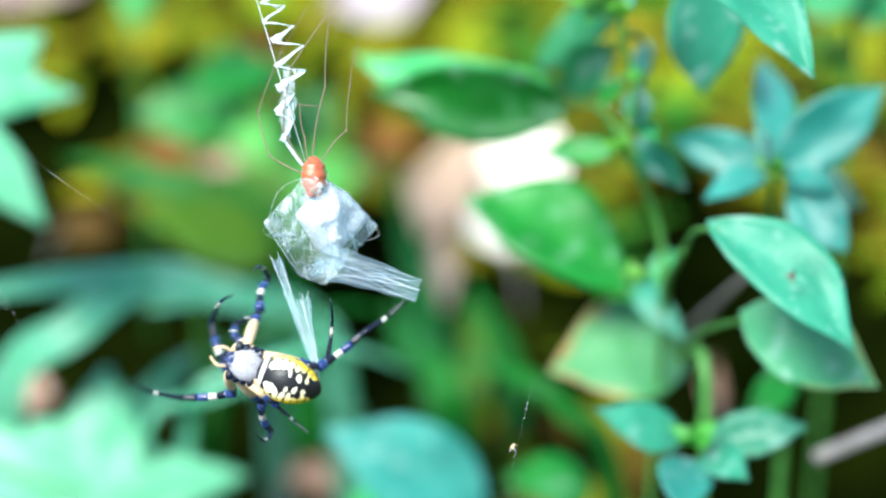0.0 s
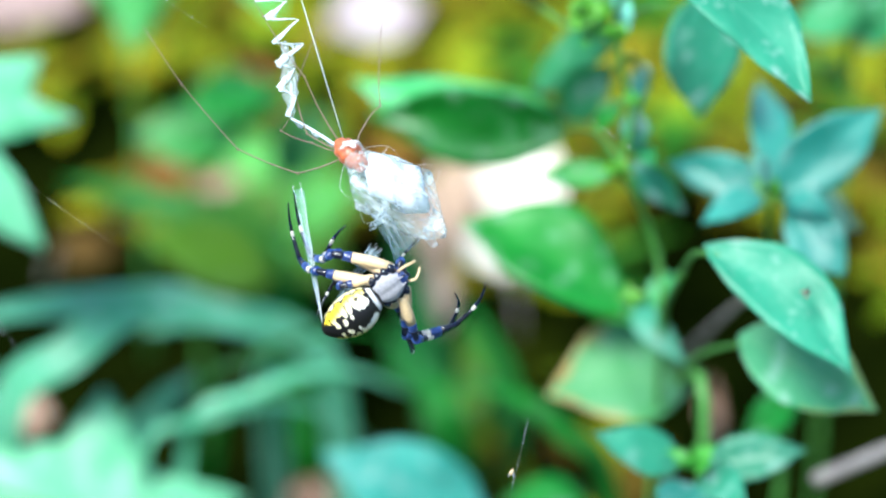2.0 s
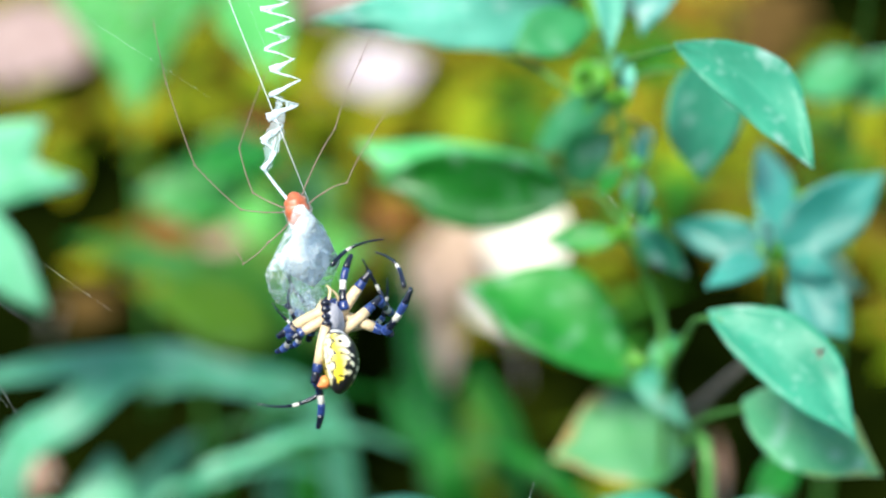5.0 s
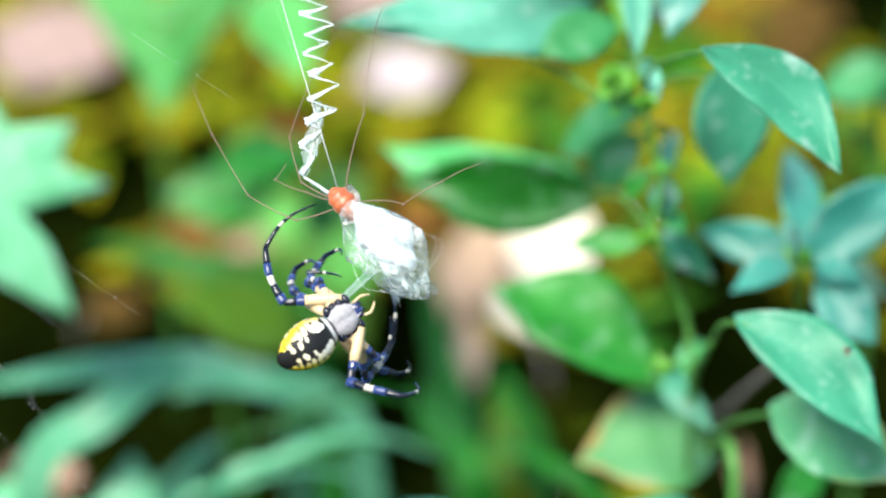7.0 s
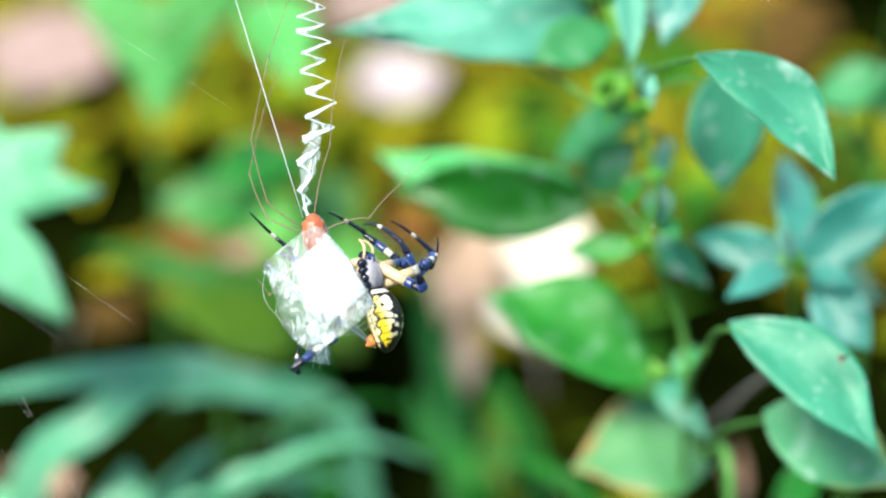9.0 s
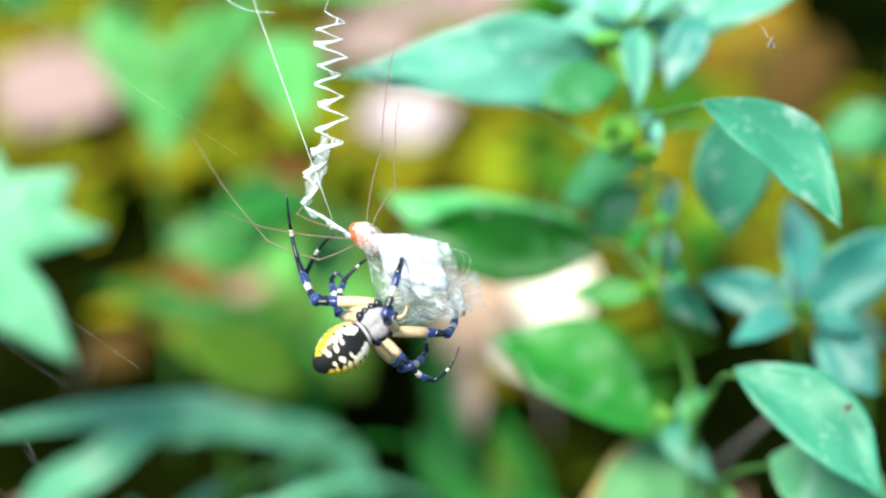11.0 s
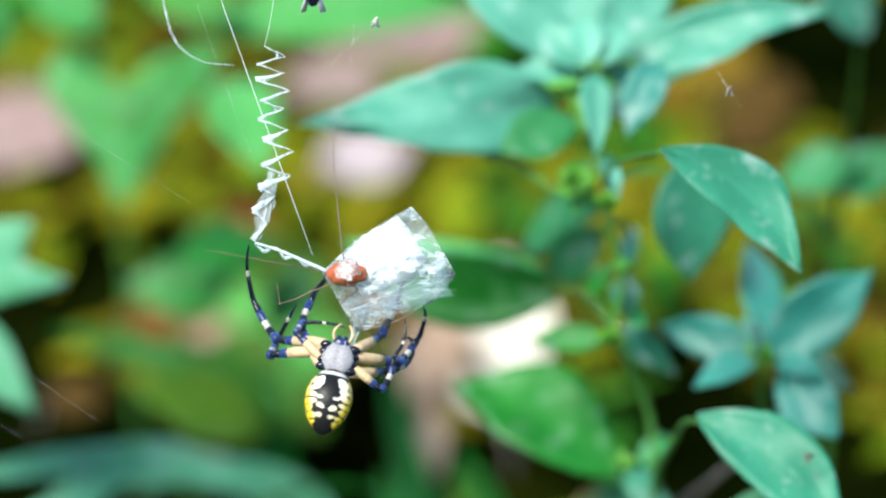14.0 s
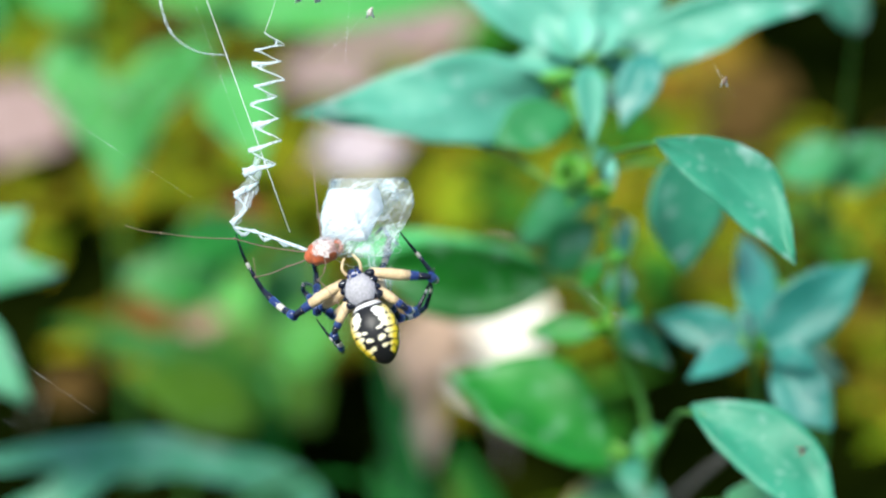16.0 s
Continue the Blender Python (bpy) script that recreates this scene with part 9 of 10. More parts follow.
    walk(spider_legs["R4_tarsus"], [
        (0, pose(0.01500, -0.02154, -0.00368, -168.5, 17.0, 62.0)), (0.25, pose(0.01048, -0.01378, -0.01319, 164.2, -5.6, 81.5)),
        (0.5, pose(0.00596, -0.00602, -0.02270, 129.7, -15.0, 110.2)), (0.6667, pose(0.00640, -0.00647, -0.01406, 163.0, 10.8, 133.4)),
        (0.8333, pose(0.00683, -0.00693, -0.00542, -154.3, 16.6, 168.6)), (1, pose(0.00727, -0.00738, 0.00322, -116.1, -1.7, -161.7)),
        (1.167, pose(0.01317, -0.00747, -0.00123, -155.4, 44.2, -167.5)), (1.333, pose(0.01908, -0.00756, -0.00567, 105.9, 58.0, 117.9)),
        (1.5, pose(0.02499, -0.00766, -0.01012, 51.7, 16.2, 91.6)), (2, pose(0.02349, -0.00418, -0.01004, 47.6, -10.3, 75.1)),
        (2.167, pose(0.01733, -0.00099, -0.01462, 54.8, 31.8, 118.4)), (2.333, pose(0.01117, 0.00221, -0.01921, 107.6, 47.7, -164.2)),
        (2.5, pose(0.00502, 0.00540, -0.02379, 140.2, 14.7, -104.4)), (3, pose(0.01767, 0.01588, -0.00696, 157.0, 57.7, -142.2)),
        (3.25, pose(0.01583, 0.01429, -0.01050, 168.0, 35.6, -104.9)), (3.5, pose(0.01400, 0.01271, -0.01403, 162.3, 12.8, -78.1)),
        (3.75, pose(0.01497, 0.00792, 0.00011, -160.3, 32.5, -83.7)), (4, pose(0.01595, 0.00314, 0.01425, -112.1, 50.6, -70.9)),
        (5.25, pose(0.01562, 0.00808, 0.00520, 167.2, 64.8, -132.8)), (6.5, pose(0.01528, 0.01302, -0.00385, 110.4, 38.3, -170.0)),
        (7, pose(0.02101, 0.00690, -0.01543, 78.5, 14.8, 135.0)), (7.25, pose(0.01501, 0.01153, -0.01311, 113.1, 41.1, -178.9)),
        (7.5, pose(0.00901, 0.01617, -0.01080, 161.8, 31.4, -119.6)), (7.75, pose(0.00917, 0.01553, -0.00399, -155.9, 39.7, -78.5)),
        (8, pose(0.00933, 0.01488, 0.00282, -118.6, 23.9, -42.4)), (8.5, pose(0.01848, 0.00298, 0.01072, -130.0, 49.6, -81.8)),
        (9.75, pose(0.01651, 0.00684, -0.00279, 138.8, 59.6, -140.9)), (11, pose(0.01454, 0.01071, -0.01630, 79.9, 29.3, -164.8)),
        (11.5, pose(0.01234, 0.00035, -0.02031, 96.5, 18.2, -173.6)), (12, pose(0.01049, 0.00976, -0.02067, 94.4, 15.8, -162.4)),
        (12.5, pose(0.01406, -0.00283, -0.02051, 99.1, 16.3, 169.9)), (13, pose(0.01076, 0.01113, -0.01787, 126.9, 17.4, -148.6)),
        (13.25, pose(0.01232, 0.01164, -0.01757, 92.6, 18.5, 177.2)), (13.5, pose(0.01388, 0.01215, -0.01727, 63.9, 2.1, 148.6)),
        (14, pose(0.01563, 0.00957, -0.01847, 82.1, 10.5, 158.8)), (14.5, pose(0.01082, 0.00977, -0.02069, 86.1, -11.6, 108.8)),
        (15, pose(0.01741, 0.00278, -0.02058, 75.7, -0.8, 102.8)), (15.25, pose(0.01347, 0.00923, -0.01732, 76.9, 25.7, 160.9)),
        (15.5, pose(0.00954, 0.01567, -0.01406, 105.5, 35.9, -126.4)), (15.75, pose(0.00814, 0.01397, -0.01709, 88.5, 20.4, -168.8)),
        (16, pose(0.00674, 0.01227, -0.02012, 86.3, -1.0, 156.7)),])
    walk(bundle, [
        (0, pose(-0.02108, -0.00436, 0.38255, 22.7, 84.7, 57.9)), (0.5, pose(-0.01394, -0.00491, 0.38523, -71.2, 83.1, -32.1)),
        (1, pose(-0.00390, -0.00274, 0.39041, -69.4, 60.9, -5.2)), (1.5, pose(-0.00284, -0.00169, 0.39205, -64.4, 55.0, 0.4)),
        (2, pose(-0.00348, -0.00234, 0.39659, -84.0, 41.4, -10.7)), (2.5, pose(-0.00227, 0.00052, 0.39648, -73.0, 42.5, 6.3)),
        (3, pose(-0.00614, 0.00393, 0.39945, -75.0, 35.7, 19.4)), (3.5, pose(-0.01344, 0.00609, 0.40021, -62.4, 45.6, 29.0)),
        (3.667, pose(-0.01946, 0.00471, 0.39722, 1.6, 54.3, 115.8)), (3.833, pose(-0.02544, 0.00333, 0.39424, 27.6, 19.1, 167.5)),
        (4, pose(-0.03146, 0.00194, 0.39125, 19.2, -20.7, -156.9)), (4.833, pose(-0.02620, -0.00266, 0.39578, -0.1, -16.3, -122.4)),
        (5.667, pose(-0.02094, -0.00727, 0.40031, -13.4, -2.7, -91.7)), (6.5, pose(-0.01569, -0.01187, 0.40483, -18.2, 15.4, -63.9)),
        (7, pose(-0.01225, -0.00594, 0.40301, 12.4, 35.7, -37.5)), (7.5, pose(-0.00975, -0.00284, 0.40304, -37.6, 33.2, -66.7)),
        (7.667, pose(-0.01327, -0.00232, 0.40234, -38.4, 38.5, -73.7)), (7.833, pose(-0.01676, -0.00181, 0.40164, -40.0, 43.7, -81.4)),
        (8, pose(-0.02027, -0.00129, 0.40094, -42.9, 48.7, -90.2)), (8.5, pose(-0.03009, -0.01073, 0.39467, -78.7, 47.2, -106.4)),
        (9.333, pose(-0.02212, -0.00705, 0.39874, -42.2, 50.7, -75.4)), (10.17, pose(-0.01412, -0.00335, 0.40283, -9.6, 41.8, -48.3)),
        (11, pose(-0.00618, 0.00031, 0.40688, 11.7, 25.6, -33.3)), (11.5, pose(-0.00739, 0.00026, 0.41252, 5.5, 12.6, -37.8)),
        (11.67, pose(-0.00503, 0.00454, 0.41350, -7.3, 5.4, -26.1)), (11.83, pose(-0.00281, 0.00857, 0.41441, -20.4, 1.3, -13.8)),
        (12, pose(-0.00046, 0.01285, 0.41538, -34.9, 0.1, -0.2)), (12.5, pose(0.00048, 0.01360, 0.41672, -23.9, -0.3, -0.2)),
        (13, pose(-0.00066, 0.01318, 0.41586, -24.2, -0.1, -0.6)), (13.5, pose(-0.00048, 0.01251, 0.41433, -24.2, -0.3, -0.7)),
        (14, pose(-0.00324, 0.01259, 0.41433, -24.2, 1.8, -1.9)), (14.5, pose(-0.00190, 0.01365, 0.41672, -24.5, -7.6, 2.2)),
        (15, pose(-0.00428, 0.01474, 0.41900, -24.7, -9.4, 3.0)), (15.17, pose(-0.00392, 0.01435, 0.42056, -41.2, -18.9, 4.5)),
        (15.33, pose(-0.00357, 0.01398, 0.42203, -58.0, -27.1, 8.7)), (15.5, pose(-0.00321, 0.01359, 0.42358, -78.0, -34.0, 16.5)),
        (16, pose(-0.00767, 0.02069, 0.42207, -84.8, -17.5, 46.1)),])
    walk(harvestman, [
        (0, pose(-0.02235, -0.00496, 0.39545, -27.7, -0.5, -0.5)), (0.5, pose(-0.01589, -0.00364, 0.39813, -27.6, -0.4, -0.6)),
        (1, pose(-0.01071, -0.00195, 0.40161, -34.4, -35.2, 20.8)), (1.5, pose(-0.01083, -0.00154, 0.40245, -34.4, -35.3, 20.7)),
        (2, pose(-0.01361, -0.00030, 0.40498, -36.3, -39.3, 24.1)), (2.5, pose(-0.01221, -0.00041, 0.40498, -45.9, -50.8, 37.8)),
        (3, pose(-0.01632, 0.00045, 0.40671, -56.4, -57.2, 50.8)), (3.5, pose(-0.02158, 0.00170, 0.40915, -90.4, -63.4, 89.5)),
        (3.75, pose(-0.02488, 0.00135, 0.40835, -35.2, -39.4, 23.2)), (4, pose(-0.02818, 0.00101, 0.40755, -26.3, -0.2, -1.0)),
        (5.25, pose(-0.02494, 0.00067, 0.40753, -27.5, -18.0, 8.6)), (6.5, pose(-0.02170, 0.00033, 0.40751, -32.5, -35.3, 20.2)),
        (7, pose(-0.02119, 0.00157, 0.41006, -34.6, -39.5, 23.7)), (7.5, pose(-0.01478, 0.00809, 0.40970, -37.2, -43.6, 27.5)),
        (8, pose(-0.02076, 0.00849, 0.41049, -27.4, -17.9, 8.9)), (8.5, pose(-0.02819, -0.00118, 0.40426, -25.9, 0.0, -0.2)),
        (9.75, pose(-0.02253, 0.00316, 0.40824, -27.8, -22.5, 11.2)), (11, pose(-0.01686, 0.00751, 0.41221, -36.1, -44.0, 26.9)),
        (11.5, pose(-0.01820, 0.00876, 0.41479, -39.0, -48.1, 31.0)), (12, pose(-0.01127, 0.00933, 0.41604, -89.8, -65.1, 89.7)),
        (12.5, pose(-0.00884, 0.00934, 0.41563, -90.7, -66.1, 90.4)), (13, pose(-0.00961, 0.00917, 0.41526, -90.2, -65.8, 89.6)),
        (13.5, pose(-0.01092, 0.00895, 0.41460, -90.8, -65.8, 90.0)), (14, pose(-0.01255, 0.00933, 0.41523, -90.0, -65.8, 88.9)),
        (14.5, pose(-0.00810, 0.00920, 0.41507, -101.8, -65.1, 101.7)), (15, pose(-0.01209, 0.00955, 0.41563, -101.7, -65.1, 101.5)),
        (15.5, pose(-0.01396, 0.00961, 0.41566, -127.4, -58.8, 130.5)), (16, pose(-0.01629, 0.01060, 0.41782, -127.3, -58.8, 130.4)),])
    walk(harvestman_legs[0], [
        (0, pose(0.00000, 0.00000, 0.00000, 180.0, -60.0, 180.0)), (0.5, pose(0.00000, 0.00000, 0.00000, 180.0, -65.0, 180.0)),
        (1, pose(0.00000, 0.00000, 0.00000, 135.0, -90.0, 161.6)), (1.25, pose(0.00000, 0.00000, 0.00000, 180.0, -90.0, 180.0)),
        (1.5, pose(0.00000, 0.00000, 0.00000, -153.4, -90.0, -135.0)), (1.75, pose(0.00000, 0.00000, 0.00000, -160.7, -58.2, -160.7)),
        (2, pose(0.00000, 0.00000, 0.00000, 180.0, -29.3, -180.0)), (2.5, pose(0.00000, 0.00000, 0.00000, -180.0, -42.1, 180.0)),
        (3, pose(0.00000, 0.00000, 0.00000, -161.6, -48.5, 167.5)), (3.5, pose(0.00000, 0.00000, 0.00000, 179.9, -72.3, -179.9)),
        (3.75, pose(0.00000, 0.00000, 0.00000, 180.0, -41.1, -180.0)), (4, pose(0.00000, 0.00000, 0.00000, 180.0, -10.0, 180.0)),
        (5.25, pose(0.00000, 0.00000, 0.00000, -180.0, -24.0, -180.0)), (6.5, pose(0.00000, 0.00000, 0.00000, -151.4, -30.0, 160.8)),
        (7, pose(0.00000, 0.00000, 0.00000, -146.3, -29.6, 157.7)), (7.5, pose(0.00000, 0.00000, 0.00000, -147.7, -31.8, 158.6)),
        (8, pose(0.00000, 0.00000, 0.00000, -151.2, -5.1, 157.4)), (8.5, pose(0.00000, 0.00000, 0.00000, -180.0, -40.0, 180.0)),
        (9.75, pose(0.00000, 0.00000, 0.00000, -141.1, -47.4, -175.7)), (11, pose(0.00000, 0.00000, 0.00000, -96.0, -55.0, 180.0)),
        (11.5, pose(0.00000, 0.00000, 0.00000, -96.0, -57.0, 180.0)), (11.667, pose(0.00000, 0.00000, 0.00000, -116.0, -6.3, 166.2)),
        (11.833, pose(0.00000, 0.00000, 0.00000, -153.1, 33.6, 131.1)), (12, pose(0.00000, 0.00000, 0.00000, 143.1, 31.0, 68.8)),
        (12.5, pose(0.00000, 0.00000, 0.00000, 143.1, 30.9, 68.9)), (13, pose(0.00000, 0.00000, 0.00000, 143.1, 30.9, 68.9)),
        (13.5, pose(0.00000, 0.00000, 0.00000, 143.1, 31.0, 68.9)), (14, pose(0.00000, 0.00000, 0.00000, 143.1, 30.9, 68.9)),
        (14.5, pose(0.00000, 0.00000, 0.00000, 148.7, 32.6, 71.8)), (15, pose(0.00000, 0.00000, 0.00000, 148.7, 32.6, 71.8)),
        (15.5, pose(0.00000, 0.00000, 0.00000, 166.4, 36.1, 81.9)), (16, pose(0.00000, 0.00000, 0.00000, 166.4, 36.0, 81.9)),])
    walk(harvestman_legs[4], [
        (0, pose(0.00000, 0.00000, 0.00000, -134.4, -27.0, 150.9)), (0.5, pose(0.00000, 0.00000, 0.00000, -134.4, -27.0, 150.8)),
        (1, pose(0.00000, 0.00000, 0.00000, -98.2, -57.9, 125.0)), (1.5, pose(0.00000, 0.00000, 0.00000, -98.3, -58.0, 125.2)),
        (2, pose(0.00000, 0.00000, 0.00000, -90.0, -60.6, 118.0)), (2.5, pose(0.00000, 0.00000, 0.00000, -58.1, -64.3, 89.6)),
        (3, pose(0.00000, 0.00000, 0.00000, -36.2, -62.5, 69.9)), (3.5, pose(0.00000, 0.00000, 0.00000, -5.3, -51.2, 43.7)),
        (3.75, pose(0.00000, 0.00000, 0.00000, -90.0, -60.6, 118.0)), (4, pose(0.00000, 0.00000, 0.00000, -134.4, -26.9, 150.9)),
        (6.5, pose(0.00000, 0.00000, 0.00000, -98.4, -58.0, 125.2)), (7, pose(0.00000, 0.00000, 0.00000, -89.9, -60.6, 117.9)),
        (7.5, pose(0.00000, 0.00000, 0.00000, -80.8, -63.2, 109.4)), (8, pose(0.00000, 0.00000, 0.00000, -122.0, -44.3, 143.5)),
        (8.5, pose(0.00000, 0.00000, 0.00000, -134.4, -26.9, 150.9)), (11, pose(0.00000, 0.00000, 0.00000, -150.1, -28.1, 159.9)),
        (11.5, pose(0.00000, 0.00000, 0.00000, -179.9, -40.3, 180.0)), (11.75, pose(0.00000, 0.00000, 0.00000, 104.4, -55.9, -63.9)),
        (12, pose(0.00000, 0.00000, 0.00000, 90.0, -7.1, -0.0)), (12.5, pose(0.00000, 0.00000, 0.00000, 90.1, -7.1, 0.0)),
        (13, pose(0.00000, 0.00000, 0.00000, 90.0, -7.1, -0.0)), (13.5, pose(0.00000, 0.00000, 0.00000, 90.0, -7.1, 0.0)),
        (14, pose(0.00000, 0.00000, 0.00000, 90.0, -7.1, -0.0)), (14.5, pose(0.00000, 0.00000, 0.00000, 90.0, -2.1, -0.0)),
        (15, pose(0.00000, 0.00000, 0.00000, 90.1, -2.1, -0.0)), (15.5, pose(0.00000, 0.00000, 0.00000, 90.0, 12.9, 0.1)),
        (16, pose(0.00000, 0.00000, 0.00000, 90.1, 12.9, 0.0)),])
    walk(harvestman_legs[1], [
        (0, pose(0.00000, 0.00000, 0.00000, 0.0, -55.0, 0.0)), (0.5, pose(0.00000, 0.00000, 0.00000, 0.0, -60.0, 0.0)),
        (1, pose(0.00000, 0.00000, 0.00000, 0.0, -10.0, 0.0)), (1.5, pose(0.00000, 0.00000, 0.00000, -0.0, -20.0, 0.0)),
        (2, pose(0.00000, 0.00000, 0.00000, 0.0, -15.0, 0.0)), (2.5, pose(0.00000, 0.00000, 0.00000, -0.0, 10.0, 0.0)),
        (3, pose(0.00000, 0.00000, 0.00000, -0.0, 10.0, -0.0)), (3.5, pose(0.00000, 0.00000, 0.00000, 0.0, 25.0, -0.0)),
        (4, pose(0.00000, 0.00000, 0.00000, 0.0, -40.0, 0.0)), (5.25, pose(0.00000, 0.00000, 0.00000, 0.0, -10.0, 0.0)),
        (6.5, pose(0.00000, 0.00000, 0.00000, 0.0, 20.0, 0.0)), (7, pose(0.00000, 0.00000, 0.00000, 0.0, 45.0, 0.0)),
        (7.5, pose(0.00000, 0.00000, 0.00000, 0.0, 60.0, 0.0)), (8, pose(0.00000, 0.00000, 0.00000, -0.0, 25.0, 0.0)),
        (8.5, pose(0.00000, 0.00000, 0.00000, -0.0, -12.0, -0.0)), (9.75, pose(0.00000, 0.00000, 0.00000, -0.0, -11.0, 0.0)),
        (11, pose(0.00000, 0.00000, 0.00000, -0.0, -10.0, -0.0)), (11.17, pose(0.00000, 0.00000, 0.00000, -33.9, 33.7, -17.6)),
        (11.33, pose(0.00000, 0.00000, 0.00000, -105.9, 47.4, -78.2)), (11.5, pose(0.00000, 0.00000, 0.00000, -155.8, 12.3, -115.3)),
        (12, pose(0.00000, 0.00000, 0.00000, 172.9, -3.7, -117.8)), (12.5, pose(0.00000, 0.00000, 0.00000, 172.9, -3.7, -117.8)),
        (13, pose(0.00000, 0.00000, 0.00000, 172.9, -3.7, -117.8)), (13.5, pose(0.00000, 0.00000, 0.00000, 172.9, -3.7, -117.8)),
        (14, pose(0.00000, 0.00000, 0.00000, 172.9, -3.7, -117.8)), (14.5, pose(0.00000, 0.00000, 0.00000, 168.5, -6.1, -117.4)),
        (15, pose(0.00000, 0.00000, 0.00000, 168.5, -6.1, -117.4)), (15.5, pose(0.00000, 0.00000, 0.00000, 154.9, -12.7, -115.1)),
        (16, pose(0.00000, 0.00000, 0.00000, 154.9, -12.7, -115.1)),])
    walk(harvestman_legs[2], [
        (0, pose(0.00000, 0.00000, 0.00000, 0.0, -82.0, 0.0)), (0.5, pose(0.00000, 0.00000, 0.00000, 0.0, -80.0, 0.0)),
        (1, pose(0.00000, 0.00000, 0.00000, 0.0, -60.0, 0.0)), (1.5, pose(0.00000, 0.00000, 0.00000, 0.0, -70.0, 0.0)),
        (2, pose(0.00000, 0.00000, 0.00000, 0.0, -75.0, 0.0)), (2.5, pose(0.00000, 0.00000, 0.00000, 0.0, -50.0, 0.0)),
        (3, pose(0.00000, 0.00000, 0.00000, 0.0, -30.0, 0.0)), (3.5, pose(0.00000, 0.00000, 0.00000, 0.0, 5.0, 0.0)),
        (4, pose(0.00000, 0.00000, 0.00000, 0.0, -60.0, 0.0)), (5.25, pose(0.00000, 0.00000, 0.00000, 0.0, -47.5, 0.0)),
        (6.5, pose(0.00000, 0.00000, 0.00000, 0.0, -35.0, 0.0)), (7, pose(0.00000, 0.00000, 0.00000, 0.0, -33.0, 0.0)),
        (7.5, pose(0.00000, 0.00000, 0.00000, 0.0, -20.0, 0.0)), (8, pose(0.00000, 0.00000, 0.00000, 0.0, -60.0, 0.0)),
        (8.5, pose(0.00000, 0.00000, 0.00000, 0.0, -80.0, 0.0)), (9.75, pose(0.00000, 0.00000, 0.00000, 0.0, -55.0, 0.0)),
        (11, pose(0.00000, 0.00000, 0.00000, 0.0, -30.0, 0.0)), (11.5, pose(0.00000, 0.00000, 0.00000, 0.0, -20.0, 0.0)),
        (11.75, pose(0.00000, 0.00000, 0.00000, 17.1, -30.7, 34.2)), (12, pose(0.00000, 0.00000, 0.00000, 25.5, -48.3, 70.4)),
        (12.5, pose(0.00000, 0.00000, 0.00000, 20.4, -49.5, 74.2)), (13, pose(0.00000, 0.00000, 0.00000, 17.4, -50.0, 76.4)),
        (13.5, pose(0.00000, 0.00000, 0.00000, 16.1, -50.1, 77.5)), (14, pose(0.00000, 0.00000, 0.00000, 15.1, -50.3, 78.3)),
        (14.5, pose(0.00000, 0.00000, 0.00000, 21.8, -49.2, 73.2)), (15, pose(0.00000, 0.00000, 0.00000, 21.4, -49.3, 73.4)),
        (15.25, pose(0.00000, 0.00000, 0.00000, 12.3, -52.2, 29.8)), (15.5, pose(0.00000, 0.00000, 0.00000, 8.9, -58.3, -18.0)),
        (16, pose(0.00000, 0.00000, 0.00000, 10.5, -59.8, -19.8)),])
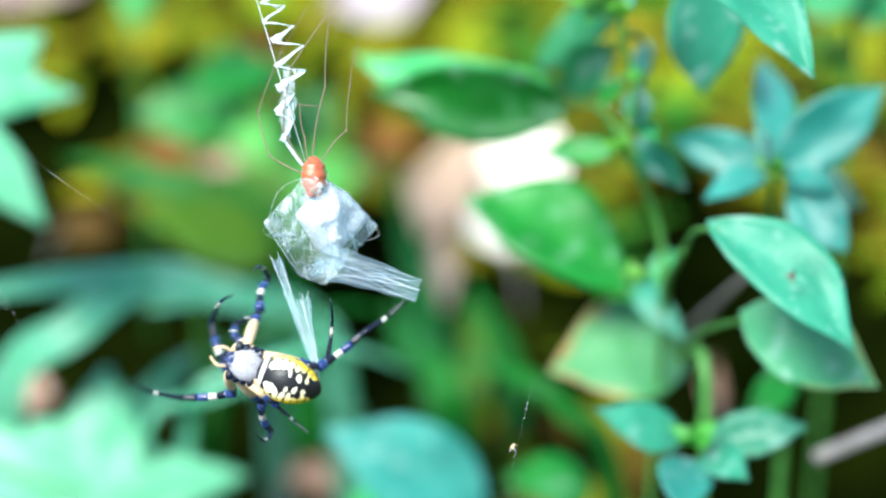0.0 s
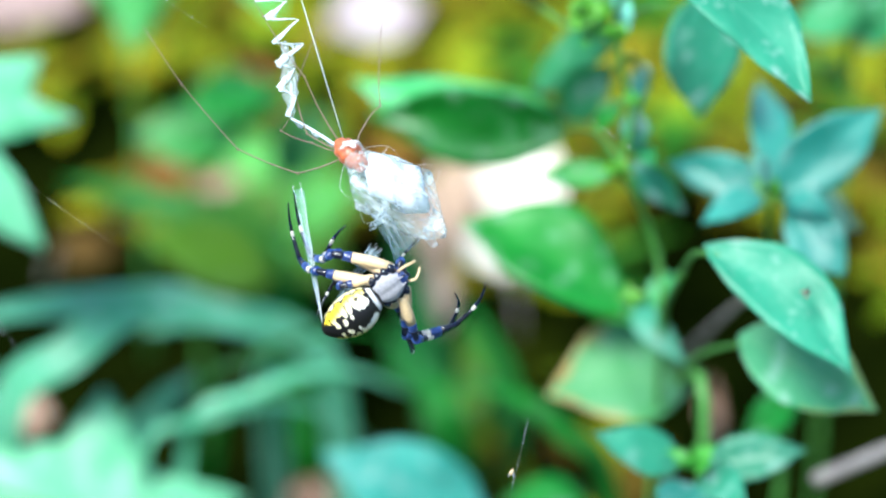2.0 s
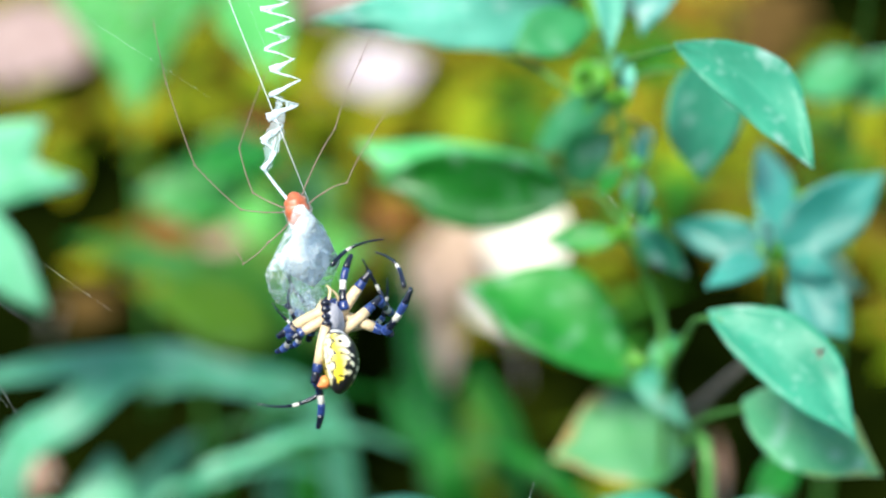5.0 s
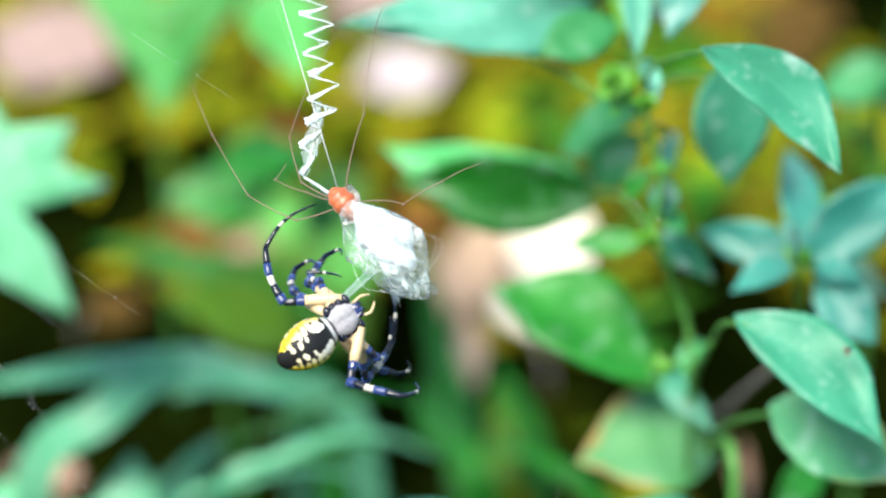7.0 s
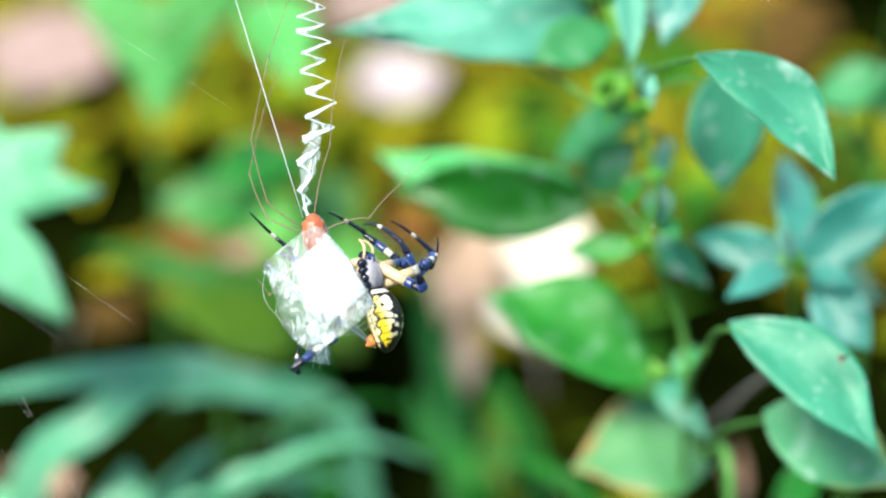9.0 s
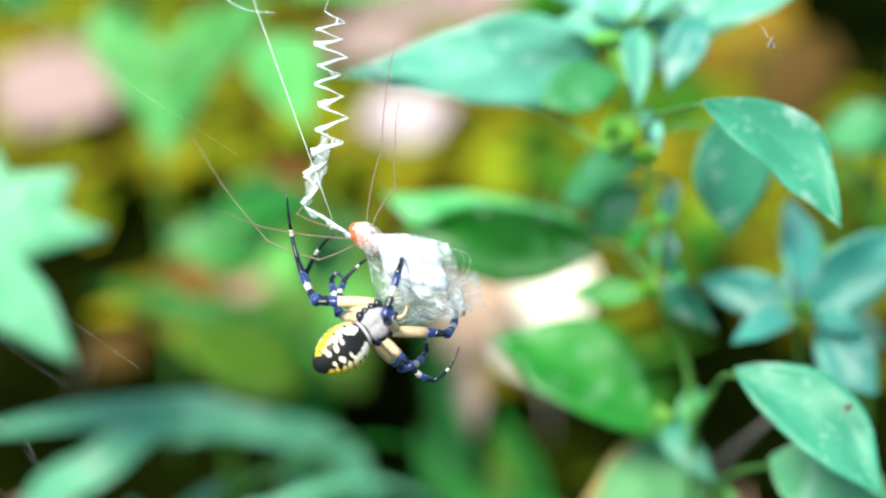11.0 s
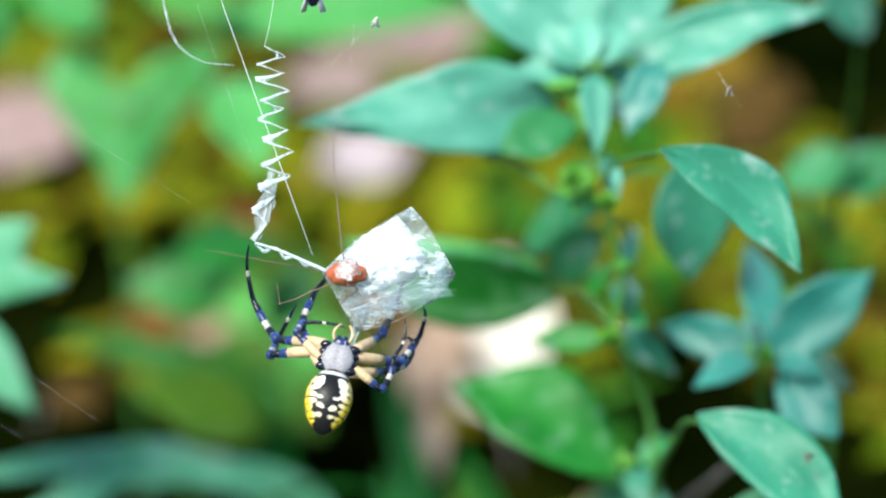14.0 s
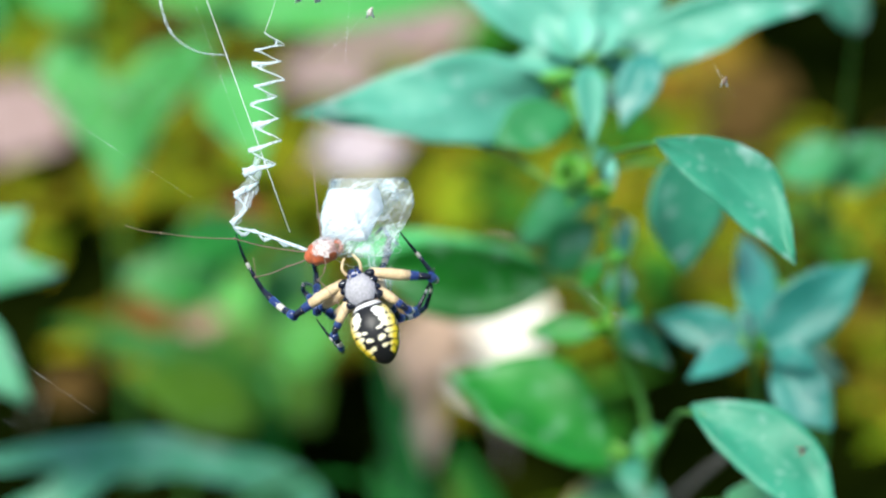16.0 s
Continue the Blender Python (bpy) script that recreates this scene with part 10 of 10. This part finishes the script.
    walk(harvestman_legs[3], [
        (0, pose(0.00000, 0.00000, 0.00000, 180.0, -80.0, 180.0)), (0.5, pose(0.00000, 0.00000, 0.00000, 180.0, -70.0, 180.0)),
        (1, pose(0.00000, 0.00000, 0.00000, 180.0, -35.0, 180.0)), (1.5, pose(0.00000, 0.00000, 0.00000, -180.0, -30.0, 180.0)),
        (2, pose(0.00000, 0.00000, 0.00000, 180.0, -65.0, -180.0)), (2.5, pose(0.00000, 0.00000, 0.00000, -180.0, -55.0, -180.0)),
        (3, pose(0.00000, 0.00000, 0.00000, -180.0, -70.0, -180.0)), (3.5, pose(0.00000, 0.00000, 0.00000, 180.0, -40.0, 180.0)),
        (3.75, pose(0.00000, 0.00000, 0.00000, -180.0, 10.0, -180.0)), (4, pose(0.00000, 0.00000, 0.00000, 180.0, 60.0, -180.0)),
        (5.25, pose(0.00000, 0.00000, 0.00000, -180.0, 20.0, -180.0)), (6.5, pose(0.00000, 0.00000, 0.00000, 180.0, -20.0, 180.0)),
        (7, pose(0.00000, 0.00000, 0.00000, 180.0, -65.0, -180.0)), (7.5, pose(0.00000, 0.00000, 0.00000, 180.0, -60.0, 180.0)),
        (8, pose(0.00000, 0.00000, 0.00000, -180.0, -50.0, 180.0)), (8.25, pose(0.00000, 0.00000, 0.00000, 180.0, 10.0, 180.0)),
        (8.5, pose(0.00000, 0.00000, 0.00000, -180.0, 70.0, 180.0)), (9.333, pose(0.00000, 0.00000, 0.00000, 180.0, 23.3, 180.0)),
        (10.17, pose(0.00000, 0.00000, 0.00000, 180.0, -23.3, -180.0)), (11, pose(0.00000, 0.00000, 0.00000, -180.0, -70.0, 180.0)),
        (11.5, pose(0.00000, 0.00000, 0.00000, 180.0, -35.0, -180.0)), (12, pose(0.00000, 0.00000, 0.00000, 180.0, -65.0, -180.0)),
        (12.5, pose(0.00000, 0.00000, 0.00000, -180.0, -63.0, 180.0)), (13, pose(0.00000, 0.00000, 0.00000, -180.0, -65.0, 180.0)),
        (13.5, pose(0.00000, 0.00000, 0.00000, -180.0, -65.0, 180.0)), (14, pose(0.00000, 0.00000, 0.00000, -180.0, -67.0, -180.0)),
        (14.5, pose(0.00000, 0.00000, 0.00000, 180.0, -70.0, -180.0)), (15, pose(0.00000, 0.00000, 0.00000, 180.0, -70.0, 180.0)),
        (15.5, pose(0.00000, 0.00000, 0.00000, 0.0, -90.0, 180.0)), (16, pose(0.00000, 0.00000, 0.00000, 0.0, -90.0, -14.0)),])
    walk(band, [
        (0, pose(-0.02911, 0.00779, 0.39804, -27.8, -4.5, 1.6)), (0.5, pose(-0.02312, 0.00850, 0.39955, -28.0, -8.6, 3.7)),
        (1, pose(-0.02351, 0.01159, 0.40561, -27.9, -8.7, 3.8)), (1.5, pose(-0.02579, 0.01248, 0.40732, -27.7, -6.6, 2.6)),
        (2, pose(-0.02734, 0.01279, 0.40817, -27.7, -10.0, 4.4)), (2.5, pose(-0.02942, 0.01332, 0.40938, -27.4, -8.8, 3.6)),
        (3, pose(-0.02960, 0.01440, 0.41173, -26.8, -0.8, -0.5)), (3.5, pose(-0.03254, 0.01461, 0.41224, -26.8, 6.0, -3.9)),
        (4, pose(-0.03561, 0.01477, 0.41253, -26.5, 7.0, -4.6)), (5.25, pose(-0.03277, 0.01359, 0.41100, -26.2, 4.1, -2.5)),
        (6.5, pose(-0.02993, 0.01241, 0.40946, -26.0, 1.1, -0.5)), (7, pose(-0.03105, 0.01340, 0.41151, -26.1, 5.4, -2.7)),
        (7.5, pose(-0.02810, 0.01477, 0.41423, -26.0, -2.7, 1.2)), (8, pose(-0.02971, 0.01518, 0.41506, -26.0, 2.8, -1.5)),
        (8.5, pose(-0.03088, 0.01197, 0.40841, -26.0, 4.8, -2.5)), (9.75, pose(-0.02931, 0.01375, 0.41240, -25.7, 6.3, -3.1)),
        (11, pose(-0.03088, 0.01553, 0.41638, -25.4, 9.6, -4.5)), (11.5, pose(-0.03160, 0.01668, 0.41876, -25.2, 9.4, -4.5)),
        (12, pose(-0.03149, 0.01714, 0.41973, -25.3, 9.9, -4.8)), (12.5, pose(-0.02970, 0.01730, 0.41976, -24.3, 10.5, -5.0)),
        (13, pose(-0.02956, 0.01734, 0.41957, -24.5, 9.2, -4.8)), (13.5, pose(-0.03178, 0.01699, 0.41835, -24.5, 7.8, -4.4)),
        (14, pose(-0.03312, 0.01764, 0.41946, -24.4, 6.9, -4.2)), (14.5, pose(-0.02892, 0.01690, 0.41778, -24.5, 5.9, -3.9)),
        (15, pose(-0.03169, 0.01726, 0.41837, -24.5, 6.2, -4.1)), (15.5, pose(-0.03482, 0.01765, 0.41901, -24.6, 8.8, -5.4)),
        (16, pose(-0.03667, 0.01835, 0.42065, -25.0, 12.5, -7.0)),])
    walk(band_tail, [
        (0, pose(0.00000, 0.00000, 0.00000, -136.2, 30.4, 57.6)), (0.5, pose(0.00000, 0.00000, 0.00000, -135.9, 36.1, 61.3)),
        (1, pose(0.00000, 0.00000, 0.00000, -122.7, 42.6, 94.5)), (1.5, pose(0.00000, 0.00000, 0.00000, -123.1, 44.7, 101.0)),
        (2, pose(0.00000, 0.00000, 0.00000, -122.9, 45.6, 97.9)), (2.5, pose(0.00000, 0.00000, 0.00000, -120.4, 48.4, 109.0)),
        (3, pose(0.00000, 0.00000, 0.00000, -132.2, 42.4, 89.8)), (3.5, pose(0.00000, 0.00000, 0.00000, -148.2, 38.4, 71.5)),
        (4, pose(0.00000, 0.00000, 0.00000, -141.4, 24.0, 60.1)), (5.25, pose(0.00000, 0.00000, 0.00000, -143.7, 28.6, 60.3)),
        (6.5, pose(0.00000, 0.00000, 0.00000, -146.1, 33.3, 60.2)), (7, pose(0.00000, 0.00000, 0.00000, -154.0, 37.0, 62.7)),
        (7.5, pose(0.00000, 0.00000, 0.00000, -115.5, 56.8, 133.1)), (8, pose(0.00000, 0.00000, 0.00000, -123.8, 49.4, 115.4)),
        (8.25, pose(0.00000, 0.00000, 0.00000, -142.4, 30.1, 63.8)), (8.5, pose(0.00000, 0.00000, 0.00000, -138.8, 6.4, 25.3)),
        (9.75, pose(0.00000, 0.00000, 0.00000, -148.5, 28.7, 57.5)), (11, pose(0.00000, 0.00000, 0.00000, -144.1, 53.1, 95.7)),
        (11.5, pose(0.00000, 0.00000, 0.00000, -144.5, 51.7, 93.7)), (12, pose(0.00000, 0.00000, 0.00000, -155.3, 66.5, 96.1)),
        (12.5, pose(0.00000, 0.00000, 0.00000, -154.2, 68.1, 98.0)), (13, pose(0.00000, 0.00000, 0.00000, -147.9, 66.4, 103.0)),
        (13.5, pose(0.00000, 0.00000, 0.00000, -148.5, 68.2, 103.3)), (14, pose(0.00000, 0.00000, 0.00000, -142.4, 67.1, 108.8)),
        (14.5, pose(0.00000, 0.00000, 0.00000, -150.3, 69.3, 101.5)), (15, pose(0.00000, 0.00000, 0.00000, -149.9, 67.9, 100.6)),
        (15.5, pose(0.00000, 0.00000, 0.00000, -154.8, 68.9, 97.5)), (16, pose(0.00000, 0.00000, 0.00000, -169.3, 68.8, 83.3)),])
    walk(fly, [
        (0, pose(0.09236, 0.03953, 0.34760, -52.5, 35.3, -20.2)), (1.5, pose(0.09568, 0.04020, 0.34897, -56.1, 41.9, -26.0)),
        (2.5, pose(0.09721, 0.04035, 0.34928, -58.4, 45.1, -29.3)), (3.5, pose(0.09873, 0.04050, 0.34959, -61.1, 48.2, -33.0)),
        (5.25, pose(0.09894, 0.04111, 0.35083, -64.3, 51.1, -37.2)), (7, pose(0.09915, 0.04171, 0.35208, -68.1, 53.9, -41.9)),
        (11.5, pose(0.09887, 0.04117, 0.35096, -72.5, 56.4, -47.3)), (16, pose(0.09859, 0.04062, 0.34984, -77.6, 58.7, -53.5)),])
    walk(harvestman_cap, [
        (0, pose(0.00000, 0.00000, 0.00000, 0.0, 0.0, 0.0)), (0.5, pose(0.00000, 0.00000, 0.00000, 0.0, -0.0, -0.0)),
        (0.75, pose(0.00000, 0.00000, 0.00000, 34.8, 19.9, -7.2)), (1, pose(0.00000, 0.00000, 0.00000, 74.5, 40.0, 0.0)),
        (1.5, pose(0.00000, 0.00000, 0.00000, 74.5, 40.0, -0.0)), (2, pose(0.00000, 0.00000, 0.00000, 74.5, 45.0, 0.0)),
        (2.5, pose(0.00000, 0.00000, 0.00000, 74.5, 60.0, -0.0)), (3, pose(0.00000, 0.00000, 0.00000, 74.5, 70.0, 0.0)),
        (3.5, pose(0.00000, 0.00000, 0.00000, 78.1, 90.0, 1.9)), (3.75, pose(0.00000, 0.00000, 0.00000, 21.9, 42.9, -21.9)),
        (4, pose(0.00000, 0.00000, 0.00000, 0.0, 0.0, -0.0)), (5.25, pose(0.00000, 0.00000, 0.00000, -12.7, 16.2, -26.1)),
        (6.5, pose(0.00000, 0.00000, 0.00000, -32.8, 24.3, -57.4)), (7, pose(0.00000, 0.00000, 0.00000, -37.5, 26.9, -59.5)),
        (7.167, pose(0.00000, 0.00000, 0.00000, 5.2, 47.9, -60.9)), (7.333, pose(0.00000, 0.00000, 0.00000, 72.6, 61.2, -32.2)),
        (7.5, pose(0.00000, 0.00000, 0.00000, 143.1, 50.0, -0.0)), (8, pose(0.00000, 0.00000, 0.00000, 101.3, 20.0, 0.0)),
        (8.25, pose(0.00000, 0.00000, 0.00000, 49.8, 10.0, -4.8)), (8.5, pose(0.00000, 0.00000, 0.00000, -0.0, -0.0, 0.0)),
        (9.333, pose(0.00000, 0.00000, 0.00000, -0.2, 7.6, -47.4)), (10.17, pose(0.00000, 0.00000, 0.00000, -6.1, 12.6, -95.9)),
        (11, pose(0.00000, 0.00000, 0.00000, -13.8, 11.5, -144.9)), (11.5, pose(0.00000, 0.00000, 0.00000, -16.7, 7.4, -145.4)),
        (11.75, pose(0.00000, 0.00000, 0.00000, -20.8, 48.6, -141.3)), (12, pose(0.00000, 0.00000, 0.00000, 114.5, 90.0, 0.4)),
        (12.5, pose(0.00000, 0.00000, 0.00000, 114.5, 90.0, 0.0)), (13, pose(0.00000, 0.00000, 0.00000, 114.3, 90.0, -0.6)),
        (13.5, pose(0.00000, 0.00000, 0.00000, 113.5, 90.0, 0.8)), (14, pose(0.00000, 0.00000, 0.00000, 111.8, 90.0, -3.2)),
        (14.5, pose(0.00000, 0.00000, 0.00000, -65.8, 85.0, 180.0)), (15, pose(0.00000, 0.00000, 0.00000, -65.8, 85.0, -180.0)),
        (15.5, pose(0.00000, 0.00000, 0.00000, -65.8, 70.0, -180.0)), (16, pose(0.00000, 0.00000, 0.00000, -65.8, 70.0, -180.0)),])
    walk(band_guy, [
        (0, pose(0.00423, -0.00300, -0.00461, 90.0, -12.2, 0.0)), (0.5, pose(0.00464, -0.00300, -0.00369, 90.0, -7.4, 0.0)),
        (1, pose(0.00971, -0.00300, -0.00748, 90.0, -7.3, 0.0)), (1.5, pose(0.01203, -0.00300, -0.00830, 90.0, -9.9, 0.0)),
        (2, pose(0.01058, -0.00300, -0.00692, 90.0, -5.8, 0.0)), (2.5, pose(0.02056, -0.00300, -0.01246, 90.0, -14.8, 0.0)),
        (3, pose(0.01825, -0.00300, -0.00970, 90.0, -23.7, 0.0)), (3.5, pose(0.01674, -0.00300, -0.00530, 90.0, -31.1, 0.0)),
        (4, pose(0.01358, -0.00300, -0.00754, 90.0, -32.3, 0.0)), (5.25, pose(0.00985, -0.00300, -0.00531, 90.0, -25.1, 0.0)),
        (6.5, pose(0.00612, -0.00300, -0.00308, 90.0, -17.9, 0.0)), (7, pose(0.00791, -0.00300, -0.00177, 90.0, -22.7, 0.0)),
        (7.5, pose(0.01123, -0.00300, -0.00382, 90.0, -13.7, 0.0)), (8, pose(0.00721, -0.00300, -0.00286, 90.0, -19.7, 0.0)),
        (8.5, pose(0.00096, -0.00300, -0.00563, 90.0, -22.0, 0.0)), (9.75, pose(0.00221, -0.00300, -0.00403, 90.0, -25.3, 0.0)),
        (11, pose(0.00662, -0.00300, -0.00173, 90.0, -30.5, 0.0)), (11.5, pose(0.00597, -0.00300, -0.00162, 90.0, -30.3, 0.0)),
        (12, pose(0.01265, -0.00300, 0.00008, 90.0, -30.7, -0.0)), (12.5, pose(0.01337, -0.00300, -0.00013, 90.0, -31.6, 0.0)),
        (13, pose(0.01254, -0.00300, -0.00081, 90.0, -30.0, -0.0)), (13.5, pose(0.01333, -0.00300, -0.00046, 90.0, -28.6, 0.0)),
        (14, pose(0.01313, -0.00300, -0.00118, 90.0, -27.3, -0.0)), (14.5, pose(0.01317, -0.00300, 0.00019, 90.0, -26.6, 0.0)),
        (15, pose(0.01195, -0.00300, 0.00011, 90.0, -26.9, 0.0)), (15.5, pose(0.01330, -0.00300, 0.00027, 90.0, -29.7, -0.0)),
        (16, pose(0.01262, -0.00300, 0.00165, 90.0, -33.6, 0.0)),])
    walk(fan, [
        (0, pose(0.00077, -0.01224, 0.37141, 26.5, -56.0, 56.2)), (0.5, pose(0.00947, -0.00796, 0.37981, -5.7, -59.8, 92.8)),
        (0.75, pose(-0.00065, -0.00377, 0.38974, -68.8, -44.6, -164.9)), (1, pose(-0.01077, 0.00042, 0.39967, -65.3, -4.9, -116.3)),
        (1.5, pose(-0.01089, 0.00083, 0.40051, -61.1, 2.0, -121.9)), (2, pose(-0.01369, 0.00208, 0.40306, -57.4, 11.6, -132.9)),
        (2.5, pose(-0.01228, 0.00197, 0.40305, -55.1, 15.7, -128.6)), (3, pose(-0.01642, 0.00284, 0.40478, -42.4, 31.0, -114.3)),
        (3.5, pose(-0.02171, 0.00409, 0.40723, -61.0, 2.8, -102.0)), (3.667, pose(-0.02393, 0.00386, 0.40669, -60.7, 13.2, -157.1)),
        (3.833, pose(-0.02614, 0.00363, 0.40615, -69.5, 19.2, 145.3)), (4, pose(-0.02835, 0.00340, 0.40561, -79.5, 15.2, 87.1)),
        (5.25, pose(-0.02509, 0.00306, 0.40559, -67.3, 19.2, 159.6)), (6.5, pose(-0.02183, 0.00272, 0.40557, -59.6, 9.3, -129.6)),
        (7, pose(-0.02132, 0.00397, 0.40813, -56.8, 16.0, -131.6)), (7.5, pose(-0.01469, 0.00503, 0.41028, -61.1, 5.3, -122.2)),
        (7.667, pose(-0.01668, 0.00517, 0.41054, -63.4, 18.8, -176.9)), (7.833, pose(-0.01866, 0.00530, 0.41081, -77.0, 24.3, 124.0)),
        (8, pose(-0.02064, 0.00543, 0.41107, -88.9, 16.3, 65.7)), (8.5, pose(-0.02837, 0.00120, 0.40230, -66.3, 3.3, 111.7)),
        (9.333, pose(-0.02365, 0.00200, 0.39929, -79.7, 37.7, 136.6)), (10.17, pose(-0.01894, 0.00281, 0.39629, -65.1, 73.5, 179.3)),
        (11, pose(-0.01422, 0.00362, 0.39329, 42.3, 61.6, -47.4)), (11.5, pose(-0.01496, 0.00562, 0.39733, 42.7, 61.8, -47.3)),
        (12, pose(-0.01026, 0.00999, 0.40678, 42.3, 62.0, -47.7)), (12.5, pose(-0.00928, 0.01088, 0.40800, 44.4, 62.4, -45.9)),
        (13, pose(-0.01047, 0.01049, 0.40718, 43.7, 62.3, -46.9)), (13.5, pose(-0.01026, 0.00984, 0.40561, 44.0, 62.1, -46.7)),
        (14, pose(-0.01310, 0.00998, 0.40568, 43.4, 62.4, -47.6)), (14.5, pose(-0.01170, 0.01103, 0.40801, 43.8, 62.0, -47.3)),
        (15, pose(-0.01409, 0.01213, 0.41030, 43.7, 62.1, -47.4)), (15.17, pose(-0.01419, 0.01157, 0.41221, 72.6, 65.8, -10.7)),
        (15.33, pose(-0.01429, 0.01103, 0.41401, 99.0, 61.7, 23.1)), (15.5, pose(-0.01440, 0.01047, 0.41592, 115.0, 51.9, 47.1)),
        (16, pose(-0.01641, 0.01150, 0.41824, 119.8, 33.3, 24.8)),])
    walk(swathe, [
        (0, pose(-0.02087, -0.02086, 0.35121, 52.7, -10.6, 5.9)), (0.5, pose(-0.01819, -0.03222, 0.35070, 41.7, -0.7, -0.4)),
        (1, pose(-0.01568, -0.03044, 0.35465, 41.4, 9.8, -8.6)), (1.5, pose(-0.02470, -0.01211, 0.36827, 43.0, 32.3, -25.8)),
        (2, pose(-0.02011, -0.01189, 0.36895, 44.9, 26.8, -20.6)), (2.5, pose(-0.01934, -0.01156, 0.37002, 46.2, 25.4, -19.1)),
        (3, pose(-0.01152, -0.01044, 0.37253, 51.6, 5.3, -4.3)), (3.5, pose(-0.01641, -0.01143, 0.37059, 52.7, -2.0, 0.3)),
        (4, pose(-0.00665, -0.01226, 0.37202, 38.3, -36.7, 29.0)), (5.25, pose(-0.02366, -0.01589, 0.37575, 39.2, 0.6, -1.0)),
        (6.5, pose(-0.04066, -0.01952, 0.37949, 19.1, 32.8, -36.8)), (7, pose(-0.03606, -0.01159, 0.37830, 33.1, 35.8, -31.8)),
        (7.5, pose(-0.02085, -0.00883, 0.37382, 51.0, 20.2, -13.1)), (8, pose(-0.01734, -0.01218, 0.38023, 36.3, -9.8, 8.1)),
        (8.5, pose(-0.01193, -0.00768, 0.38037, 24.8, -42.5, 43.1)), (9.75, pose(-0.02020, -0.00766, 0.38426, 41.2, -3.0, 2.5)),
        (11, pose(-0.02847, -0.00764, 0.38816, 28.0, 37.3, -35.5)), (11.5, pose(-0.01958, -0.00745, 0.38175, 47.0, 21.6, -14.8)),
        (12, pose(-0.01512, -0.00372, 0.38308, 55.0, 19.0, -11.1)), (12.5, pose(-0.00807, -0.00321, 0.38241, 57.4, 10.9, -6.2)),
        (13, pose(-0.01059, -0.00278, 0.38370, 56.4, 13.2, -7.9)), (13.5, pose(-0.01358, -0.01130, 0.38238, 46.8, 14.5, -10.7)),
        (14, pose(-0.01837, -0.00792, 0.38459, 47.7, 18.3, -13.1)), (14.5, pose(-0.00489, -0.00316, 0.38448, 56.1, 3.6, -3.3)),
        (15, pose(-0.00951, -0.00503, 0.38676, 52.3, 6.1, -5.0)), (15.5, pose(-0.00612, -0.00641, 0.39166, 49.3, 6.0, -5.2)),
        (16, pose(-0.00182, -0.00091, 0.39630, 51.6, -3.8, 1.1)),])
    walk(swathe_thin, [
        (0, pose(-0.02087, -0.02086, 0.35121, 51.3, -16.6, 10.1)), (0.5, pose(-0.01819, -0.03222, 0.35070, 40.7, -5.1, 3.1)),
        (1, pose(-0.01568, -0.03044, 0.35465, 40.7, 6.0, -5.7)), (1.5, pose(-0.02470, -0.01211, 0.36827, 51.1, 20.2, -14.2)),
        (2, pose(-0.02011, -0.01189, 0.36895, 54.0, -9.3, 4.9)), (2.5, pose(-0.01934, -0.01156, 0.37002, 51.9, -8.9, 4.8)),
        (3, pose(-0.01152, -0.01044, 0.37253, 50.3, -21.6, 13.3)), (3.5, pose(-0.01641, -0.01143, 0.37059, 51.2, -22.5, 13.6)),
        (4, pose(-0.00665, -0.01226, 0.37202, 34.4, -41.3, 35.1)), (5.25, pose(-0.02366, -0.01589, 0.37575, 37.2, -3.0, 2.0)),
        (6.5, pose(-0.04066, -0.01952, 0.37949, 17.0, 30.2, -35.1)), (7, pose(-0.03606, -0.01159, 0.37830, 32.0, 33.2, -30.1)),
        (7.5, pose(-0.02085, -0.00883, 0.37382, 51.0, 15.2, -9.8)), (8, pose(-0.01734, -0.01218, 0.38023, 33.2, -17.5, 15.3)),
        (8.5, pose(-0.01193, -0.00768, 0.38037, 18.5, -46.8, 52.3)), (9.75, pose(-0.02020, -0.00766, 0.38426, 39.4, -7.1, 5.8)),
        (11, pose(-0.02847, -0.00764, 0.38816, 26.3, 34.7, -34.1)), (11.5, pose(-0.01958, -0.00745, 0.38175, 46.6, 17.1, -11.8)),
        (12, pose(-0.01512, -0.00372, 0.38308, 55.1, 14.8, -8.7)), (12.5, pose(-0.00807, -0.00321, 0.38241, 57.3, 6.1, -3.6)),
        (13, pose(-0.01059, -0.00278, 0.38370, 56.4, 8.4, -5.2)), (13.5, pose(-0.01358, -0.01130, 0.38238, 46.3, 10.6, -8.1)),
        (14, pose(-0.01837, -0.00792, 0.38459, 47.3, 14.3, -10.6)), (14.5, pose(-0.00489, -0.00316, 0.38448, 55.6, -2.0, -0.2)),
        (15, pose(-0.00951, -0.00503, 0.38676, 51.7, 1.1, -2.0)), (15.5, pose(-0.00612, -0.00641, 0.39166, 48.6, 1.6, -2.4)),
        (16, pose(-0.00182, -0.00091, 0.39630, 50.5, -9.5, 4.7)),])


motions()
